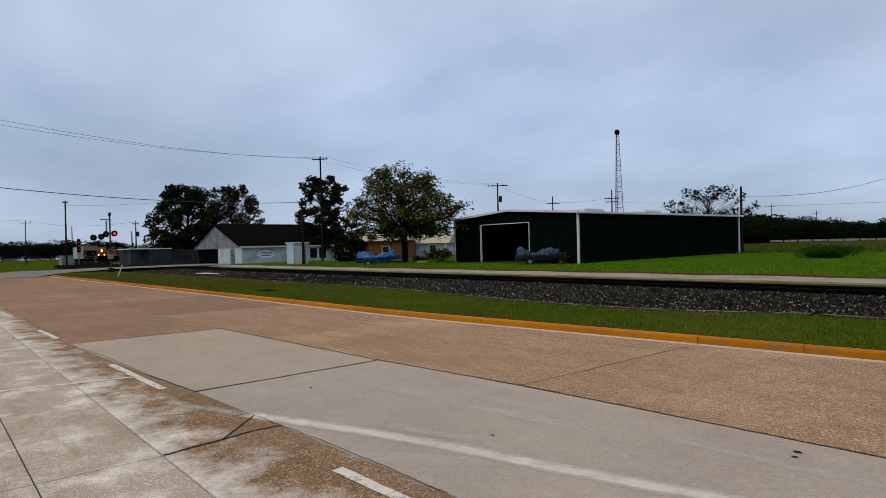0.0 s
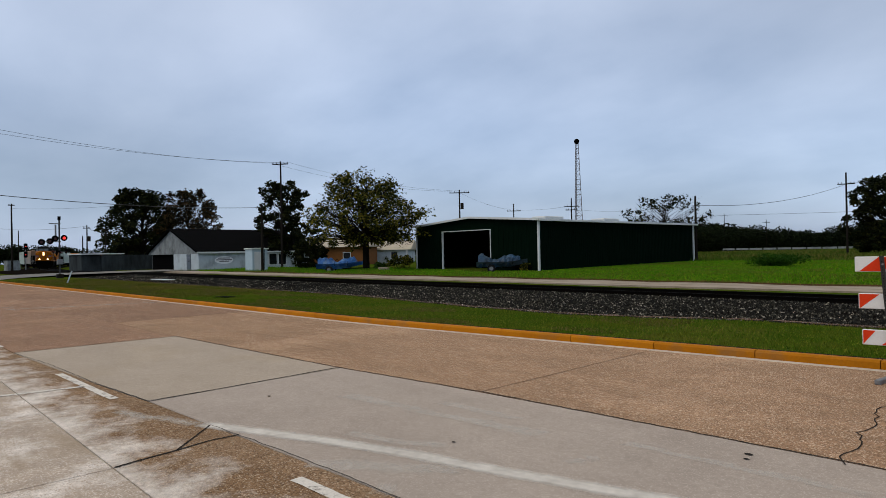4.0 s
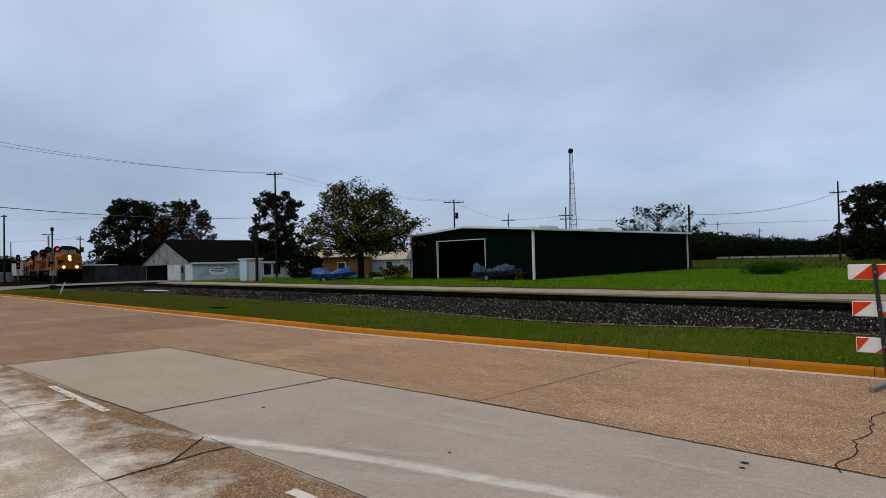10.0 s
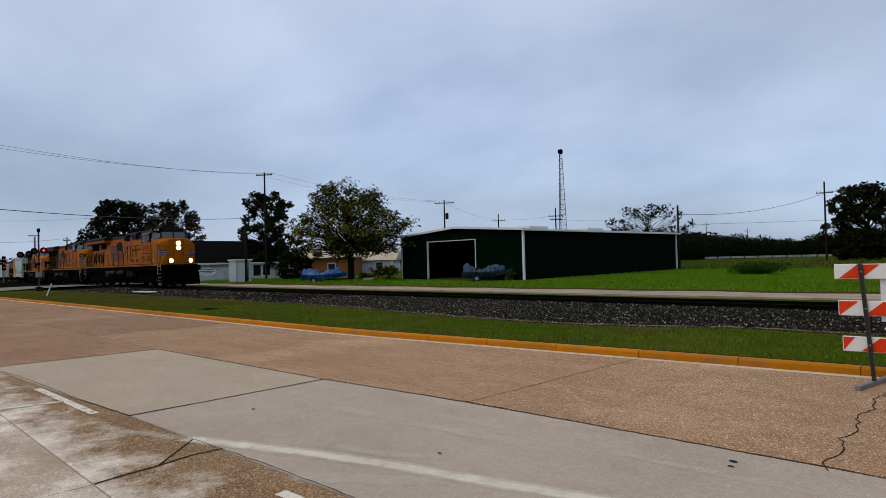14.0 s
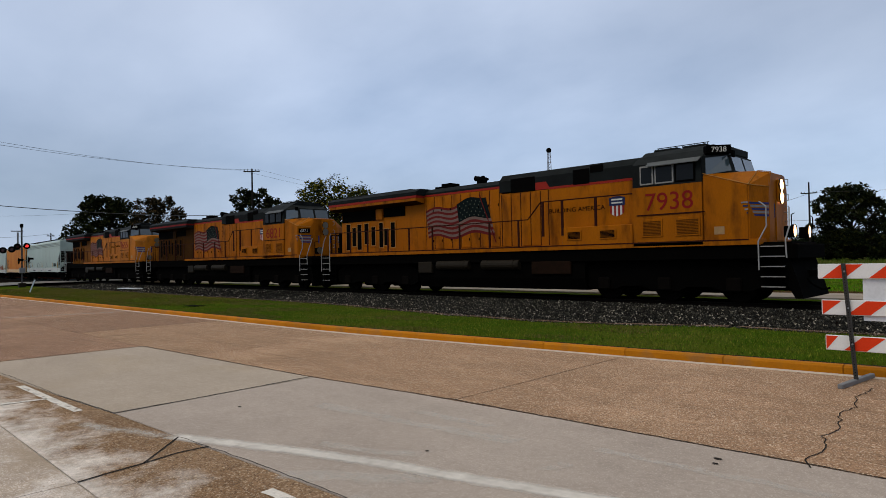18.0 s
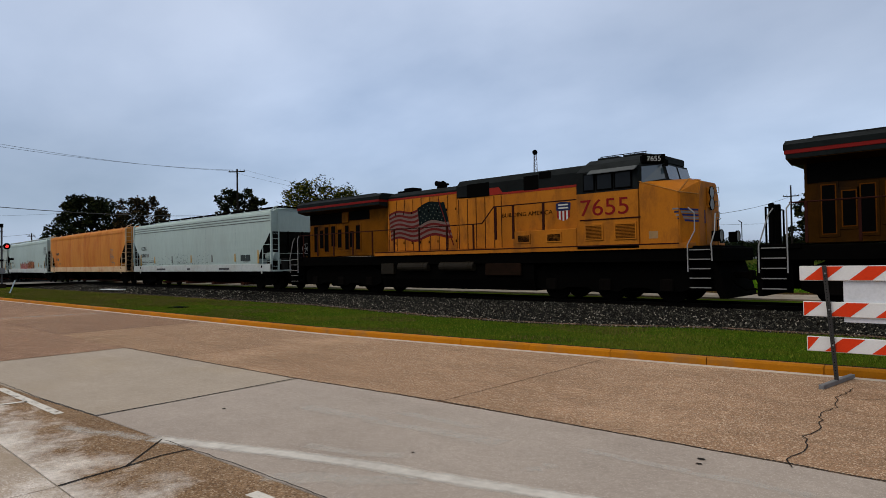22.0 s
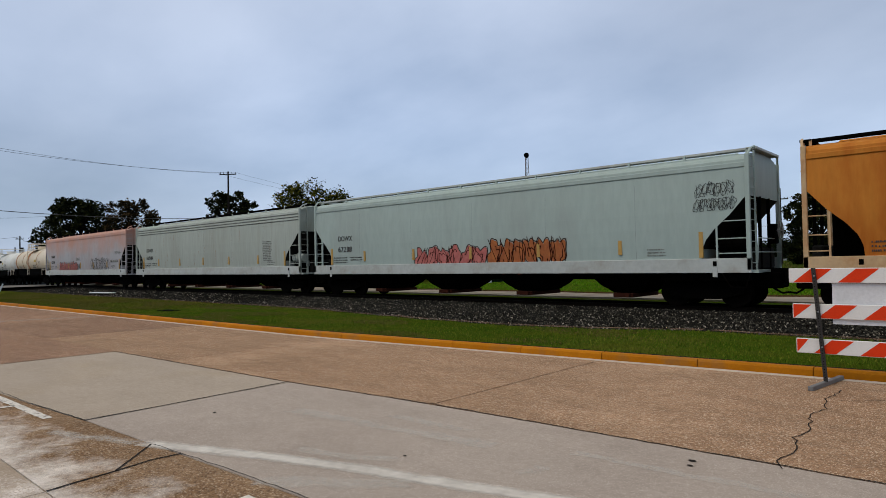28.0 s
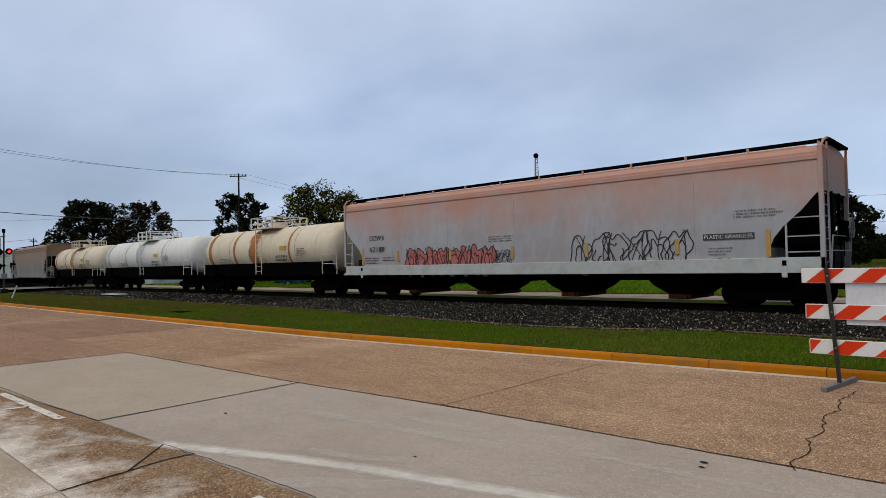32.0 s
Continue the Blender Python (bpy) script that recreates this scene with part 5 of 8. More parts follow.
def ribbon(bm, pts, w, y):
    """A sprayed line of width w through (x, z) points."""
    pts = [Vector((p[0], p[1])) for p in pts]
    prev = None
    for i, p in enumerate(pts):
        d = (pts[min(i + 1, len(pts) - 1)] - pts[max(i - 1, 0)])
        d = d.normalized() if d.length > 1e-6 else Vector((1, 0))
        n_ = Vector((-d.y, d.x)) * w / 2
        row = [bm.verts.new((q.x, side_y(q.y) - y, q.y)) for q in (p + n_, p - n_)]
        if prev:
            bm.faces.new((prev[0], prev[1], row[1], row[0]))
        prev = row


def loops(car, x0, x1, z0, z1, n, fill, line, seed, name="graffiti", w=0.035):
    """Sprayed wild letters: soft filled shapes under many thin crossing outlines."""
    rnd = random.Random(seed)
    root = None
    step = (x1 - x0) / n
    for i in range(n):
        cx, hw = x0 + step * (i + 0.5), step * 0.66
        zm, hz = (z0 + z1) / 2 + rnd.uniform(-0.05, 0.05), (z1 - z0) / 2
        tilt = rnd.uniform(-0.25, 0.35)
        ph, k1, k2 = rnd.uniform(0, 6), rnd.choice((2, 3, 4)), rnd.choice((5, 6, 7))

        def shape(scale, m=40, cut=1.0):
            pts = []
            for j in range(int(m * cut) + 1):
                a = j * math.tau / m + ph
                rr = scale * (1 + 0.22 * math.sin(k1 * a) + 0.13 * math.sin(k2 * a + ph))
                u, v = rr * math.cos(a), max(-1.15, min(1.15, rr * math.sin(a) * 1.08))
                pts.append((cx + hw * (u * 0.85 + tilt * v), zm + hz * v * 0.9))
            return pts
        if fill:
            bm = B()
            bm.faces.new([bm.verts.new((px, side_y(pz) - 0.003, pz)) for px, pz in shape(0.92)[:-1]])
            ob = part(name if root is None else "letter_fill", bm, fill, root or car)
            root = root or ob
        bm = B()
        ribbon(bm, shape(1.0), w, 0.006)
        ribbon(bm, shape(rnd.uniform(0.4, 0.6), cut=rnd.uniform(0.5, 0.9)), w, 0.0065)
        for _ in range(2):
            a, b = rnd.uniform(-1, 1), rnd.uniform(-1, 1)
            bend = rnd.uniform(-0.5, 0.5)
            ribbon(bm, [(cx + hw * (a + (b - a) * q / 8 + bend * math.sin(q / 8 * math.pi)), zm + hz * (-1.0 + 2.0 * q / 8)) for q in range(9)], w * 0.8, 0.007)
        ob = part(name if root is None else "letter_outline", bm, line, root or car)
        root = root or ob
    return root


def scratches(car, x0, x1, z0, z1, n, mat, seed):
    """A low band of thin scribbled lines and flakes."""
    rnd = random.Random(seed)
    bm = B()
    for _ in range(n):
        x, z = rnd.uniform(x0, x1), z0 + (z1 - z0) * rnd.random() ** 1.6
        l, a = 0.02 + 0.2 * rnd.random() ** 3, rnd.gauss(0.35, 0.7)
        bend = rnd.uniform(-0.05, 0.05)
        ribbon(bm, [(x + l * math.cos(a) * q / 4, z + l * math.sin(a) * q / 4 + bend * math.sin(q / 4 * math.pi)) for q in range(5)], rnd.uniform(0.006, 0.018), 0.006)
    tagged(part("scribble", bm, mat, car), kind="stuff")


def rust_runs(car, half, n, seed):
    """Thin rust runs below the roof edge and seams."""
    rnd = random.Random(seed)
    bm = B()
    for _ in range(n):
        x, z, l = rnd.uniform(-half, half), rnd.choice((3.7, 3.7, 2.6, 2.2)) + rnd.uniform(-0.2, 0.2), rnd.uniform(0.15, 0.7)
        ribbon(bm, [(x + 0.01 * math.sin(q), z - l * q / 4) for q in range(5)], rnd.uniform(0.006, 0.022), 0.004)
    tagged(part("rust_runs", bm, RUN_RUST, car), kind="stuff")


TRAIN = []


def couple(ob, rear, front):
    TRAIN.append((ob, (rear + front) / 2))
    return ob


couple(locomotive("7938", YELLOW, "yellow and grey diesel locomotive with lit headlights", lit=True), -43.7, -20.9)
couple(locomotive("6821", DULL_YELLOW, "older yellow and grey diesel locomotive, sooty roof", nose_board=True, rear=SOOT_SHADE, figures=(7.38, 1.42)), -66.5, -43.7)
couple(locomotive("7655", ORANGE, "faded orange diesel locomotive with a painted flag", rear=SOOTED, figures=(7.24, 1.74)), -89.3, -66.5)

# near-black colour that carries the shade under the hopper ends
END_SHADE = surface("shaded_end_sheet", (0.020, 0.019, 0.017), (0.010, 0.009, 0.008), rough=0.85, scale=2, fine=20, bump=0.05, gloss=0.03)
CAR_GREY = surface("pale_grey_car_paint", (0.352, 0.424, 0.396), (0.316, 0.380, 0.354), rough=0.5, scale=0.35, fine=5, bump=0.0, amount=0.4, stain=(0.27, 0.295, 0.275), stain_scale=0.6, stain_amount=0.4, stretch=(1, 1, 0.25), gloss=0.2)
CAR_WHITE = surface("off_white_sill_paint", (0.45, 0.475, 0.455), (0.36, 0.375, 0.35), rough=0.55, scale=0.6, fine=6, bump=0.0, amount=0.6, stain=(0.25, 0.21, 0.16), stain_scale=1.4, stain_amount=0.55, gloss=0.2)
CAR_ORANGE = surface("orange_hopper_paint", (0.52, 0.192, 0.030), (0.43, 0.140, 0.016), rough=0.65, scale=0.6, fine=6, bump=0.0, amount=0.5, stain=(0.33, 0.072, 0.007), stain_scale=0.8, stain_amount=0.95, stretch=(1.3, 1, 0.3), gloss=0.1)
CAR_GREEN = surface("greenish_grey_car_paint", (0.37, 0.405, 0.365), (0.32, 0.35, 0.315), rough=0.55, scale=0.4, fine=5, bump=0.0, amount=0.5, stain=(0.26, 0.265, 0.22), stain_scale=0.7, stain_amount=0.6, stretch=(1.6, 1, 0.2), gloss=0.2)
TANK_CREAM = surface("cream_tank_paint", (0.66, 0.57, 0.43), (0.56, 0.46, 0.32), rough=0.5, scale=0.7, fine=6, bump=0.0, amount=0.5, stain=(0.48, 0.33, 0.19), stain_scale=1.2, stain_amount=0.6, stretch=(1.5, 1, 0.35))
TANK_WHITE = surface("white_tank_paint", (0.70, 0.69, 0.65), (0.58, 0.55, 0.49), rough=0.5, scale=0.7, fine=6, bump=0.0, amount=0.5, stain=(0.47, 0.40, 0.31), stain_scale=1.2, stain_amount=0.4, stretch=(1.5, 1, 0.35))
RUST = worn_paint("rust_streaks", (0.38, 0.150, 0.042), 0.22, 1.6, 0.24)
OCHRE = surface("ochre_reflector", (0.46, 0.27, 0.06), (0.34, 0.19, 0.04), rough=0.6, scale=8, fine=40, bump=0)
STENCIL = surface("black_stencil_paint", (0.03, 0.03, 0.03), rough=0.7, scale=5, fine=40, bump=0)
STENCIL_GREY = surface("grey_stencil_paint", (0.14, 0.14, 0.13), rough=0.7, scale=5, fine=40, bump=0)
SPRAY_RED = surface("red_spray_paint", (0.30, 0.045, 0.03), (0.38, 0.11, 0.08), rough=0.7, scale=3, fine=30, bump=0)
SPRAY_ORANGE = surface("orange_spray_paint", (0.42, 0.12, 0.02), (0.24, 0.055, 0.015), rough=0.7, scale=2.5, fine=10, bump=0, amount=0.9)
SPRAY_PINK = surface("pink_spray_paint", (0.50, 0.15, 0.13), (0.36, 0.075, 0.065), rough=0.7, scale=2.5, fine=10, bump=0, amount=0.9)

SPRAY_BLACK = surface("black_spray_paint", (0.012, 0.012, 0.013), rough=0.7, scale=5, fine=40, bump=0)
RUN_RUST = surface("rust_runs", (0.22, 0.075, 0.02), (0.30, 0.13, 0.05), rough=0.8, scale=5, fine=20, bump=0)
SILL_TAN = surface("tan_sill_paint", (0.55, 0.37, 0.20), (0.47, 0.27, 0.11), rough=0.6, scale=0.8, fine=6, bump=0, amount=0.6, stain=(0.34, 0.12, 0.03), stain_scale=1.6, stain_amount=0.7)


def faded_top(name, low, top, z0, z1):
    """Paint that has rusted through towards the roof and bleached below."""
    m = surface(name, low, tuple(c * 0.88 for c in low), rough=0.65, scale=0.8, fine=6, bump=0.0, amount=0.5, stain=(0.30, 0.22, 0.19), stain_scale=0.7, stain_amount=0.6, stretch=(1, 1, 0.4))
    nt = m.node_tree
    N, L = nt.nodes.new, nt.links.new
    b = nt.nodes["Principled BSDF"]
    src = b.inputs["Base Color"].links[0].from_socket
    co, sep = N("ShaderNodeTexCoord"), N("ShaderNodeSeparateXYZ")
    L(co.outputs["Object"], sep.inputs[0])
    nz = N("ShaderNodeTexNoise")
    nz.inputs["Scale"].default_value, nz.inputs["Detail"].default_value = 0.7, 7
    L(co.outputs["Object"], nz.inputs["Vector"])
    add = N("ShaderNodeMath"); add.operation = "MULTIPLY_ADD"; add.inputs[1].default_value = 2.6
    L(nz.outputs["Fac"], add.inputs[0]); L(sep.outputs["Z"], add.inputs[2])
    r = N("ShaderNodeMapRange")
    r.inputs["From Min"].default_value, r.inputs["From Max"].default_value = z0 + 1.3, z1 + 1.3
    r.inputs["To Max"].default_value = 0.85
    L(add.outputs[0], r.inputs["Value"])
    x = N("ShaderNodeMix"); x.data_type = "RGBA"
    L(r.outputs[0], x.inputs[0]); L(src, x.inputs[6]); x.inputs[7].default_value = (*top, 1)
    L(x.outputs[2], b.inputs["Base Color"])
    return m


CAR_PINK = faded_top("rust_bleached_paint", (0.37, 0.365, 0.385), (0.45, 0.20, 0.125), 2.5, 4.2)
CAR_TAN = faded_top("rusty_dull_grey_paint", (0.17, 0.165, 0.15), (0.24, 0.13, 0.06), 2.0, 3.8)

h1 = couple(hopper(9.35, CAR_GREY, CAR_WHITE, "pale grey covered hopper car with white side sill", reach=0.9), -99.85, -99.85)
h2 = couple(hopper(10.12, CAR_ORANGE, SILL_TAN, "rust-stained orange covered hopper car", ribs=False, frame_mat=SILL_TAN, reach=0.62), -120.62, -120.62)
h3 = couple(hopper(9.98, CAR_GREY, CAR_WHITE, "light grey covered hopper car with red graffiti", ribs=False, walkway=CAR_WHITE, reach=0.62), -142.0, -142.0)
h4 = couple(hopper(9.95, CAR_GREEN, CAR_WHITE, "greenish grey covered hopper car, dirty sides", reach=0.62), -163.15, -163.15)
h5 = couple(hopper(9.95, CAR_PINK, CAR_WHITE, "rust-bleached pinkish hopper car with black graffiti", ribs=False, reach=0.68), -184.55, -184.55)
t1 = couple(tank_car(15.2, TANK_CREAM, "cream tank car with a rust-streaked middle", RUST), -210.1, -194.9)
t2 = couple(tank_car(17.4, TANK_WHITE, "white tank car with a railed dome platform", CAR_WHITE), -227.5, -210.1)
t3 = couple(tank_car(15.2, TANK_CREAM, "cream tank car with rust below the dome", RUST), -242.7, -227.5)
h6 = couple(hopper(8.25, CAR_TAN, CAR_TAN, "dull grey covered hopper car with rusty sides"), -260.7, -242.7)
h7 = couple(hopper(8.25, CAR_GREEN, CAR_GREEN, "plain grey covered hopper car near the train's end"), -278.7, -260.7)

for car, half_len in ((h1, 9.35), (h2, 10.12), (h3, 9.98), (h4, 9.95), (h5, 9.95)):
    if car is not h2:
        for x in (-half_len + 1.36, half_len - 1.36):
            tick(car, x, OCHRE, 1.47, 2.22)
        for i in range(5):
            tick(car, -half_len + 3.7 + (2 * half_len - 7.6) * i / 4, OCHRE if i % 2 == 0 or car is not h1 else STENCIL_GREY, 1.60, 2.06)
    # owner's mark and data stencils near one end, load table near the other
    mark = {h1: ("CCBX", "57867"), h2: ("DOWX", "57215"), h3: ("DOWX", "67238"), h4: ("DOWX", "66509"), h5: ("DOWX", "62189")}[car]
    for k, word in enumerate(mark):
        lettering("owner_mark", word, 0.24, STENCIL, car, (-half_len + (1.9 if car is h1 else 2.35), side_y(2.6) - 0.004, 2.56 - 0.50 * k), "", 0.84 if car is h1 else 1.0)
    part("test_box", box(B(), -half_len + 2.48, -half_len + 2.74, side_y(2.1) - 0.003, side_y(2.1), 2.05, 2.27), STENCIL_GREY, car)
    bars(car, -half_len + 1.5, 1.76, 1.0, 0.05, 3, STENCIL, gap=1.2)
    bars(car, -half_len + 2.7, 1.76, 0.9, 0.05, 2, STENCIL, gap=1.2)
    bars(car, half_len - 3.4, 2.75, 0.9, 0.045, 12, STENCIL_GREY, gap=1.0) if car in (h2, h4) else None
    bars(car, half_len - 3.0, 1.72, 0.7, 0.045, 3, STENCIL_GREY, gap=1.0)
    bars(car, -half_len + 2.9, 1.18, 1.6, 0.11, 1, STENCIL)
    bars(car, -half_len + 6.2, 1.24, 4.2, 0.04, 2, STENCIL_GREY, gap=0.8)
    bars(car, half_len - 5.0, 1.22, 2.4, 0.04, 2, STENCIL_GREY)
    if car in (h2, h4):
        rust_runs(car, half_len - 1.5, 30 if car is h2 else 22, int(half_len * 31))
for x in (6.1, 6.64):
    part("data_plate", box(B(), x, x + 0.48, side_y(1.97) - 0.006, side_y(1.97) + 0.03, 1.63, 1.97), surface("dark_green_plate", (0.012, 0.022, 0.022)), h1)
for xa, xb in ((-5.24, -3.87), (-0.63, -0.19), (3.57, 4.8)):
    part("sill_patch", box(B(), xa, xb, -1.592, -1.585, 1.12, 1.24), STENCIL, h1)
scratches(h1, -6.2, 2.4, 1.45, 2.05, 130, SPRAY_BLACK, 17)
scratches(h1, -2.6, -0.4, 1.55, 2.2, 70, SPRAY_BLACK, 18)
loops(h3, -3.06, 0.62, 1.08, 2.12, 6, SPRAY_PINK, MAROON, 3, w=0.03)
loops(h3, 0.78, 4.06, 1.04, 2.3, 6, SPRAY_ORANGE, MAROON, 5, w=0.035)
loops(h5, -5.75, -0.95, 1.0, 2.15, 8, SPRAY_PINK, SPRAY_BLACK, 7, w=0.042)
loops(h5, -0.95, -0.1, 1.5, 1.95, 4, None, SPRAY_BLACK, 8, w=0.02)
loops(h5, 2.4, 6.4, 1.0, 2.3, 6, None, SPRAY_BLACK, 9, w=0.036)
loops(h5, 6.4, 7.6, 1.08, 1.4, 5, None, SPRAY_BLACK, 11, w=0.018)
loops(h3, 8.5, 9.55, 3.25, 3.62, 6, None, SPRAY_BLACK, 13, w=0.014)
loops(h3, 8.45, 9.6, 2.85, 3.2, 7, None, SPRAY_BLACK, 14, w=0.014)
bars(h5, -1.2, 2.42, 1.3, 0.05, 3, STENCIL_GREY)
bars(h5, 7.7, 2.75, 1.3, 0.05, 3, STENCIL_GREY)
sign = part("cargo_sign", box(B(), 6.83, 8.24, side_y(2.1) - 0.008, side_y(2.1) + 0.01, 1.98, 2.16), STENCIL, h5, "black cargo sign with white letters")
lettering("cargo_words", "PLASTIC GRANULES", 0.11, WHITE, sign, (7.53, side_y(2.1) - 0.009, 2.02), "", 1.32)
for tank in (t1, t2, t3):
    bars(tank, 1.6, 2.0, 1.2, 0.12, 2, STENCIL, "owner_mark", 0.6, -1.28)
    bars(tank, -4.6, 2.0, 1.6, 0.05, 3, STENCIL_GREY, y=-1.28)
    bars(tank, 3.6, 2.4, 0.9, 0.05, 5, STENCIL_GREY, y=-1.285)

# ================================================================ things beyond the railway
TRIM = surface("white_metal_trim", (0.62, 0.64, 0.64), (0.5, 0.52, 0.52), rough=0.5, scale=3, fine=30, bump=0.02)
SHED_GREEN = surface("dark_green_sheet_metal", (0.0012, 0.0066, 0.0033), (0.0008, 0.0046, 0.0023), rough=0.8, scale=0.5, fine=20, bump=0.03, gloss=0.02)
SHED_SHADE = surface("shed_interior_shade", (0.002, 0.002, 0.002), rough=0.95, scale=2, fine=20, bump=0, gloss=0.0)
GALV = surface("galvanised_roof", (0.42, 0.45, 0.48), (0.36, 0.38, 0.41), rough=0.45, metal=0.3, scale=1, fine=20, bump=0.03)


def make_shed():
    """Long side towards +x, gable front with an open doorway towards the railway."""
    s = thing("metal_shed", pose(-29.6, 38.15, 0) @ pose(0, 0, 0, 0, 0, -1.5), "dark green sheet-metal shed with white trim and open doorway", "shed")
    w, l, e, pk = 14.5, 24.8, 3.95, 4.47
    d0, d1, dh = -10.9, -5.0, 3.40  # doorway along the front
    roof = lambda x: e + (pk - e) * (1 - abs(x + w / 2) / (w / 2))
    part("wall", box(B(), -0.10, 0, 0, l, -0.25, e), SHED_GREEN, s)
    part("wall", box(B(), -w, -w + 0.10, 0.1, l, -0.25, e), SHED_GREEN, s)
    part("wall", box(B(), -w + 0.1, -0.1, l - 0.1, l, -0.25, e), SHED_GREEN, s)
    bm = B()
    extrude(bm, [(-w, -0.25), (d0, -0.25), (d0, roof(d0)), (-w, e)], 0.0, 0.10, "y")
    extrude(bm, [(d1, -0.25), (-0.1, -0.25), (-0.1, e), (d1, roof(d1))], 0.0, 0.10, "y")
    extrude(bm, [(d0, dh), (d1, dh), (d1, roof(d1)), (-w / 2, pk), (d0, roof(d0))], 0.0, 0.10, "y")
    part("front_wall", bm, SHED_GREEN, s)
    for i in range(92):
        y = 0.15 + i * 0.268
        part("wall_rib", box(B(), 0.0, 0.022, y, y + 0.05, -0.2, e - 0.02), SHED_GREEN, s) if i == 0 else None
    first = bpy.data.objects["wall_rib"]
    for i in range(1, 92):
        o = new("wall_rib", first.data)
        o.parent, o.location = s, (0, i * 0.268, 0)
    for x in [-w + 0.3 + 0.27 * i for i in range(13)] + [d1 + 0.3 + 0.27 * i for i in range(17)]:
        o = part("wall_rib", box(B(), x, x + 0.05, -0.022, 0.0, -0.2, roof(x) - 0.06), SHED_GREEN, s)
    for x0, x1, z0, z1 in ((-w / 2, 0.35, pk, e), (-w - 0.35, -w / 2, e, pk)):
        bm = B()
        v = [bm.verts.new(p) for p in ((x0, -0.3, z0 + 0.02), (x1, -0.3, z1 + 0.02), (x1, l + 0.3, z1 + 0.02), (x0, l + 0.3, z0 + 0.02), (x0, -0.3, z0 + 0.10), (x1, -0.3, z1 + 0.10), (x1, l + 0.3, z1 + 0.10), (x0, l + 0.3, z0 + 0.10))]
        for f in ((0, 3, 2, 1), (4, 5, 6, 7), (0, 1, 5, 4), (1, 2, 6, 5), (2, 3, 7, 6), (3, 0, 4, 7)):
            bm.faces.new([v[i] for i in f])
        part("roof", bm, GALV, s)
        bm = B()
        v = [bm.verts.new(p) for p in ((x0, -0.34, z0 - 0.04), (x1, -0.34, z1 - 0.04), (x1, -0.34, z1 + 0.13), (x0, -0.34, z0 + 0.13), (x0, -0.30, z0 - 0.04), (x1, -0.30, z1 - 0.04), (x1, -0.30, z1 + 0.13), (x0, -0.30, z0 + 0.13))]
        for f in ((0, 1, 2, 3), (7, 6, 5, 4), (0, 4, 5, 1), (1, 5, 6, 2), (2, 6, 7, 3), (3, 7, 4, 0)):
            bm.faces.new([v[i] for i in f])
        part("barge_board", bm, TRIM, s)
    part("gutter", box(B(), 0.30, 0.42, -0.3, l + 0.3, e - 0.08, e + 0.06, 0.02), TRIM, s)
    for x, y in ((-0.02, -0.03), (-w, -0.03), (0.0, l - 0.12)):
        part("corner_trim", box(B(), x - 0.02, x + 0.12, y - 0.04, y + 0.12, -0.2, e + 0.02), TRIM, s)
    for x in (d0, d1):
        part("door_jamb", box(B(), x - 0.035, x + 0.035, -0.05, 0.12, -0.2, dh), TRIM, s)
    part("door_head", box(B(), d0 - 0.06, d1 + 0.06, -0.05, 0.12, dh, dh + 0.06), TRIM, s)
    # near-black floor and an added sheet across the inside paint the doorway's shade
    part("floor_slab", box(B(), -w + 0.1, -0.1, 0.1, l - 0.1, -0.3, 0.05), SHED_SHADE, s)
    part("shade_sheet", box(B(), -w + 0.12, -0.12, 6.0, 6.05, 0.05, e), SHED_SHADE, s)
    for y in (2.0, 10.2):
        part("roof_vent", box(B(), -2.3, -0.9, y, y + 2.4, e + 0.15, e + 0.42, 0.04), TRIM, s)
    return s


make_shed()

WEATHERED = surface("weathered_white_boards", (0.25, 0.275, 0.285), (0.13, 0.14, 0.145), rough=0.8, scale=1.2, fine=20, bump=0.1, amount=0.8, stain=(0.05, 0.05, 0.048), stain_scale=0.7, stain_amount=0.75, gloss=0.1)
CLEAN_WHITE = surface("painted_white_siding", (0.44, 0.50, 0.54), (0.33, 0.38, 0.41), rough=0.6, scale=1.2, fine=20, bump=0.05, amount=0.6, stain=(0.16, 0.165, 0.16), stain_scale=0.9, stain_amount=0.6)
SHINGLE = surface("dark_shingles", (0.0022, 0.0022, 0.0025), (0.005, 0.005, 0.005), rough=0.95, scale=2, fine=25, bump=0.3, gloss=0.01)
DOOR_BLUE = surface("grey_blue_door", (0.07, 0.095, 0.12), rough=0.6, scale=2, fine=20, bump=0.03)
DARK_GLASS = pane_glass("dark_window_glass", (0.01, 0.012, 0.014))
BARS = surface("faded_sign_writing", (0.12, 0.10, 0.12), rough=0.7, scale=3, fine=20, bump=0)


RETRO_SIGN = surface("white_sign_face", (0.74, 0.76, 0.77), (0.66, 0.68, 0.69), rough=0.5, scale=3, fine=30, bump=0)


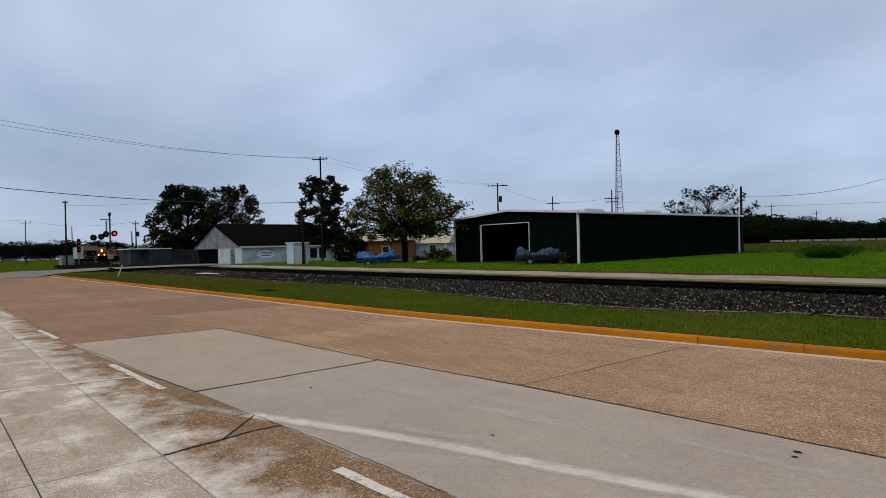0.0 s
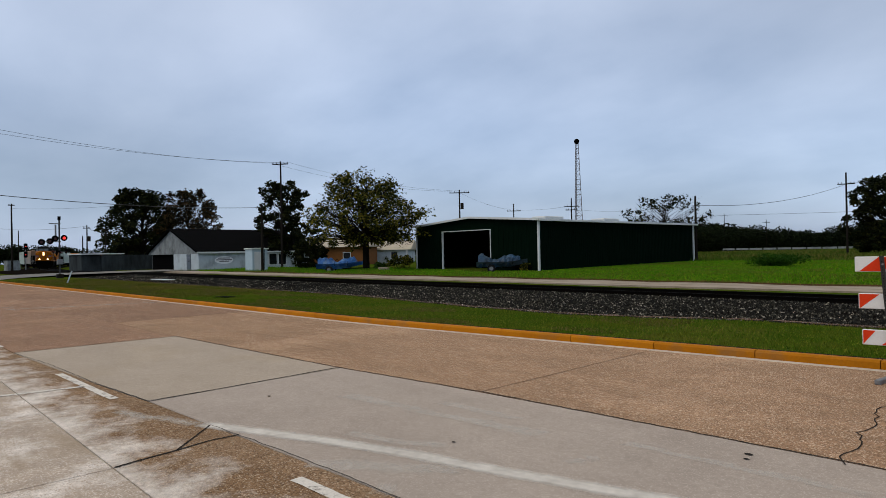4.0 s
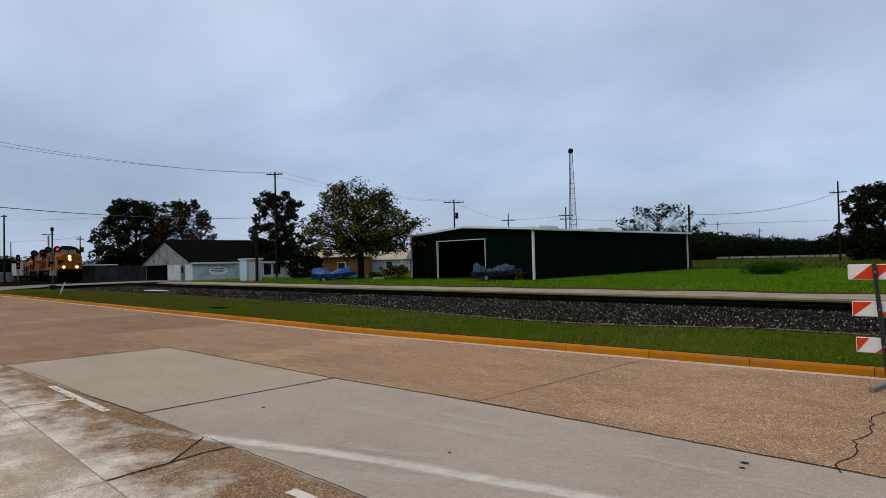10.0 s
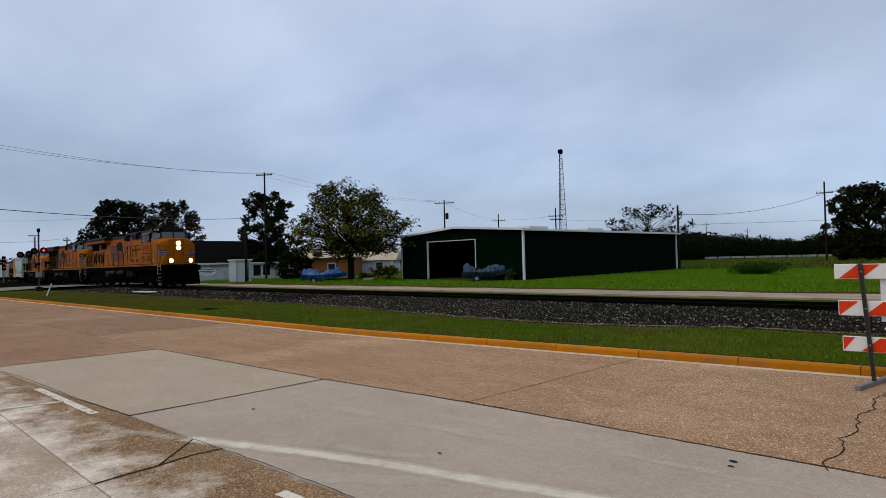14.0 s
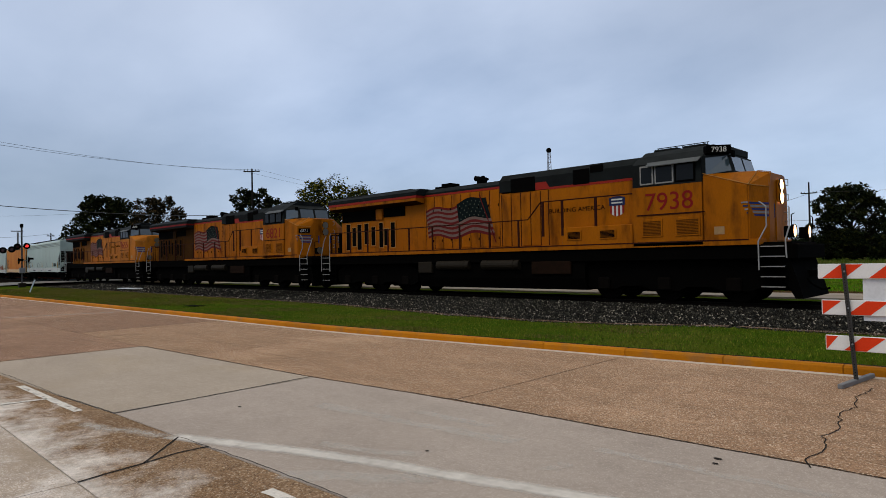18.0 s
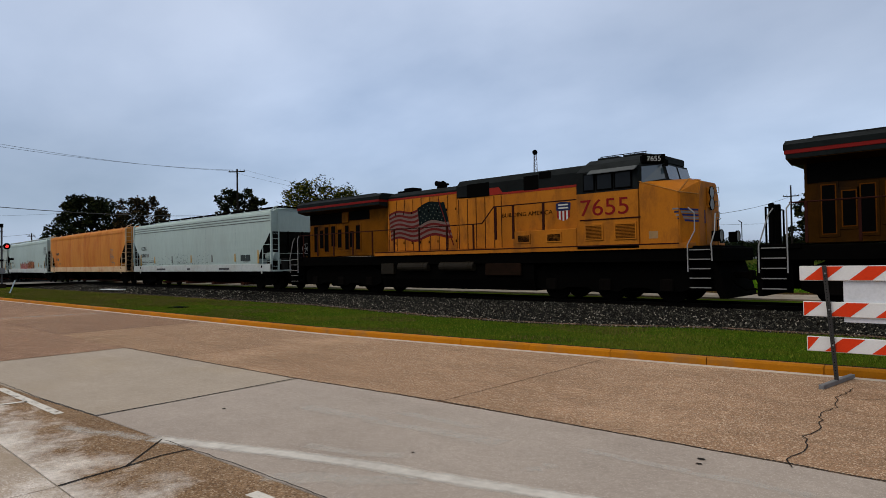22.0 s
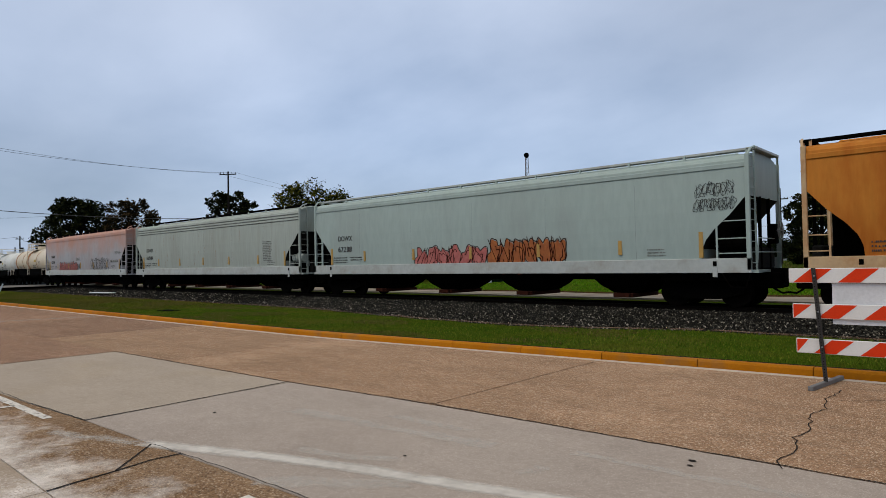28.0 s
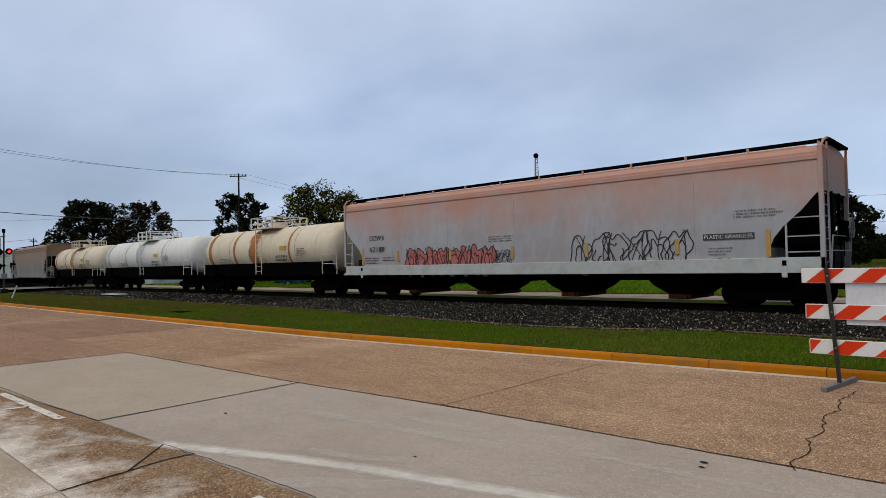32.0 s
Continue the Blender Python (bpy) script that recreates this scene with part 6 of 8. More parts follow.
def make_house():
    """A low workshop: gable towards the railway, long side towards the street's end."""
    x0, x1, y0, y1, e, pk = -88.4, -71.9, 29.4, 44.5, 2.12, 5.0
    s = thing("workshop", pose(x1, y0, 0), "low white weathered workshop with a dark shingle roof", "house")
    w, l = x1 - x0, y1 - y0
    part("wall", box(B(), -0.15, 0, 0, l, -0.3, e), CLEAN_WHITE, s)
    part("wall", box(B(), -w, -w + 0.15, 0.5, l, -0.3, e), WEATHERED, s)
    part("wall", box(B(), -w + 0.15, -0.15, l - 0.15, l, -0.3, e), WEATHERED, s)
    part("front_panel", box(B(), -7.6, -0.15, 0, 0.15, -0.3, e - 0.15), CLEAN_WHITE, s)
    # recess wall takes the near-black roof colour in place of shade
    part("shaded_recess_front", box(B(), -w + 0.1, -7.6, 0.5, 0.65, -0.3, e), SHINGLE, s)
    bm = B()
    extrude(bm, [(-w, e - 0.15), (0, e - 0.15), (0, e), (-w / 2, pk), (-w, e)], 0.0, 0.15, "y")
    part("gable", bm, WEATHERED, s)
    for i in range(9):
        z = e + 0.28 * i
        half = (w / 2) * (1 - (z - e) / (pk - e)) - 0.25
        part("gable_board", box(B(), -w / 2 - half, -w / 2 + half, -0.018, 0.0, z, z + 0.25), WEATHERED, s)
    for xa, xb, za, zb in ((-w / 2, 0.35, pk, e - 0.1), (-w - 0.35, -w / 2, e - 0.1, pk)):
        bm = B()
        v = [bm.verts.new(p) for p in ((xa, -0.35, za + 0.02), (xb, -0.35, zb + 0.02), (xb, l + 0.3, zb + 0.02), (xa, l + 0.3, za + 0.02), (xa, -0.35, za + 0.16), (xb, -0.35, zb + 0.16), (xb, l + 0.3, zb + 0.16), (xa, l + 0.3, za + 0.16))]
        for f in ((0, 3, 2, 1), (4, 5, 6, 7), (0, 1, 5, 4), (1, 2, 6, 5), (2, 3, 7, 6), (3, 0, 4, 7)):
            bm.faces.new([v[i] for i in f])
        part("roof", bm, SHINGLE, s)
    part("fascia", box(B(), 0.36, 0.40, -0.35, l + 0.3, e - 0.12, e + 0.06), TRIM, s)
    d = part("door", box(B(), -3.4, -2.2, -0.05, 0.0, -0.1, 1.95), DOOR_BLUE, s)
    part("door_pane", box(B(), -3.1, -2.5, -0.056, -0.051, 1.0, 1.75), DARK_GLASS, d)
    for y, z0, z1, mat in ((8.9, 0.5, 1.8, DARK_GLASS), (10.2, 0.5, 1.8, DARK_GLASS)):
        win = part("window", box(B(), 0.0, 0.05, y - 0.1, y + 1.1, z0 - 0.1, z1 + 0.1), TRIM, s)
        part("pane", box(B(), 0.051, 0.056, y, y + 1.0, z0, z1), mat, win)
    part("side_door", box(B(), 0.0, 0.05, 13.0, 13.9, -0.1, 1.9), DOOR_BLUE, s)
    bm = B()
    n = 24
    c = (0.03, 3.05, 1.18)
    for dx in (0.0,):
        bm.faces.new([bm.verts.new((0.03, c[1] + 1.15 * math.cos(k * math.tau / n), c[2] + 0.46 * math.sin(k * math.tau / n))) for k in range(n)])
    sg = part("sign_board", bm, RETRO_SIGN, s, "oval white sign with faded writing")
    for k, (u, v) in enumerate(((0.75, 0.18), (0.95, -0.02), (0.6, -0.2))):
        part("writing_bar", box(B(), 0.032, 0.036, c[1] - u, c[1] + u, c[2] + v, c[2] + v + 0.1), BARS, sg)
    return s


make_house()


def hut(name, x, y, w, d, h, turn, mat, label, category, roof_mat=None, door=True):
    s = thing(name, pose(x, y, dip(x), 0, 0, turn), label, category)
    part("wall", box(B(), -w / 2, w / 2, -d / 2, d / 2, -0.15, h, 0.02), mat, s)
    part("roof", box(B(), -w / 2 - 0.12, w / 2 + 0.12, -d / 2 - 0.12, d / 2 + 0.12, h, h + 0.12, 0.03), roof_mat or mat, s)
    if door:
        part("door", box(B(), w / 2, w / 2 + 0.04, -d / 2 + 0.2, d / 2 - 0.6, 0.0, h - 0.25, 0.01), roof_mat or mat, s)
        part("panel_joint", box(B(), w / 2 + 0.002, w / 2 + 0.012, d / 2 - 0.35, d / 2 - 0.3, 0.0, h), BLACK, s)
    return s


LIP_SOIL = surface("brown_soil_lip", (0.075, 0.042, 0.018), (0.03, 0.02, 0.01), rough=0.95, scale=1.5, fine=20, bump=0.5, amount=0.9, gloss=0.02)
PALE_BLUE = surface("pale_blue_white_metal", (0.38, 0.49, 0.56), (0.31, 0.40, 0.46), rough=0.5, scale=2, fine=20, bump=0.03)
hut("storage_box", -57.6, 29.3, 1.5, 1.6, 2.25, 0, PALE_BLUE, "pale blue metal storage box beside the workshop", "storage box", TRIM)
LIP = thing("lane_edge_soil", pose(0, 0, 0), "low dark soil lip along the lane's grass edge", "soil", kind="structure")
for k in range(6):
    a = 8 - 10 * k
    verts, faces = [], []
    for i in range(21):
        x = a - 0.5 * i
        y = track_y(x) + 6.22 + 0.25 * math.sin(x)
        w = 0.28 + 0.16 * noise.noise(Vector((x * 0.8, 2, 0)))
        verts += [(x, y, 0.134 + dip(x)), (x, y + 0.06, 0.19 + dip(x)), (x, y + w, 0.175 + dip(x)), (x, y + w + 0.1, 0.04 + dip(x))]
        if i:
            faces += [(4 * i - 4 + c, 4 * i - 3 + c, 4 * i + 1 + c, 4 * i + c) for c in range(3)]
    from_lists("soil_lip", verts, faces, LIP_SOIL, LIP)
hut("signal_hut", -158.0, 25.1, 2.6, 2.2, 1.9, 5, WEATHERED, "small weathered white railway signal hut by the line", "hut")
CORRUGATED = surface("grey_corrugated_sheet", (0.050, 0.060, 0.064), (0.018, 0.020, 0.021), rough=0.8, scale=0.9, fine=12, bump=0.05, amount=0.95, stain=(0.010, 0.010, 0.010), stain_scale=0.8, stain_amount=0.8, stretch=(1, 1, 0.3), gloss=0.03)


def make_yard():
    """The long grey sheet-metal store left of the workshop."""
    s = thing("sheet_metal_store", pose(-96.5, 23.6, dip(-96)), "long grey corrugated-metal store with a flat pale roof", "store")
    part("wall", box(B(), -6, 0.0, 2.2, 9.6, -0.3, 2.25), CORRUGATED, s)
    for i in range(24):
        part("sheet", box(B(), 0.0, 0.05, 2.3 + i * 0.3, 2.3 + i * 0.3 + 0.16, -0.2, 2.2), CORRUGATED, s)
    part("end_wall", box(B(), -7, -0.4, -0.2, 2.2, -0.3, 2.35), CORRUGATED, s)
    part("roof", box(B(), -7.3, 0.1, -0.4, 5.2, 2.36, 2.5, 0.02), TRIM, s)
    return s


make_yard()
BRICK_TAN = surface("tan_brick_wall", (0.20, 0.085, 0.028), (0.14, 0.06, 0.02), rough=0.85, scale=2, fine=25, bump=0.1, gloss=0.1)
TAN_ROOF = surface("tan_metal_roof", (0.40, 0.34, 0.25), (0.34, 0.29, 0.21), rough=0.6, scale=1, fine=20, bump=0.05)


def bungalow(x, y, w, d, h, turn, wall, roof, label, windows):
    s = thing("house", pose(x, y, 0, 0, 0, turn), label, "house")
    part("wall", box(B(), -w / 2, w / 2, -d / 2, d / 2, -0.8, h), wall, s)
    bm = B()
    a, b = -w / 2 - 0.5, w / 2 + 0.5
    v = [bm.verts.new(p) for p in ((a, -d / 2 - 0.5, h - 0.05), (b, -d / 2 - 0.5, h - 0.05), (b, d / 2 + 0.5, h - 0.05), (a, d / 2 + 0.5, h - 0.05), (a, 0, h + 1.5), (b, 0, h + 1.5))]
    for f in ((0, 1, 5, 4), (2, 3, 4, 5), (0, 4, 3), (1, 2, 5), (3, 2, 1, 0)):
        bm.faces.new([v[i] for i in f])
    part("roof", bm, roof, s)
    for u in windows:
        win = part("window", box(B(), u - 0.6, u + 0.6, -d / 2 - 0.05, -d / 2, 0.7, 1.9), TRIM, s)
        part("pane", box(B(), u - 0.5, u + 0.5, -d / 2 - 0.056, -d / 2 - 0.051, 0.8, 1.8), DARK_GLASS, win)
    part("porch_post", box(B(), w / 2 - 0.2, w / 2 - 0.05, -d / 2 - 0.5, -d / 2 - 0.35, -0.5, h - 0.1), TRIM, s)
    return s


bungalow(-80.0, 55.0, 9.0, 7.0, 2.7, 40, BRICK_TAN, TAN_ROOF, "tan brick house with a pale metal roof", (-2.5, 1.5))
bungalow(-80.5, 64.0, 8.0, 7.0, 2.2, 40, CLEAN_WHITE, TAN_ROOF, "small white house behind the trees", (-2.0, 1.8))

# ---------------------------------------------------------------- trees
BARK = surface("dark_bark", (0.010, 0.008, 0.006), (0.018, 0.014, 0.010), rough=0.95, scale=3, fine=15, bump=0.5, gloss=0.03)


def leaf_material(name, a, b, c):
    m = bpy.data.materials.new(name)
    m.use_nodes = True
    nt = m.node_tree
    N, L = nt.nodes.new, nt.links.new
    bs = nt.nodes["Principled BSDF"]
    geo = N("ShaderNodeNewGeometry")
    ramp = N("ShaderNodeValToRGB")
    e = ramp.color_ramp.elements
    e[0].position, e[0].color = 0.0, (*a, 1)
    e[1].position, e[1].color = 1.0, (*c, 1)
    k = e.new(0.6)
    k.color = (*b, 1)
    L(geo.outputs["Random Per Island"], ramp.inputs[0])
    L(ramp.outputs[0], bs.inputs["Base Color"])
    bs.inputs["Roughness"].default_value = 0.75
    bs.inputs["Specular IOR Level"].default_value = 0.04
    return m


LEAF_DARK = leaf_material("dark_leaves", (0.0025, 0.005, 0.0015), (0.006, 0.010, 0.002), (0.028, 0.027, 0.006))
LEAF_RUSSET = leaf_material("russet_leaves", (0.005, 0.005, 0.002), (0.014, 0.011, 0.004), (0.065, 0.036, 0.012))
LEAF_GREEN = leaf_material("olive_leaves", (0.006, 0.010, 0.0015), (0.032, 0.037, 0.003), (0.17, 0.14, 0.015))
LEAF_FAR = leaf_material("distant_leaves", (0.003, 0.006, 0.002), (0.006, 0.011, 0.0035), (0.016, 0.022, 0.007))


def leaves(verts, faces, centre, radius, n, size, rnd, flat=0.8):
    for _ in range(n):
        while True:
            d = Vector((rnd.uniform(-1, 1), rnd.uniform(-1, 1), rnd.uniform(-1, 1)))
            if 0.02 < d.length < 1:
                break
        d = d * (0.55 + 0.45 * d.length)
        p = centre + Vector((d.x * radius, d.y * radius, d.z * radius * flat))
        u = Vector((rnd.uniform(-1, 1), rnd.uniform(-1, 1), rnd.uniform(-0.7, 0.7))).normalized()
        w = u.cross(Vector((rnd.uniform(-1, 1), rnd.uniform(-1, 1), rnd.uniform(-1, 1)))).normalized()
        s = size * rnd.uniform(0.6, 1.3)
        k = len(verts)
        verts += [tuple(p - u * s), tuple(p + w * s * 0.5), tuple(p + u * s), tuple(p - w * s * 0.5)]
        faces.append((k, k + 1, k + 2, k + 3))


def tree(x, y, z, height, spread, leaf, label, seed, trunk=0.28, clear=0.28, clusters=70, per=55, size=0.2, shape="round", sparse=0.0, lean=0.0, clump=(0.12, 0.21), fall=0.0):
    """A tapered trunk, forking limbs, and a crown of small leaves gathered in clusters along them."""
    rnd = random.Random(seed)
    t = thing("tree", pose(x, y, z), label, "tree")
    limbs, tips = B(), []
    c0 = height * clear
    top = Vector((lean, 0, height * 0.82))
    tube(limbs, (0, 0, -0.3), (lean * 0.3, 0, c0), trunk, trunk * 0.75, sides=9)
    tube(limbs, (lean * 0.3, 0, c0), top, trunk * 0.75, trunk * 0.12, sides=7)
    for i in range(clusters):
        u = (i + 0.5) / clusters
        zz = c0 * 0.8 + (height * 0.97 - c0 * 0.8) * u
        v = (zz - c0 * 0.8) / (height * 0.97 - c0 * 0.8)
        if shape == "round":
            r = spread * max(0.12, math.sqrt(max(0.0, 1 - ((v - 0.42) / 0.62) ** 2)))
        elif shape == "cone":
            r = spread * (0.35 + 0.65 * (1 - v)) * (0.5 + 0.5 * min(1, v * 6))
        else:
            r = spread * (0.55 + 0.45 * math.sin(v * 3.0))
        a = i * 2.399 + rnd.uniform(-0.5, 0.5)
        q = r * math.sqrt(rnd.uniform(0.15, 1.0)) * rnd.uniform(0.85, 1.12)
        tip = Vector((q * math.cos(a) + lean * v, q * math.sin(a), zz + rnd.uniform(-0.4, 0.4)))
        tip.z -= fall * max(0.0, 0.6 * tip.x + 0.8 * tip.y) * v
        tips.append(tip)
        base = Vector((lean * 0.5, 0, max(c0 * 0.85, zz - q * rnd.uniform(0.5, 0.9))))
        mid = base.lerp(tip, 0.5) + Vector((rnd.uniform(-0.3, 0.3), rnd.uniform(-0.3, 0.3), rnd.uniform(0, 0.4)))
        w = trunk * 0.32 * (1 - 0.6 * v)
        tube(limbs, base, mid, w, w * 0.6, sides=5, caps=False)
        tube(limbs, mid, tip, w * 0.6, 0.012, sides=4, caps=False)
        for _ in range(3):
            tube(limbs, mid.lerp(tip, rnd.uniform(0.3, 0.9)), tip + Vector((rnd.uniform(-1, 1), rnd.uniform(-1, 1), rnd.uniform(-0.3, 0.8))) * spread * 0.16, w * 0.25, 0.008, sides=3, caps=False)
    part("trunk", limbs, BARK, t)
    verts, faces = [], []
    for tip in tips:
        if rnd.random() < sparse:
            continue
        leaves(verts, faces, tip, spread * rnd.uniform(*clump), per, size, rnd)
    from_lists("crown", verts, faces, leaf, t)
    return t


tree(-103.0, 33.4, -0.2, 12.4, 5.5, LEAF_DARK, "broad dark tree behind the workshop", 1, trunk=0.45, clear=0.12, clusters=150, per=85, size=0.30, sparse=0.12, clump=(0.13, 0.24))
tree(-97.5, 38.4, -0.2, 12.0, 5.0, LEAF_RUSSET, "thin-leaved russet tree with bare twigs", 12, trunk=0.35, clear=0.15, clusters=150, per=62, size=0.25, sparse=0.2, clump=(0.12, 0.24))
tree(-73.6, 41.2, 0.0, 11.3, 3.5, LEAF_DARK, "tall dark evergreen tree by the utility pole", 2, trunk=0.3, clear=0.1, clusters=130, per=70, size=0.24, shape="column", sparse=0.16, clump=(0.13, 0.25))
tree(-47.1, 34.9, 0.05, 8.9, 5.5, LEAF_GREEN, "spreading olive-green tree with a leaning trunk", 3, trunk=0.34, clear=0.36, clusters=240, per=60, size=0.15, sparse=0.24, clump=(0.09, 0.19), fall=0.30)
tree(-64.0, 39.4, 0.0, 5.6, 2.0, LEAF_DARK, "thin young tree between the larger trees", 4, trunk=0.1, clear=0.2, clusters=34, per=40, size=0.2, sparse=0.15)
tree(-59.0, 36.2, 0.0, 3.2, 2.2, LEAF_DARK, "low dark bushy tree beside the workshop", 14, trunk=0.12, clear=0.1, clusters=46, per=75, size=0.2)
tree(-50.6, 97.7, 0.3, 9.9, 7.4, LEAF_DARK, "open-crowned tree with bare twigs behind the shed", 5, trunk=0.3, clear=0.3, clusters=130, per=26, size=0.24, sparse=0.45, clump=(0.06, 0.16), lean=1.2)
tree(-19.8, 103.0, 0.5, 10.2, 5.2, LEAF_DARK, "dense dark tree at the edge of the field", 6, trunk=0.4, clear=0.03, clusters=170, per=80, size=0.28, sparse=0.12, clump=(0.11, 0.22))
tree(-124.0, 39.0, -0.4, 5.6, 2.2, LEAF_DARK, "thin ragged tree beyond the metal store", 8, trunk=0.1, clear=0.3, clusters=20, per=28, size=0.24, sparse=0.3)
tree(-118.0, 36.5, -0.4, 4.2, 3.6, LEAF_DARK, "dark scrubby tree beyond the metal store", 9, trunk=0.2, clear=0.1, clusters=60, per=70, size=0.3)


def bush(x, y, z, r, h, leaf, label, seed, n=900, size=0.12):
    rnd = random.Random(seed)
    t = thing("bush", pose(x, y, z), label, "bush")
    bm = B()
    for i in range(9):
        a = i * 0.7
        tube(bm, (0, 0, -0.1), (r * 0.6 * math.cos(a), r * 0.6 * math.sin(a), h * 0.8), 0.025, 0.008, sides=4)
    tagged(part("stems", bm, BARK, t), kind="stuff")
    verts, faces = [], []
    for i in range(10):
        a = rnd.uniform(0, math.tau)
        q = r * rnd.uniform(0, 0.75)
        leaves(verts, faces, Vector((q * math.cos(a), q * math.sin(a), h * rnd.uniform(0.25, 0.75))), r * 0.45, n // 10, size, rnd, min(0.8, h / r))
    from_lists("foliage", verts, faces, leaf, t)


LEAF_BRIGHT = leaf_material("fresh_leaves", (0.02, 0.05, 0.008), (0.035, 0.075, 0.012), (0.06, 0.10, 0.02))
WEED_GREEN = leaf_material("field_weeds", (0.008, 0.030, 0.002), (0.016, 0.056, 0.003), (0.035, 0.085, 0.006))
bush(-43.3, 35.8, 0.0, 1.3, 1.7, LEAF_GREEN, "untidy green bush between tree and shed", 21)
bush(-44.9, 34.6, 0.0, 0.8, 0.9, LEAF_BRIGHT, "small bright green bush under the tree", 22)
bush(-16.3, 48.6, 0.15, 2.4, 0.85, WEED_GREEN, "wide low patch of tall dark weeds in the field", 23, 6000, 0.075)
bush(-30.2, 37.2, 0.0, 0.5, 0.8, LEAF_GREEN, "weeds growing at the shed corner", 24, 300, 0.08)


def far_woods(name, x0, y0, x1, y1, h, n, label, seed, size=0.42):
    """A distant belt of trees: trunkless crowns of small leaf clumps, one piece of stuff."""
    rnd = random.Random(seed)
    verts, faces = [], []
    for i in range(n):
        u = (i + rnd.uniform(0, 1)) / n
        hh = h * (0.66 + 0.5 * noise.noise(Vector((x0 + (x1 - x0) * u, seed, 0)) * 0.045) + rnd.uniform(-0.10, 0.16))
        c = Vector((x0 + (x1 - x0) * u, y0 + (y1 - y0) * u + rnd.uniform(-6, 6), hh * 0.5))
        leaves(verts, faces, c, hh * 0.62, 760, size, rnd, 0.95)
    ob = from_lists(name, verts, faces, LEAF_FAR)
    tagged(ob, label, "woods", kind="stuff")


far_woods("far_woods", -150, 215, 10, 275, 10.6, 130, "dark belt of distant trees behind the field", 31)
far_woods("far_woods", -150, 232, 10, 292, 10.0, 110, "second dark row of trees behind the field", 35, 0.8)
far_woods("far_woods", -330, 2, -320, 70, 8.0, 50, "low dark distant trees beyond the crossing", 32)
far_woods("far_woods", -330, 70, -170, 230, 7.5, 80, "low dark distant trees beyond the houses", 33)
far_woods("far_woods", -325, -60, -330, 2, 9.5, 26, "dark distant trees along the street's end", 34)

# ---------------------------------------------------------------- poles, wires, tower
POLE = surface("weathered_pole_timber", (0.014, 0.012, 0.010), (0.026, 0.021, 0.017), rough=0.95, scale=2, fine=20, bump=0.3, stretch=(6, 6, 0.6), gloss=0.03)
WIRE = surface("black_cable", (0.015, 0.016, 0.018), rough=0.6, scale=4, fine=20, bump=0)
PORCELAIN = surface("insulator", (0.05, 0.05, 0.05), rough=0.3, scale=4, fine=20, bump=0)


def utility_pole(x, y, h, arm=None, turn=0.0, transformer=False, r=0.15, label="weathered wooden utility pole with a cross-arm"):
    p = thing("utility_pole", pose(x, y, dip(x), 0, 0, turn), label, "utility pole", "utility poles")
    bm = B()
    tube(bm, (0, 0, -0.6), (0, 0, h), r, r * 0.62, sides=10)
    part("post", bm, POLE, p)
    for z, w in (arm or []):
        a = part("cross_arm", box(B(), -w, w, -0.16, -0.05, z, z + 0.12), POLE, p)
        for u in (-w + 0.1, -w * 0.5, w * 0.5, w - 0.1):
            bm = B()
            tube(bm, (u, -0.1, z + 0.12), (u, -0.1, z + 0.32), 0.045, 0.03, sides=7)
            part("insulator", bm, PORCELAIN, a)
    if transformer:
        bm = B()
        tube(bm, (0.38, -0.1, h - 2.9), (0.38, -0.1, h - 2.0), 0.24, sides=12)
        part("transformer", bm, RESERVOIR, p)
    return p


utility_pole(-69.4, 38.7, 13.15, [(12.75, 1.0)], 40)
utility_pole(-55.0, 28.6, 6.55, r=0.15, label="short dark wooden pole beside the storage box")
utility_pole(-67.0, 67.3, 11.0, [(10.5, 1.5)], 45, True)
utility_pole(-77.1, 92.0, 10.6, [(9.2, 1.3)], 40)
utility_pole(-62.8, 90.3, 10.5, [(9.0, 1.2), (8.4, 1.0)], 35)
utility_pole(-29.0, 63.7, 6.95, [(3.9, 0.7)], 25, label="dark wooden pole at the end of the shed")
utility_pole(-23.6, 97.2, 11.3, [(9.7, 1.0)], 15)
utility_pole(-218.6, 24.6, 13.0, [(12.0, 1.4)], 80)
utility_pole(-148.1, 23.6, 13.2, [(12.8, 0.55)], 70, r=0.2, label="tall slim mast beside the level crossing")
utility_pole(-177.6, 29.6, 9.2)
utility_pole(-126.1, 31.4, 8.0, [(7.4, 0.6)], 60, True)
utility_pole(-136.0, 33.1, 6.4)
utility_pole(-99.5, 27.2, 6.2, r=0.1, label="thin steel post beside the metal store")
for k, (px, py, ph) in enumerate(((-95.0, 232.0, 14), (-82.0, 236.0, 11), (-110.0, 238.0, 12))):
    utility_pole(px, py, ph, [(ph - 1, 1.2)], 20)


def wire(a, b, sag, r=0.018, label="sagging black overhead cable"):
    """A cable between two places."""
    a, b = Vector(a), Vector(b)
    bm = B()
    n = 22
    pts = []
    for i in range(n + 1):
        u = i / n
        p = a.lerp(b, u)
        p.z -= sag * 4 * u * (1 - u)
        pts.append(p)
    chain(bm, pts, r, 4)
    ob = part("overhead_cable", bm, WIRE)
    return tagged(ob, label, "cable", "overhead cables")


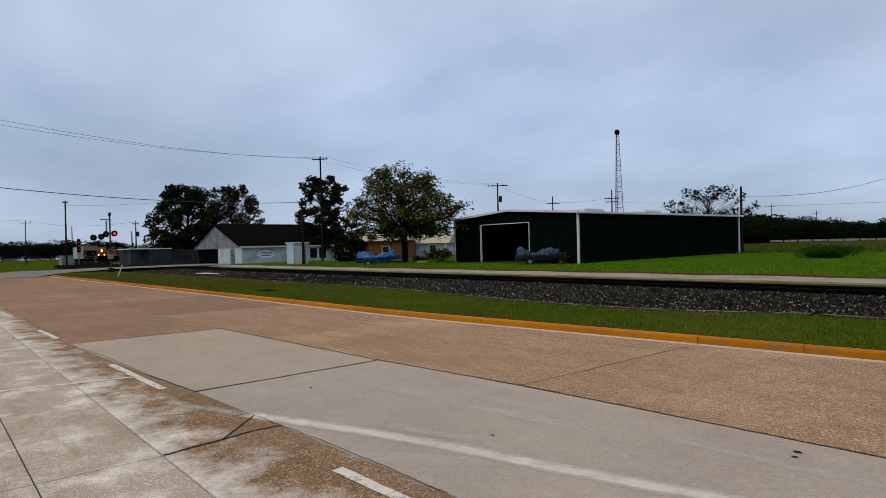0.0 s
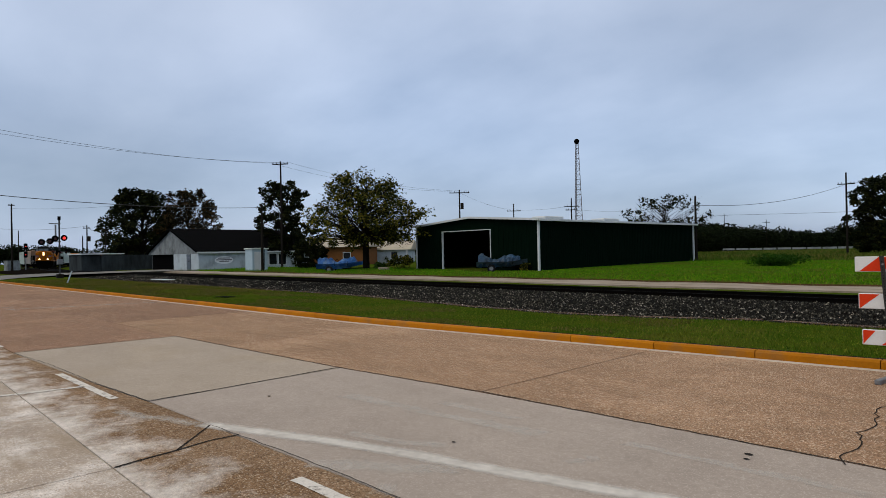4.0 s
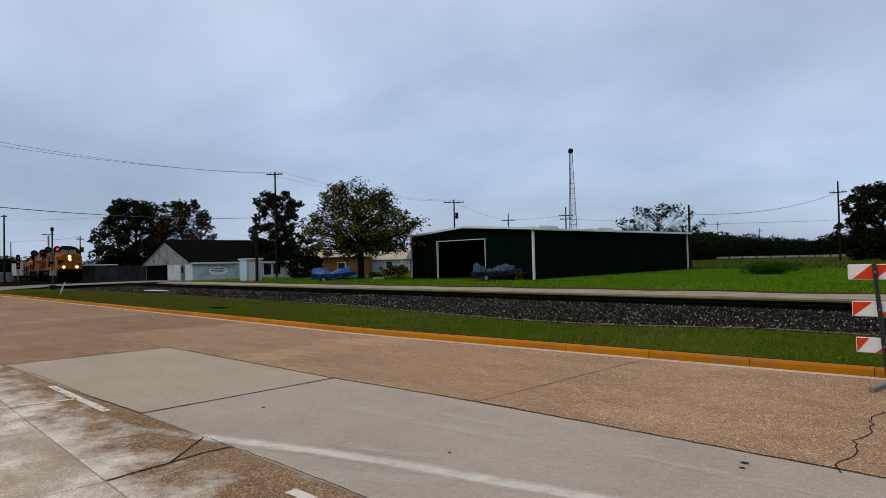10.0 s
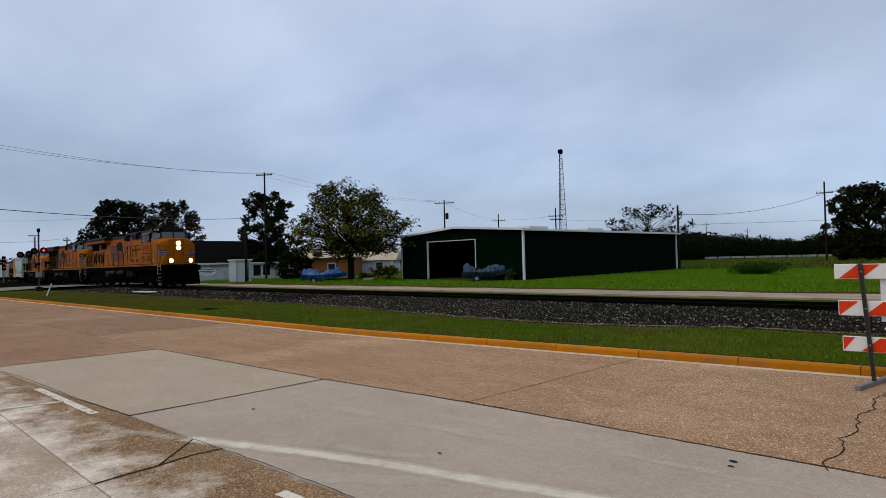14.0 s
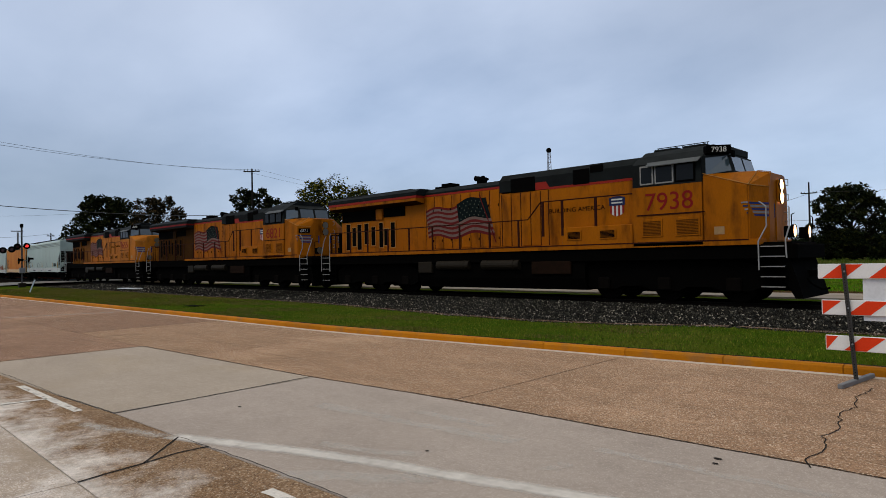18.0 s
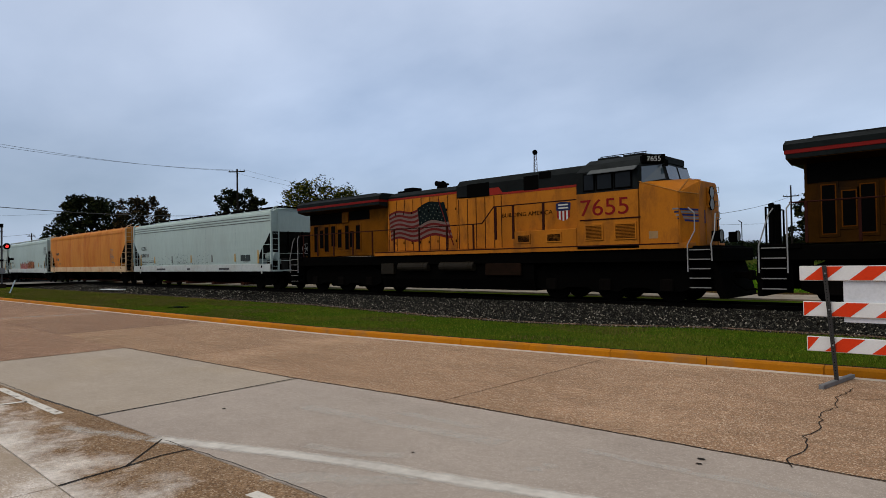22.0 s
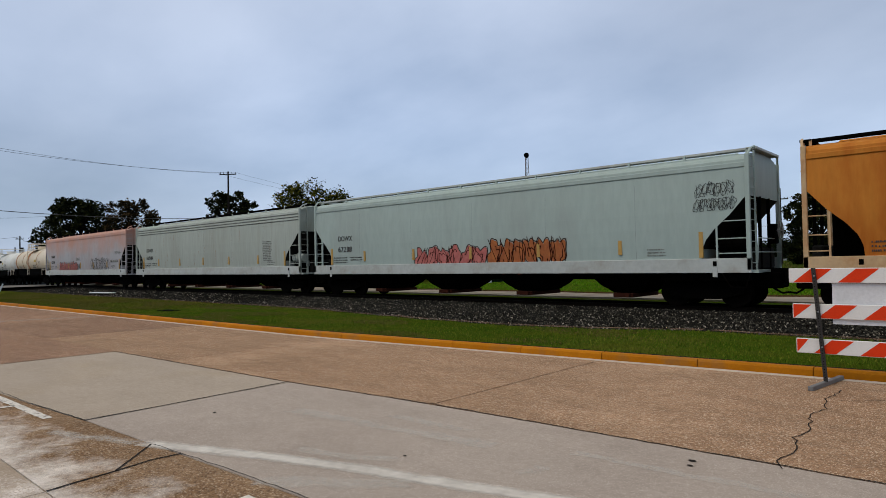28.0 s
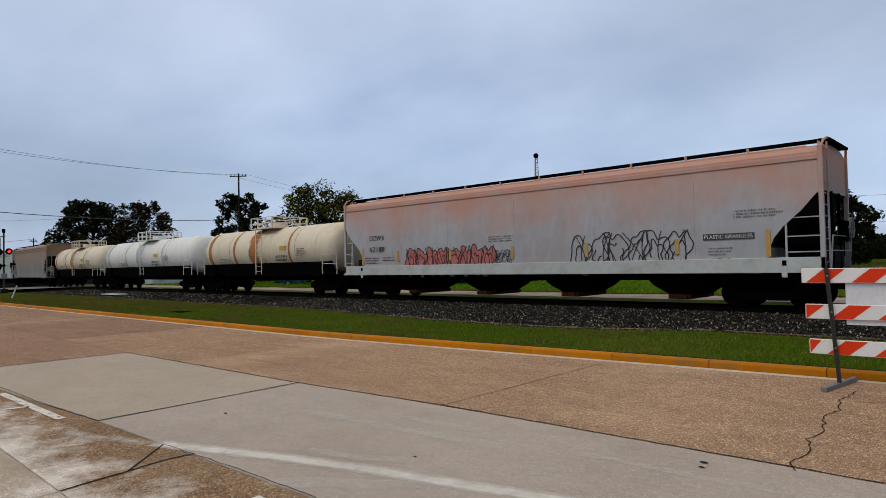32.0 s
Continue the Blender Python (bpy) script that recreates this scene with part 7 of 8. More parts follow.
for dy, z in ((-0.8, 12.95), (0.8, 12.95)):
    wire((-69.4 + dy, 38.7 + dy, z), (-58.0, -6.0, 13.7 if dy < 0 else 13.0), 1.2, 0.013)
    wire((-69.4 + dy, 38.7 + dy, z), (-67.0 + dy, 67.3 + dy, 10.8), 0.8, 0.010)
wire((-55.0, 28.6, 6.2), (-40.5, -6.0, 6.3), 0.75, 0.022)
wire((-28.9, 63.7, 6.0), (-23.7, 97.1, 9.7), 0.9, 0.022)
wire((-28.9, 63.7, 6.0), (-62.8, 90.3, 8.6), 0.5, 0.014)
wire((-62.8, 90.3, 9.2), (-77.1, 92.0, 9.4), 0.3, 0.014)
wire((-77.1, 92.0, 9.4), (-67.0, 67.3, 10.6), 0.5, 0.014)
wire((-23.6, 97.2, 9.9), (20.0, 106.0, 10.5), 0.7, 0.016)
wire((-218.6, 24.6, 12.1), (-126.1, 31.4, 7.5), 1.2, 0.022)
wire((-126.1, 31.4, 7.5), (-99.5, 27.2, 6.2), 0.8, 0.02)
wire((-218.6, 24.6, 12.1), (-230.0, -40.0, 13.0), 1.2, 0.022)
wire((-148.1, 23.6, 11.8), (-102.0, 40.0, 11.0), 0.6, 0.015)
wire((-95.0, 232.0, 13.2), (20.0, 240.0, 13.0), 1.0, 0.04)
wire((-95.0, 232.0, 13.2), (-170.0, 215.0, 12.0), 1.0, 0.04)


def make_tower():
    LATTICE = surface("tower_steel", (0.13, 0.12, 0.13), (0.18, 0.11, 0.10), rough=0.6, metal=0.3, scale=1, fine=10, bump=0)
    h, b, top = 23.0, 1.15, 0.32
    s = thing("lattice_tower", pose(-73.2, 107.5, 0.2), "slim steel lattice mast with a round dish", "tower")
    corner = lambda k, z: Vector((math.cos(k * math.tau / 3 + 0.4), math.sin(k * math.tau / 3 + 0.4), 0)) * (b + (top - b) * z / h) + Vector((0, 0, z))
    for k in range(3):
        bm = B()
        tube(bm, corner(k, -0.3), corner(k, h), 0.075, 0.055, sides=6)
        part("leg", bm, LATTICE, s)
    for i in range(22):
        z0, z1 = h * i / 22, h * (i + 1) / 22
        bm = B()
        for k in range(3):
            tube(bm, corner(k, z0), corner((k + 1) % 3, z1), 0.03, sides=4)
            tube(bm, corner(k, z1), corner((k + 1) % 3, z1), 0.03, sides=4)
        part("lattice_panel", bm, LATTICE, s)
    bm = B()
    bmesh.ops.create_icosphere(bm, subdivisions=2, radius=0.55, matrix=pose(0, 0, h + 0.35))
    part("dish", bm, BLACK, s)
    return s


make_tower()

# ---------------------------------------------------------------- level crossing
RED_LAMP = glow("lit_red_lamp", (1.0, 0.05, 0.04), 0.9)
RED_DARK = surface("unlit_red_lens", (0.06, 0.006, 0.005), rough=0.2, scale=3, fine=20, bump=0)
ALU = surface("mast_aluminium", (0.22, 0.22, 0.23), (0.16, 0.16, 0.17), rough=0.5, metal=0.4, scale=3, fine=20, bump=0.02)


def flasher(mast, x, y, z, lit, turn):
    c, s_ = math.cos(turn), math.sin(turn)
    bm = B()
    tube(bm, (x, y, z), (x + 0.04 * c, y + 0.04 * s_, z), 0.26, sides=18)
    d = part("target_disc", bm, BLACK, mast)
    bm = B()
    tube(bm, (x + 0.04 * c, y + 0.04 * s_, z), (x + 0.10 * c, y + 0.10 * s_, z), 0.12, sides=14)
    part("lamp", bm, RED_LAMP if lit else RED_DARK, d)
    bm = B()
    for k in range(7):
        a0, a1 = k * math.pi / 7, (k + 1) * math.pi / 7
        q = lambda a, dd: (x + dd * c - 0.17 * math.cos(a) * s_, y + dd * s_ + 0.17 * math.cos(a) * c, z + 0.17 * math.sin(a))
        bm.faces.new([bm.verts.new(p) for p in (q(a0, 0.04), q(a1, 0.04), q(a1, 0.34), q(a0, 0.34))])
    part("hood", bm, BLACK, d)


MAST_STEEL = surface("dull_mast_steel", (0.055, 0.055, 0.058), (0.035, 0.035, 0.037), rough=0.6, metal=0.2, scale=3, fine=20, bump=0.02, gloss=0.1)


def crossing_signal():
    m = thing("crossing_signal", pose(-60.6, 13.0, 0.05), "level-crossing signal mast with red flashing lamps", "crossing signal")
    bm = B()
    tube(bm, (0, 0, -0.2), (0, 0, 5.1), 0.065, sides=12)
    part("mast", bm, MAST_STEEL, m)
    part("base", box(B(), -0.25, 0.25, -0.25, 0.25, -0.3, 0.35, 0.03), RESERVOIR, m)
    part("junction_box", box(B(), -0.15, 0.2, -0.2, 0.2, 1.15, 1.6, 0.02), ALU, m)
    part("top_arm", box(B(), -0.05, 0.05, -0.75, 0.1, 4.55, 4.63), ALU, m)
    bm = B()
    tube(bm, (0, 0, 4.9), (0, 0, 5.2), 0.12, sides=10)
    part("bell", bm, BLACK, m)
    for z, y0, y1 in ((3.36, -0.35, 0.45), (3.08, -1.35, 0.1), (2.2, -0.35, 0.5)):
        part("lamp_arm", box(B(), -0.03, 0.03, y0, y1, z - 0.03, z + 0.03), ALU, m)
    flasher(m, 0.05, 0.33, 3.38, True, 0.1)
    flasher(m, 0.05, -0.33, 3.33, False, 0.1)
    flasher(m, 0.05, -1.3, 3.03, False, -0.35)
    flasher(m, 0.05, -0.7, 3.10, False, -0.35)
    flasher(m, 0.05, -0.25, 2.15, False, 1.2)
    flasher(m, 0.05, 0.45, 2.25, False, 1.2)
    part("folded_gate", box(B(), -0.2, -0.12, -0.3, -0.18, 3.4, 4.5), ALU, m)


crossing_signal()


def block_signal():
    m = thing("railway_signal", pose(-157.6, 27.5, dip(-157)), "railway block signal showing two red lamps", "railway signal")
    bm = B()
    tube(bm, (0, 0, -0.2), (0, 0, 5.0), 0.09, sides=10)
    part("mast", bm, ALU, m)
    for z in (4.9, 3.2):
        h = part("signal_head", box(B(), 0.0, 0.25, -0.35, 0.35, z - 0.6, z + 0.7, 0.1), BLACK, m)
        bm = B()
        tube(bm, (0.25, 0, z), (0.32, 0, z), 0.09, sides=14)
        part("lamp", bm, RED_LAMP, h)
    part("relay_case", box(B(), -0.6, 0.4, -2.2, -1.0, 0.0, 1.5, 0.04), ALU, m)


block_signal()

ASPHALT = surface("worn_asphalt", (0.16, 0.145, 0.125), (0.12, 0.11, 0.095), rough=0.9, scale=1, fine=25, bump=0.2, amount=0.7)


def crossing_road():
    """The side road that climbs over the line."""
    verts, faces = [], []
    rows = [(3.0, -80, -56), (7.0, -80, -56.5), (8.2, -79, -58), (10.5, -77.5, -63.0), (15, -78, -66), (19, -78.6, -67.0), (22.5, -79.5, -67.6), (26, -80, -67.9), (28.4, -80, -68.0)]
    for y, a, b in rows:
        h = 0.02 if y < 8 else (0.13 if y < 14 else 0.21)
        verts += [(a, y, h + dip(a)), (b, y, h + dip(b))]
    for i in range(len(rows) - 1):
        faces.append((2 * i, 2 * i + 1, 2 * i + 3, 2 * i + 2))
    ob = from_lists("side_road", verts, faces, ASPHALT)
    tagged(ob, "worn grey side road crossing the railway", "road", kind="structure")


crossing_road()

# parked cars on the siding
for i, (mat, lab) in enumerate(((CAR_TAN, "parked dull grey hopper car on the siding"), (CAR_GREY, "parked pale grey hopper car on the siding"))):
    c = hopper(7.9, mat, mat, lab)
    x = -196 - 17.2 * i
    c.matrix_world = pose(x, 36.2 + 1.6 * i, RAIL_Z + dip(x), 0, 0, -5)
siding = thing("siding_track", pose(0, 0, 0), "second railway track beyond the crossing", "railway track", kind="structure")
for side in (-0.75, 0.75):
    bm = B()
    verts = [(-240, 39.6 + side), (-160, 32.6 + side)]
    v = []
    for (x, y) in verts:
        v += [bm.verts.new((x, y, dip(x))), bm.verts.new((x, y + 0.07, dip(x))), bm.verts.new((x, y + 0.07, dip(x) + 0.2)), bm.verts.new((x, y, dip(x) + 0.2))]
    for f in ((0, 1, 2, 3), (7, 6, 5, 4), (0, 4, 5, 1), (1, 5, 6, 2), (2, 6, 7, 3), (3, 7, 4, 0)):
        bm.faces.new([v[k] for k in f])
    part("rail", bm, RAIL, siding)

# ---------------------------------------------------------------- tarpaulined boat trailers, small litter
HULL = surface("boat_hull_paint", (0.10, 0.16, 0.20), (0.05, 0.08, 0.11), rough=0.5, scale=2, fine=15, bump=0.05, amount=0.8, stain=(0.12, 0.05, 0.02), stain_scale=1.5, stain_amount=0.6)
BLUE_TARP = surface("blue_tarpaulin", (0.022, 0.14, 0.42), (0.012, 0.07, 0.23), rough=0.5, scale=3, fine=12, bump=0.6, amount=0.8, stain=(0.22, 0.32, 0.42), stain_scale=2.0, stain_amount=0.6, dist=0.06)
GREY_TARP = surface("dirty_blue_tarpaulin", (0.022, 0.075, 0.15), (0.006, 0.012, 0.022), rough=0.6, scale=2, fine=12, bump=0.6, amount=0.95, stain=(0.008, 0.008, 0.009), stain_scale=1.3, stain_amount=0.9, dist=0.06)
RUBBER = surface("tyre_rubber", (0.012, 0.012, 0.012), rough=0.9, scale=5, fine=30, bump=0.1, gloss=0.1)


def covered_boat(x, y, turn, tarp, label, k=1.0):
    s = thing("boat_trailer", pose(x, y, 0.02, 0, 0, turn), label, "boat trailer", "covered boats")
    bm = B()
    prof = []
    rings = []
    rnd = random.Random(int(abs(x) * 10))
    for i in range(19):
        u = -1.6 + 3.2 * i / 18
        wdt = 0.85 * (1 - 0.5 * max(0, (u - 0.4) / 1.2) ** 1.5) * (0.9 if i == 0 else 1) * rnd.uniform(0.93, 1.05)
        zt = 1.06 + 0.15 * math.sin(u * 3.1 + x) + rnd.uniform(-0.10, 0.12) + (0.16 if u > 1.0 else 0) + (0.14 if u < -1.2 else 0)
        zb = 0.40 + 0.28 * max(0, (u - 0.6) / 1.0) + rnd.uniform(-0.08, 0.03)
        ring = [(u, -wdt * 0.7, zb), (u + rnd.uniform(-0.04, 0.04), -wdt * rnd.uniform(0.95, 1.06), zb + 0.3), (u, -wdt * 0.92, zt - 0.12 + rnd.uniform(-0.05, 0.05)), (u, -wdt * 0.3, zt + rnd.uniform(-0.08, 0.10)), (u, wdt * 0.3, zt + rnd.uniform(-0.08, 0.10)), (u, wdt * 0.92, zt - 0.12), (u, wdt, zb + 0.3), (u, wdt * 0.7, zb)]
        rings.append([bm.verts.new(p) for p in ring])
    for a, b in zip(rings, rings[1:]):
        for j in range(8):
            bm.faces.new((a[j], a[(j + 1) % 8], b[(j + 1) % 8], b[j]))
    bm.faces.new(rings[0][::-1]); bm.faces.new(rings[-1])
    bmesh.ops.recalc_face_normals(bm, faces=bm.faces[:])
    part("tarpaulin", bm, tarp, s)
    bm = B()
    low, high = [], []
    for i in range(15):
        u = -1.75 + 3.9 * i / 14
        wd = 0.86 * (1 - max(0.0, (u - 0.5) / 1.65) ** 2.0) + 0.02
        rise = 0.18 * max(0.0, (u - 0.3) / 1.8) ** 1.5
        low.append([bm.verts.new((u, sd * wd * 0.62, 0.40 + rise * 1.6)) for sd in (-1, 1)])
        high.append([bm.verts.new((u, sd * (wd + 0.10), 0.80 + rise)) for sd in (-1, 1)])
    for i in range(14):
        for c in (0, 1):
            bm.faces.new((low[i][c], low[i + 1][c], high[i + 1][c], high[i][c]))
        bm.faces.new((low[i][0], low[i][1], low[i + 1][1], low[i + 1][0]))
    bm.faces.new((low[0][0], high[0][0], high[0][1], low[0][1]))
    bmesh.ops.solidify(bm, geom=bm.faces[:], thickness=0.02)
    part("hull", bm, HULL if tarp is GREY_TARP else tarp, s, "open boat hull under the sheet")
    bm = B()
    chain(bm, [(-1.8, -0.5, 0.38), (1.4, -0.4, 0.38), (2.7, 0, 0.40), (1.4, 0.4, 0.38), (-1.8, 0.5, 0.38)], 0.045)
    part("trailer_frame", bm, STEEL, s)
    for y_ in (-0.8, 0.8):
        bm = B()
        tube(bm, (-0.6, y_ - 0.1, 0.30), (-0.6, y_ + 0.1, 0.30), 0.30, sides=16)
        wl = part("wheel", bm, RUBBER, s)
        bm = B()
        tube(bm, (-0.6, y_ - 0.11, 0.30), (-0.6, y_ + 0.11, 0.30), 0.15, sides=12)
        part("rim", bm, ALU, wl)
    bm = B()
    tube(bm, (2.5, 0, 0.0), (2.5, 0, 0.5), 0.035, sides=6)
    part("jockey_leg", bm, STEEL, s)
    for i in range(3):
        bm = B()
        chain(bm, [(-1.2 + 1.1 * i, -0.9, 0.6), (-1.2 + 1.1 * i, -0.75, 0.98), (-1.2 + 1.1 * i, 0, 1.2), (-1.2 + 1.1 * i, 0.75, 0.98)], 0.015)
        part("strap", bm, BLACK, s)
    return s


covered_boat(-45.6, 30.8, 42, BLUE_TARP, "small boat on a trailer under blue tarpaulin")
covered_boat(-32.2, 36.6, 40, GREY_TARP, "small boat on a trailer under dirty tarpaulin")
part("concrete_block", box(B(), -0.45, 0.45, -0.25, 0.25, 0, 0.42, 0.03), STRIP).matrix_world = pose(-43.2, 33.9, 0.0, 0, 0, 40)
tagged(bpy.data.objects["concrete_block"], "pale concrete block lying in the grass", "block")


def stake(x, y, h, lean, label):
    s = tagged(part("marker_stake", box(B(), -0.03, 0.03, -0.035, 0.035, -0.1, h, 0.01), CLEAN_WHITE), label, "stake", "marker stakes")
    s.matrix_world = pose(x, y, land(x, y), lean, 0, 0)


stake(-46.6, 10.4, 0.85, -20, "leaning white marker stake in the grass verge")
stake(-66.2, 28.6, 0.75, -8, "white marker stake beside the workshop")
o = tagged(part("metal_sheet", box(B(), -1.1, 1.1, -0.3, 0.3, 0, 0.05, 0.015), TRIM), "white metal sheet lying on the ballast", "metal sheet")
o.matrix_world = pose(-44.2, 15.6, 0.10, 0, 0, 8)
o = tagged(part("drain_cover", box(B(), -0.4, 0.4, -0.22, 0.22, 0, 0.03, 0.01), BLACK), "dark iron drain cover in the grass verge", "drain cover")
o.matrix_world = pose(-23.1, 10.45, land(-23.1, 10.45), 0, 0, 10)
o = thing("low_wall", pose(-64, 189, 0.4), "long low white wall at the field's edge", "wall")
for i in range(9):
    part("wall_panel", box(B(), -14 + i * 3.6, -10.6 + i * 3.6, i * 0.6, i * 0.6 + 0.2, 0.2, 0.75), WEATHERED, o)

# ================================================================ street furniture and markings
RETRO_WHITE = surface("reflective_white", (0.70, 0.68, 0.66), (0.62, 0.59, 0.55), rough=0.4, scale=3, fine=60, bump=0.02, amount=0.3)
RETRO_RED = surface("reflective_orange_red", (0.66, 0.040, 0.005), (0.55, 0.030, 0.004), rough=0.5, scale=3, fine=60, bump=0.02, amount=0.4, gloss=0.15)
PLASTIC_WHITE = surface("white_sign_back", (0.66, 0.66, 0.68), rough=0.4, scale=2, fine=30, bump=0)


def barricade():
    """Three striped rails on slotted steel uprights with flat feet."""
    s = thing("road_barricade", pose(-1.875, 9.25, 0, 0, 0, 3), "red and white striped road barricade on steel feet", "barricade")
    x0, x1 = -0.30, 2.16
    lean = lambda z: 0.072 * (1.45 - z)
    for z, off in ((1.305, 0.05), (0.845, 0.28), (0.395, 0.20)):
        lo, hi = x0 + lean(z), x1 + lean(z)
        rail = part("striped_rail", box(B(), lo, hi, -0.02, 0.02, z, z + 0.19, 0.006), RETRO_WHITE, s)
        u = lo - 0.5 + off
        while u < hi + 0.3:
            pts = [(u, z + 0.008), (u + 0.24, z + 0.008), (u + 0.44, z + 0.182), (u + 0.20, z + 0.182)]
            cl = [(min(max(px, lo + 0.01), hi - 0.01), pz) for px, pz in pts]
            if max(p[0] for p in cl) - min(p[0] for p in cl) > 0.03:
                bm = B()
                bm.faces.new([bm.verts.new((px, -0.023, pz)) for px, pz in cl])
                part("stripe", bm, RETRO_RED, rail)
            u += 0.50
        for x in (0.0, 1.85):
            bm = B()
            tube(bm, (x + lean(z), -0.085, z + 0.095), (x + lean(z), -0.07, z + 0.095), 0.012, sides=6)
            part("bolt", bm, ALU, rail)
    for x in (0.0, 1.85):
        bm = B()
        bot, top = x + lean(0.05), x + lean(1.5)
        v = [bm.verts.new(p) for p in ((bot - 0.022, -0.07, 0.05), (bot + 0.022, -0.07, 0.05), (bot + 0.022, -0.022, 0.05), (bot - 0.022, -0.022, 0.05), (top - 0.022, -0.07, 1.5), (top + 0.022, -0.07, 1.5), (top + 0.022, -0.022, 1.5), (top - 0.022, -0.022, 1.5))]
        for q in ((0, 3, 2, 1), (4, 5, 6, 7), (0, 1, 5, 4), (1, 2, 6, 5), (2, 3, 7, 6), (3, 0, 4, 7)):
            bm.faces.new([v[k] for k in q])
        up = part("upright", bm, SHADED_POST_STEEL, s)
        for i in range(40):
            z = 0.10 + 0.034 * i
            part("slot", box(B(), x + lean(z) - 0.005, x + lean(z) + 0.005, -0.072, -0.0702, z, z + 0.010), BLACK, up)
        part("foot", box(B(), -0.03, 0.03, -0.53, 0.53, 0.0, 0.055, 0.006, Matrix.Translation((bot, 0, 0)) @ Matrix.Rotation(radians(-11), 4, "Z")), FOOT_STEEL, s)
    part("sign_panel", box(B(), 0.19, 1.5, 0.022, 0.035, 0.78, 1.30), PLASTIC_WHITE, s)
    return s


# upright steel, its colour darkened for the shade on the post
SHADED_POST_STEEL = surface("shaded_slotted_steel", (0.045, 0.042, 0.040), (0.028, 0.026, 0.025), rough=0.6, metal=0.2, scale=4, fine=40, bump=0.05, gloss=0.1)
FOOT_STEEL = surface("galvanised_foot", (0.20, 0.20, 0.205), (0.13, 0.13, 0.13), rough=0.55, metal=0.3, scale=4, fine=40, bump=0.05, gloss=0.2)
barricade()


def decal(name, pts, mat, label, category, parent=None, z=0.005):
    bm = B()
    bm.faces.new([bm.verts.new((x, y, z)) for x, y in pts])
    bmesh.ops.recalc_face_normals(bm, faces=bm.faces[:])
    for f in bm.faces:
        if f.normal.z < 0:
            f.normal_flip()
    ob = part(name, bm, mat, parent)
    if not parent:
        tagged(ob, label, category, kind="structure")
    return ob


def stroke(name, pts, w, mat, label="", category="road marking", jitter=0.0, parent=None, z=0.005, seed=1, feather=0.0):
    """A painted or cracked line along the ground through (x, y) points."""
    rnd = random.Random(seed)
    fine = []
    for (a, b), (c, d) in zip(pts, pts[1:]):
        n = max(1, int(math.hypot(c - a, d - b) / 0.12))
        for i in range(n):
            fine.append((a + (c - a) * i / n, b + (d - b) * i / n))
    fine.append(pts[-1])
    verts, faces, full = [], [], []
    soft = feather if feather else 0.0
    for i, (x, y) in enumerate(fine):
        a, b = fine[max(0, i - 1)], fine[min(len(fine) - 1, i + 1)]
        dx, dy = b[0] - a[0], b[1] - a[1]
        l = math.hypot(dx, dy) or 1
        j = rnd.uniform(-jitter, jitter)
        ww = w * rnd.uniform(1 - min(0.6, jitter * 12), 1 + min(0.6, jitter * 12))
        for s in (-0.5, -0.5 + soft, 0.5 - soft, 0.5):
            verts.append((x - dy / l * (ww * s + j), y + dx / l * (ww * s + j), z))
            full.append(1.0 if (not soft) or (abs(s) < 0.49 and 0 < i < len(fine) - 1) else 0.0)
    for i in range(len(fine) - 1):
        for c in range(3):
            if soft or c == 1:
                faces.append((4 * i + c, 4 * i + 4 + c, 4 * i + 5 + c, 4 * i + 1 + c))
    ob = from_lists(name, verts, faces, mat, parent)
    cover(ob.data, full)
    if not parent:
        tagged(ob, label, category, kind="structure")
    return ob


marks = thing("road_markings", pose(0, 0, 0), "worn white parking and edge lines on the street", "road marking", kind="structure")
for x0, x1, y in ((-10.35, -8.0, 2.2), (-16.4, -14.4, 2.05), (-22.6, -20.6, 1.9), (-4.12, -1.9, 2.39)):
    stroke("bay_line", [(x0, y - 0.01), (x1, y + 0.05)], 0.10, ROAD_PAINT, parent=marks, jitter=0.004)
for x, y in ((-9.07, 2.2), (-15.3, 2.05), (-21.5, 1.9)):
    stroke("bay_line", [(x, y), (x - 0.15, 1.46), (x - 0.3, 0.7)], 0.09, ROAD_PAINT, parent=marks, jitter=0.006, seed=3)
arc = [(-6.15, 2.52), (-5.9, 2.60), (-5.35, 2.82), (-4.8, 3.03), (-4.0, 3.30), (-3.0, 3.56), (-2.28, 3.77), (-1.2, 4.12), (0.5, 4.6)]
stroke("edge_line", arc, 0.23, EDGE_PAINT, parent=marks, jitter=0.003, seed=4, feather=0.32)
stroke("scuff", [(-7.4, 2.05), (-6.8, 2.25), (-6.1, 2.52)], 0.30, FADED_PAINT, parent=marks, jitter=0.02, seed=29, feather=0.4, z=0.0035)
for k, (pts, w) in enumerate((
        ([(-3.3, 3.38), (-3.9, 2.95), (-4.4, 2.6)], 0.34),
        ([(-2.98, 3.98), (-2.86, 4.12), (-2.68, 4.16)], 0.17),
        ([(-2.92, 4.36), (-2.80, 4.26), (-2.70, 4.14)], 0.15),
        ([(-5.1, 4.7), (-4.5, 4.72), (-3.9, 4.75)], 0.22),
        ([(-2.9, 4.75), (-2.0, 4.8), (-1.0, 4.85)], 0.18),
        ([(-6.2, 4.2), (-4.6, 4.35), (-3.4, 4.5)], 0.30),
        ([(-3.6, 2.9), (-3.5, 2.7), (-3.45, 2.5)], 0.22),
        ([(-4.9, 3.3), (-4.3, 3.45), (-3.8, 3.7)], 0.22))):
    stroke("scuff", pts, w, FADED_PAINT, parent=marks, jitter=0.02, seed=30 + k, feather=0.3, z=0.0035)
stroke("stop_line", [(-25.1, 2.0), (-25.0, 4.4), (-23.9, 8.3)], 0.42, FADED_PAINT, parent=marks, jitter=0.03, seed=10, feather=0.25)
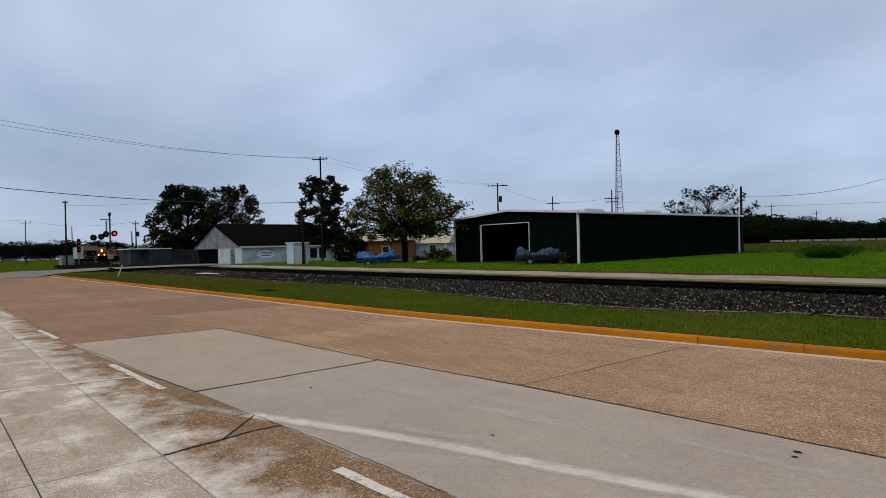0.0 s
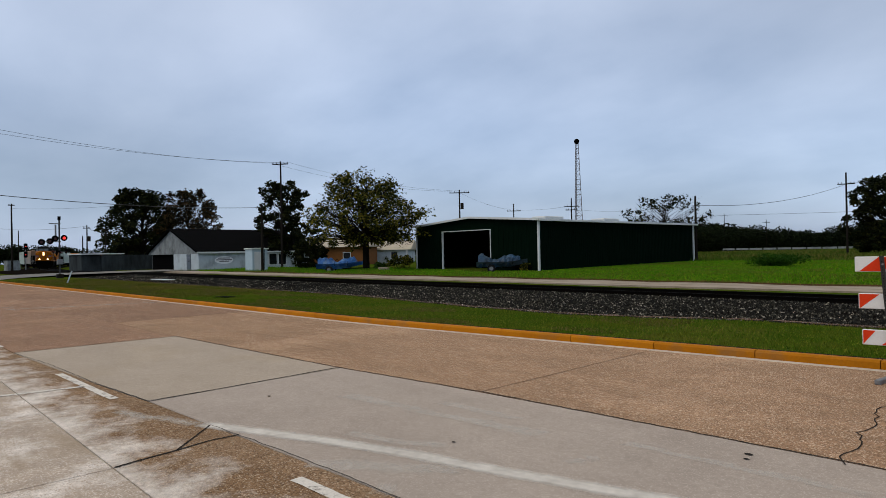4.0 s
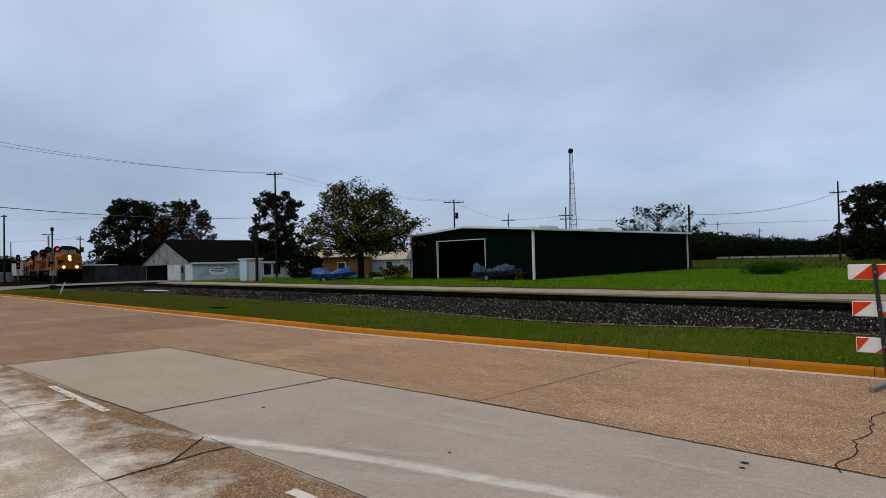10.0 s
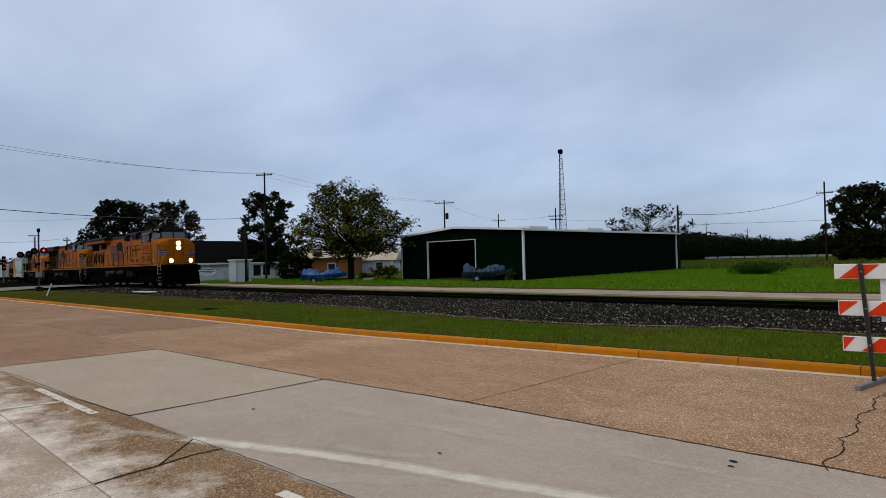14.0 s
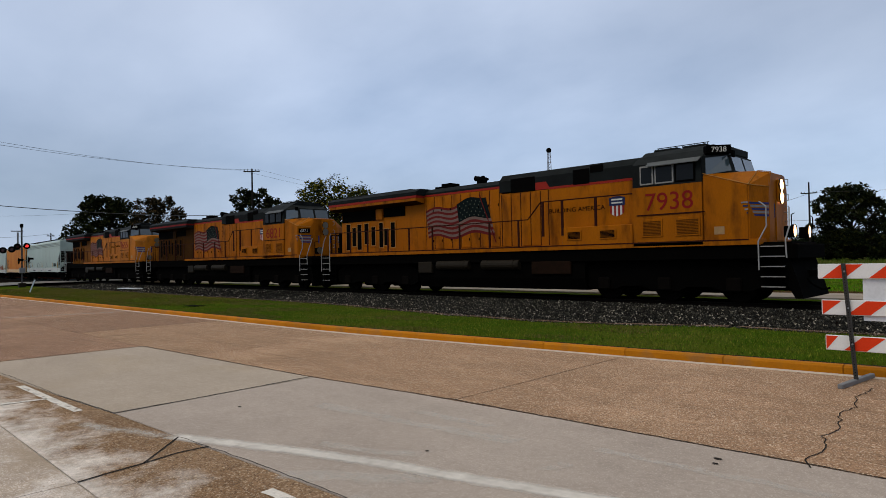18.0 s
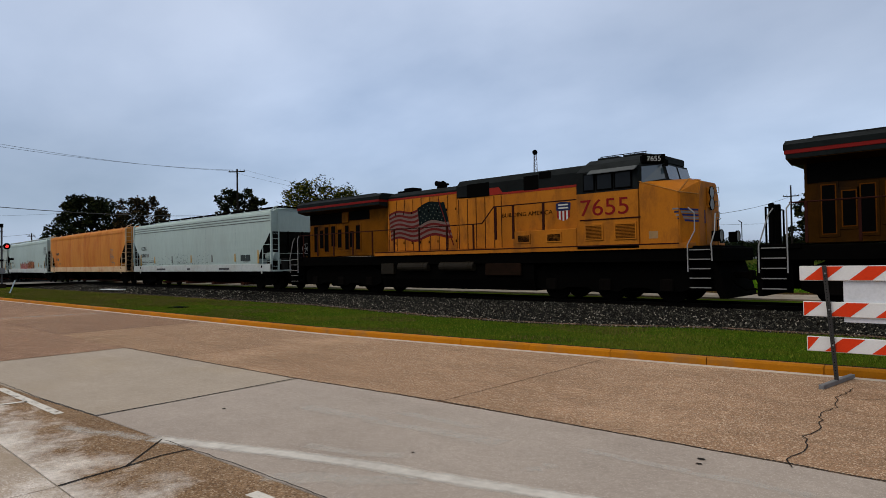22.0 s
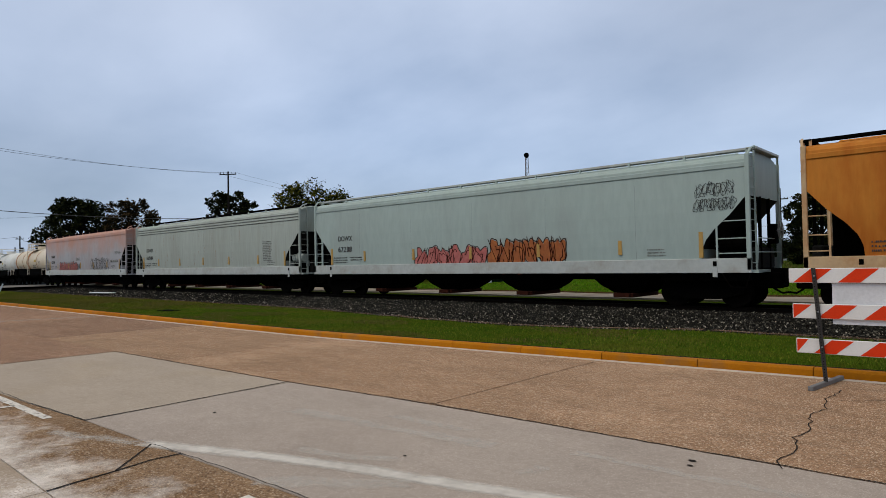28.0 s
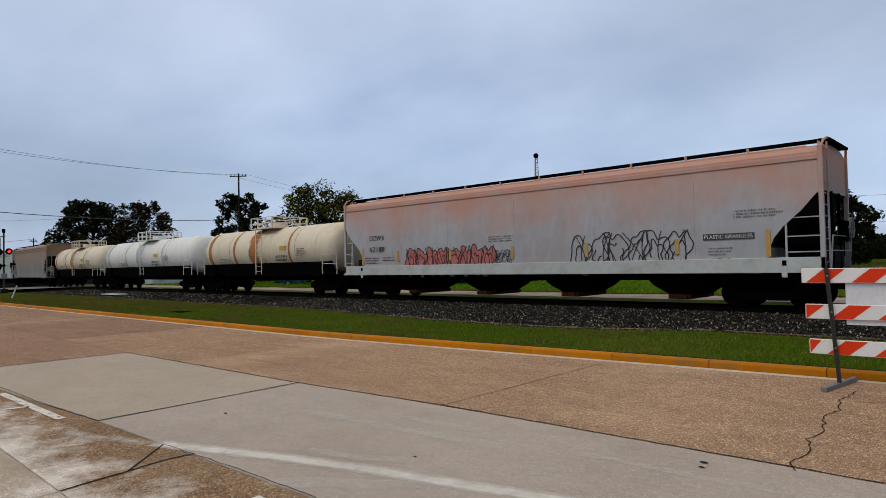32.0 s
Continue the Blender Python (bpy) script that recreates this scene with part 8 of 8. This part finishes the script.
stroke("scuff", [(-26.6, 2.2), (-26.2, 4.4)], 0.5, FADED_PAINT, parent=marks, jitter=0.05, seed=11, feather=0.4)


def ragged(pts, seed, step=0.09, swing=0.035):
    """The same way, broken into short crooked pieces."""
    rnd = random.Random(seed)
    out = []
    for (a, b), (c, d) in zip(pts, pts[1:]):
        n = max(1, int(math.hypot(c - a, d - b) / step))
        for i in range(n):
            out.append((a + (c - a) * i / n + rnd.uniform(-swing, swing), b + (d - b) * i / n + rnd.uniform(-swing, swing)))
    return out + [pts[-1]]


DIRT = worn_paint("bare_brown_dirt", (0.17, 0.095, 0.055), 0.52, 1.2, 0.2)
dirt = thing("dirt_edge", pose(0, 0, 0), "bare brown dirt between ballast and grass", "dirt", kind="structure")
for k in range(6):
    a = 5 - 10 * k
    stroke("dirt_patch", [(a - 1.25 * i, verge_edge(a - 1.25 * i) - 0.05) for i in range(9)], 0.55, DIRT, parent=dirt, jitter=0.02, seed=70 + k, z=0.062, feather=0.35)
cracks = thing("pavement_cracks", pose(0, 0, 0), "dark ragged cracks and joints in the street", "crack", kind="structure")
for i, (pts, w) in enumerate((
        ([(-7.56, 2.49), (-7.58, 3.2), (-7.63, 4.2), (-7.68, 5.16)], 0.06),
        ([(-18.2, 4.3), (-16.4, 4.5), (-14.6, 4.56), (-13.6, 4.95)], 0.016),
([(-1.38, 5.42), (-1.44, 5.7), (-1.40, 6.0), (-1.50, 6.4), (-1.46, 6.8), (-1.56, 7.3), (-1.52, 7.8), (-1.60, 8.3), (-1.57, 9.0)], 0.025),
        ([(-1.5, 8.3), (-1.1, 8.6), (-0.8, 9.2)], 0.02),
        ([(-12.5, 6.2), (-10.2, 6.5), (-8.6, 6.9)], 0.011),
        ([(-16.5, 6.6), (-14.8, 6.4), (-12.5, 6.2)], 0.011),
        ([(-20.5, 4.4), (-17.2, 5.1), (-15.5, 5.4)], 0.014),
        ([(-13.2, 7.3), (-12.1, 7.4), (-11.0, 7.35)], 0.014),
        ([(-10.6, 5.9), (-9.7, 6.0), (-9.1, 5.85)], 0.014),
        ([(-8.7, 7.6), (-7.4, 7.75), (-6.9, 7.6)], 0.014),
        ([(-15.8, 7.9), (-14.9, 7.8), (-13.8, 8.0)], 0.014),
        ([(-19.5, 6.5), (-18.3, 6.7), (-17.4, 6.5)], 0.016),
        ([(-11.2, 5.3), (-11.25, 6.2), (-11.15, 7.2), (-11.2, 8.3)], 0.014),
        ([(-17.4, 5.2), (-17.45, 6.4), (-17.38, 8.2)], 0.024),
        ([(-5.06, 5.35), (-5.02, 6.4), (-5.05, 7.6), (-5.02, 9.2)], 0.013),
        ([(-5.38, 1.5), (-5.42, 1.7), (-5.46, 2.01), (-5.53, 2.34), (-5.51, 2.6)], 0.052),
        ([(-5.46, 2.01), (-5.7, 2.24), (-6.03, 2.55)], 0.040),
        ([(-6.0, 2.56), (-4.6, 2.65), (-3.2, 2.68)], 0.018),
        ([(-9.1, 2.37), (-8.6, 2.41), (-7.54, 2.49)], 0.030),
        ([(-13.3, 2.12), (-11.5, 2.28), (-9.07, 2.37)], 0.02))):
    stroke("crack", ragged(pts, 20 + i, swing=0.035 if pts[0][0] > -2 else 0.007), w * (0.42 if pts[0][0] < -2 else 0.45), TAR, parent=cracks, jitter=0.006, seed=20 + i, z=0.006)
stroke("lane_joint", [(x, lane_edge(x)) for x in (-13.4, -10.5, -7.7, -5.1, -3.2, -1.4, 1.5, 4, 8)], 0.018, TAR, parent=cracks, jitter=0.012, seed=40, z=0.006)
for x, y, r in ((-1.96, 5.16, 0.024), (-1.93, 5.03, 0.018), (-3.9, 3.79, 0.013), (-6.74, 3.56, 0.018)):
    decal("dark_spot", [(x + r * 1.4 * math.cos(k * math.tau / 10), y + r * math.sin(k * math.tau / 10)) for k in range(10)], TAR, "", "", marks, 0.006)


# ---------------------------------------------------------------- loose stuff: ballast stones, grass
def tone_material(name, stops, rough):
    """Each loose piece takes its own tone from the stops."""
    m = bpy.data.materials.new(name)
    m.use_nodes = True
    nt = m.node_tree
    N, L = nt.nodes.new, nt.links.new
    bs = nt.nodes["Principled BSDF"]
    geo, ramp = N("ShaderNodeNewGeometry"), N("ShaderNodeValToRGB")
    e = ramp.color_ramp.elements
    e[0].position, e[0].color = stops[0][0], (*stops[0][1], 1)
    e[1].position, e[1].color = stops[-1][0], (*stops[-1][1], 1)
    for p, col in stops[1:-1]:
        e.new(p).color = (*col, 1)
    L(geo.outputs["Random Per Island"], ramp.inputs[0])
    L(ramp.outputs[0], bs.inputs["Base Color"])
    bs.inputs["Roughness"].default_value, bs.inputs["Specular IOR Level"].default_value = rough, 0.2
    return m


STONE = tone_material("ballast_stone", [(0.0, (0.002, 0.0018, 0.0012)), (0.60, (0.010, 0.0088, 0.006)), (0.84, (0.040, 0.036, 0.026)), (0.95, (0.13, 0.118, 0.09)), (1.0, (0.42, 0.37, 0.30))], 0.9)


def stones(name, n, x0, x1, u0, u1, size, seed, label, lift):
    rnd = random.Random(seed)
    verts, faces = [], []
    shape = [(1, 0, 0), (-1, 0, 0), (0, 1, 0), (0, -1, 0), (0, 0, 1), (0, 0, -1)]
    tris = [(0, 2, 4), (2, 1, 4), (1, 3, 4), (3, 0, 4), (2, 0, 5), (1, 2, 5), (3, 1, 5), (0, 3, 5)]
    for _ in range(n):
        x, u = rnd.uniform(x0, x1), rnd.uniform(u0, u1)
        if track_y(x) + u < verge_edge(x) - 0.35 * rnd.random() ** 2:
            continue
        z = RAIL_Z + lift(u) + rnd.uniform(-0.01, 0.02)
        s = size * rnd.uniform(0.5, 1.35)
        q = Euler((rnd.uniform(0, 6), rnd.uniform(0, 6), rnd.uniform(0, 6))).to_matrix()
        k = len(verts)
        for p in shape:
            v = q @ Vector((p[0] * s * rnd.uniform(0.7, 1.2), p[1] * s * rnd.uniform(0.6, 1.1), p[2] * s * rnd.uniform(0.5, 0.9)))
            verts.append((x + v.x, track_y(x) + u + v.y, z + dip(x) + v.z))
        faces += [(k + a, k + b, k + c) for a, b, c in tris]
    tagged(from_lists(name, verts, faces, STONE), label, "ballast", kind="stuff")


def bed_z(u):
    pts = [(-7.5, -0.25), (-6.2, -0.24), (-4.2, -0.215), (-2.6, -0.18), (-1.4, -0.14), (1.4, -0.14), (2.2, -0.17), (3.2, -0.20)]
    for (a, b), (c, d) in zip(pts, pts[1:]):
        if a <= u <= c:
            return b + (d - b) * (u - a) / (c - a)
    return -0.24


stones("ballast_stones", 58000, -26, 4, -7.4, -0.9, 0.033, 51, "loose dark crushed ballast stones beside the rails", bed_z)
stones("ballast_stones", 12000, -62, -26, -6.2, -1.0, 0.042, 52, "loose dark crushed ballast stones farther along", bed_z)


def blade_material(name, a, b, c, patch=None, scale=0.5, lo=0.45, hi=0.65):
    """Blades of mixed tone; in patches of the given size they are drier or darker."""
    m = leaf_material(name, a, b, c)
    if patch:
        nt = m.node_tree
        N, L = nt.nodes.new, nt.links.new
        bs = nt.nodes["Principled BSDF"]
        src = bs.inputs["Base Color"].links[0].from_socket
        co, nz, r, x = N("ShaderNodeTexCoord"), N("ShaderNodeTexNoise"), N("ShaderNodeMapRange"), N("ShaderNodeMix")
        nz.inputs["Scale"].default_value, nz.inputs["Detail"].default_value, nz.inputs["Roughness"].default_value = scale, 6, 0.6
        L(co.outputs["Object"], nz.inputs["Vector"])
        r.inputs["From Min"].default_value, r.inputs["From Max"].default_value, r.inputs["To Max"].default_value = lo, hi, 0.8
        L(nz.outputs["Fac"], r.inputs["Value"])
        x.data_type = "RGBA"
        L(r.outputs[0], x.inputs[0]); L(src, x.inputs[6]); x.inputs[7].default_value = (*patch, 1)
        L(x.outputs[2], bs.inputs["Base Color"])
    return m


BLADE = blade_material("verge_grass_blades", (0.030, 0.070, 0.003), (0.060, 0.118, 0.005), (0.17, 0.175, 0.022), (0.115, 0.120, 0.012), 0.8, 0.46, 0.62)
FIELD = blade_material("field_grass_blades", (0.045, 0.150, 0.002), (0.075, 0.220, 0.004), (0.17, 0.24, 0.012), (0.105, 0.115, 0.018), 0.16, 0.50, 0.64)
MEADOW = blade_material("rank_meadow_blades", (0.035, 0.062, 0.006), (0.075, 0.088, 0.014), (0.15, 0.125, 0.035), (0.035, 0.085, 0.005), 0.06, 0.46, 0.60)
VERGE_DRY = blade_material("dry_verge_blades", (0.045, 0.062, 0.004), (0.085, 0.098, 0.010), (0.18, 0.15, 0.03), (0.135, 0.105, 0.022), 0.3, 0.42, 0.62)
DRY = blade_material("dry_weeds", (0.06, 0.06, 0.012), (0.12, 0.10, 0.025), (0.20, 0.15, 0.05))


def blades(name, n, place, height, width, mat, label, seed):
    rnd = random.Random(seed)
    verts, faces = [], []
    for _ in range(n):
        x, y = place(rnd)
        z = land(x, y) - 0.01
        h, w = height * rnd.uniform(0.5, 1.4), width * rnd.uniform(0.6, 1.3)
        a = rnd.uniform(0, math.tau)
        lx, ly = rnd.uniform(-0.6, 0.6) * h, rnd.uniform(-0.6, 0.6) * h
        k = len(verts)
        verts += [(x - w * math.cos(a), y - w * math.sin(a), z), (x + w * math.cos(a), y + w * math.sin(a), z), (x + lx, y + ly, z + h)]
        faces.append((k, k + 1, k + 2))
    tagged(from_lists(name, verts, faces, mat), label, "grass", kind="stuff")


def on_verge(rnd):
    x = -26 + 30 * rnd.random() ** 0.8
    k = kerb_y(x) + 0.16
    return x, k + (verge_edge(x) - 0.08 * rnd.random() - k) * rnd.random()


def on_verge_far(rnd):
    x = rnd.uniform(-56, -24)
    k = kerb_y(x) + 0.16
    return x, k + (verge_edge(x) - 0.1 - k) * rnd.random()


def in_field(rnd):
    y = 26.6 + 40 * rnd.random() ** 1.6
    lo = -29 if y > 37.5 else -52
    return lo + (lo * -1 + 2) * rnd.random(), y


def by_houses(rnd):
    return rnd.uniform(-70, -42), rnd.uniform(27.2, 37.0)


blades("verge_grass", 60000, on_verge, 0.045, 0.010, BLADE, "short mown grass blades on the verge", 61)
blades("verge_grass", 22000, on_verge_far, 0.06, 0.018, VERGE_DRY, "short grass blades on the far verge", 62)


def on_verge_dry(rnd):
    for _ in range(40):
        x = -52 + 46 * rnd.random()
        k = kerb_y(x) + 0.16
        y = k + (verge_edge(x) - 0.1 - k) * rnd.random()
        if noise.noise(Vector((x * 0.35, y * 0.6, 7))) > 0.02 + 0.25 * max(0, (x + 30) / 30):
            break
    return x, y


blades("dry_verge_grass", 38000, on_verge_dry, 0.04, 0.014, DRY, "drier yellowed grass patches on the verge", 66)
blades("field_grass", 95000, in_field, 0.085, 0.028, FIELD, "taller green grass blades in the field", 63)
blades("meadow_grass", 26000, lambda rnd: (rnd.uniform(-75, 4), 62 + 130 * rnd.random() ** 1.5), 0.34, 0.07, MEADOW, "rank dull grass in the far field", 67)
blades("rough_grass", 16000, by_houses, 0.22, 0.03, FIELD, "rough uncut grass by the houses", 64)


def lane_edge_weeds(rnd):
    x = rnd.uniform(-60, 6)
    return x, track_y(x) + 6.3 + 0.25 * math.sin(x) + rnd.uniform(-0.15, 0.5)


blades("dry_weeds", 9000, lane_edge_weeds, 0.16, 0.02, DRY, "dry weeds along the lane's edge", 65)


def motions():
    for ob, s0 in TRAIN:
        rows = []
        for i in range(33):
            p, a = track(s0 + 11.02 * (i - 16.5))
            rows.append((i, Matrix.Translation(p) @ Matrix.Rotation(a, 4, "Z")))
        walk(ob, rows)
    # each wheelset of the moving train rolls on the rail, 80 degrees from row to row
    moving = {ob for ob, _ in TRAIN}
    for ob, x, r in ROLLING:
        if ob.parent.parent not in moving:
            continue
        n = math.ceil(DURATION * 11.02 / r / radians(80))
        walk(ob, [(DURATION * i / n, pose(x, 0, r) @ Matrix.Rotation(11.02 * DURATION * i / n / r, 4, "Y")) for i in range(n + 1)])


motions()
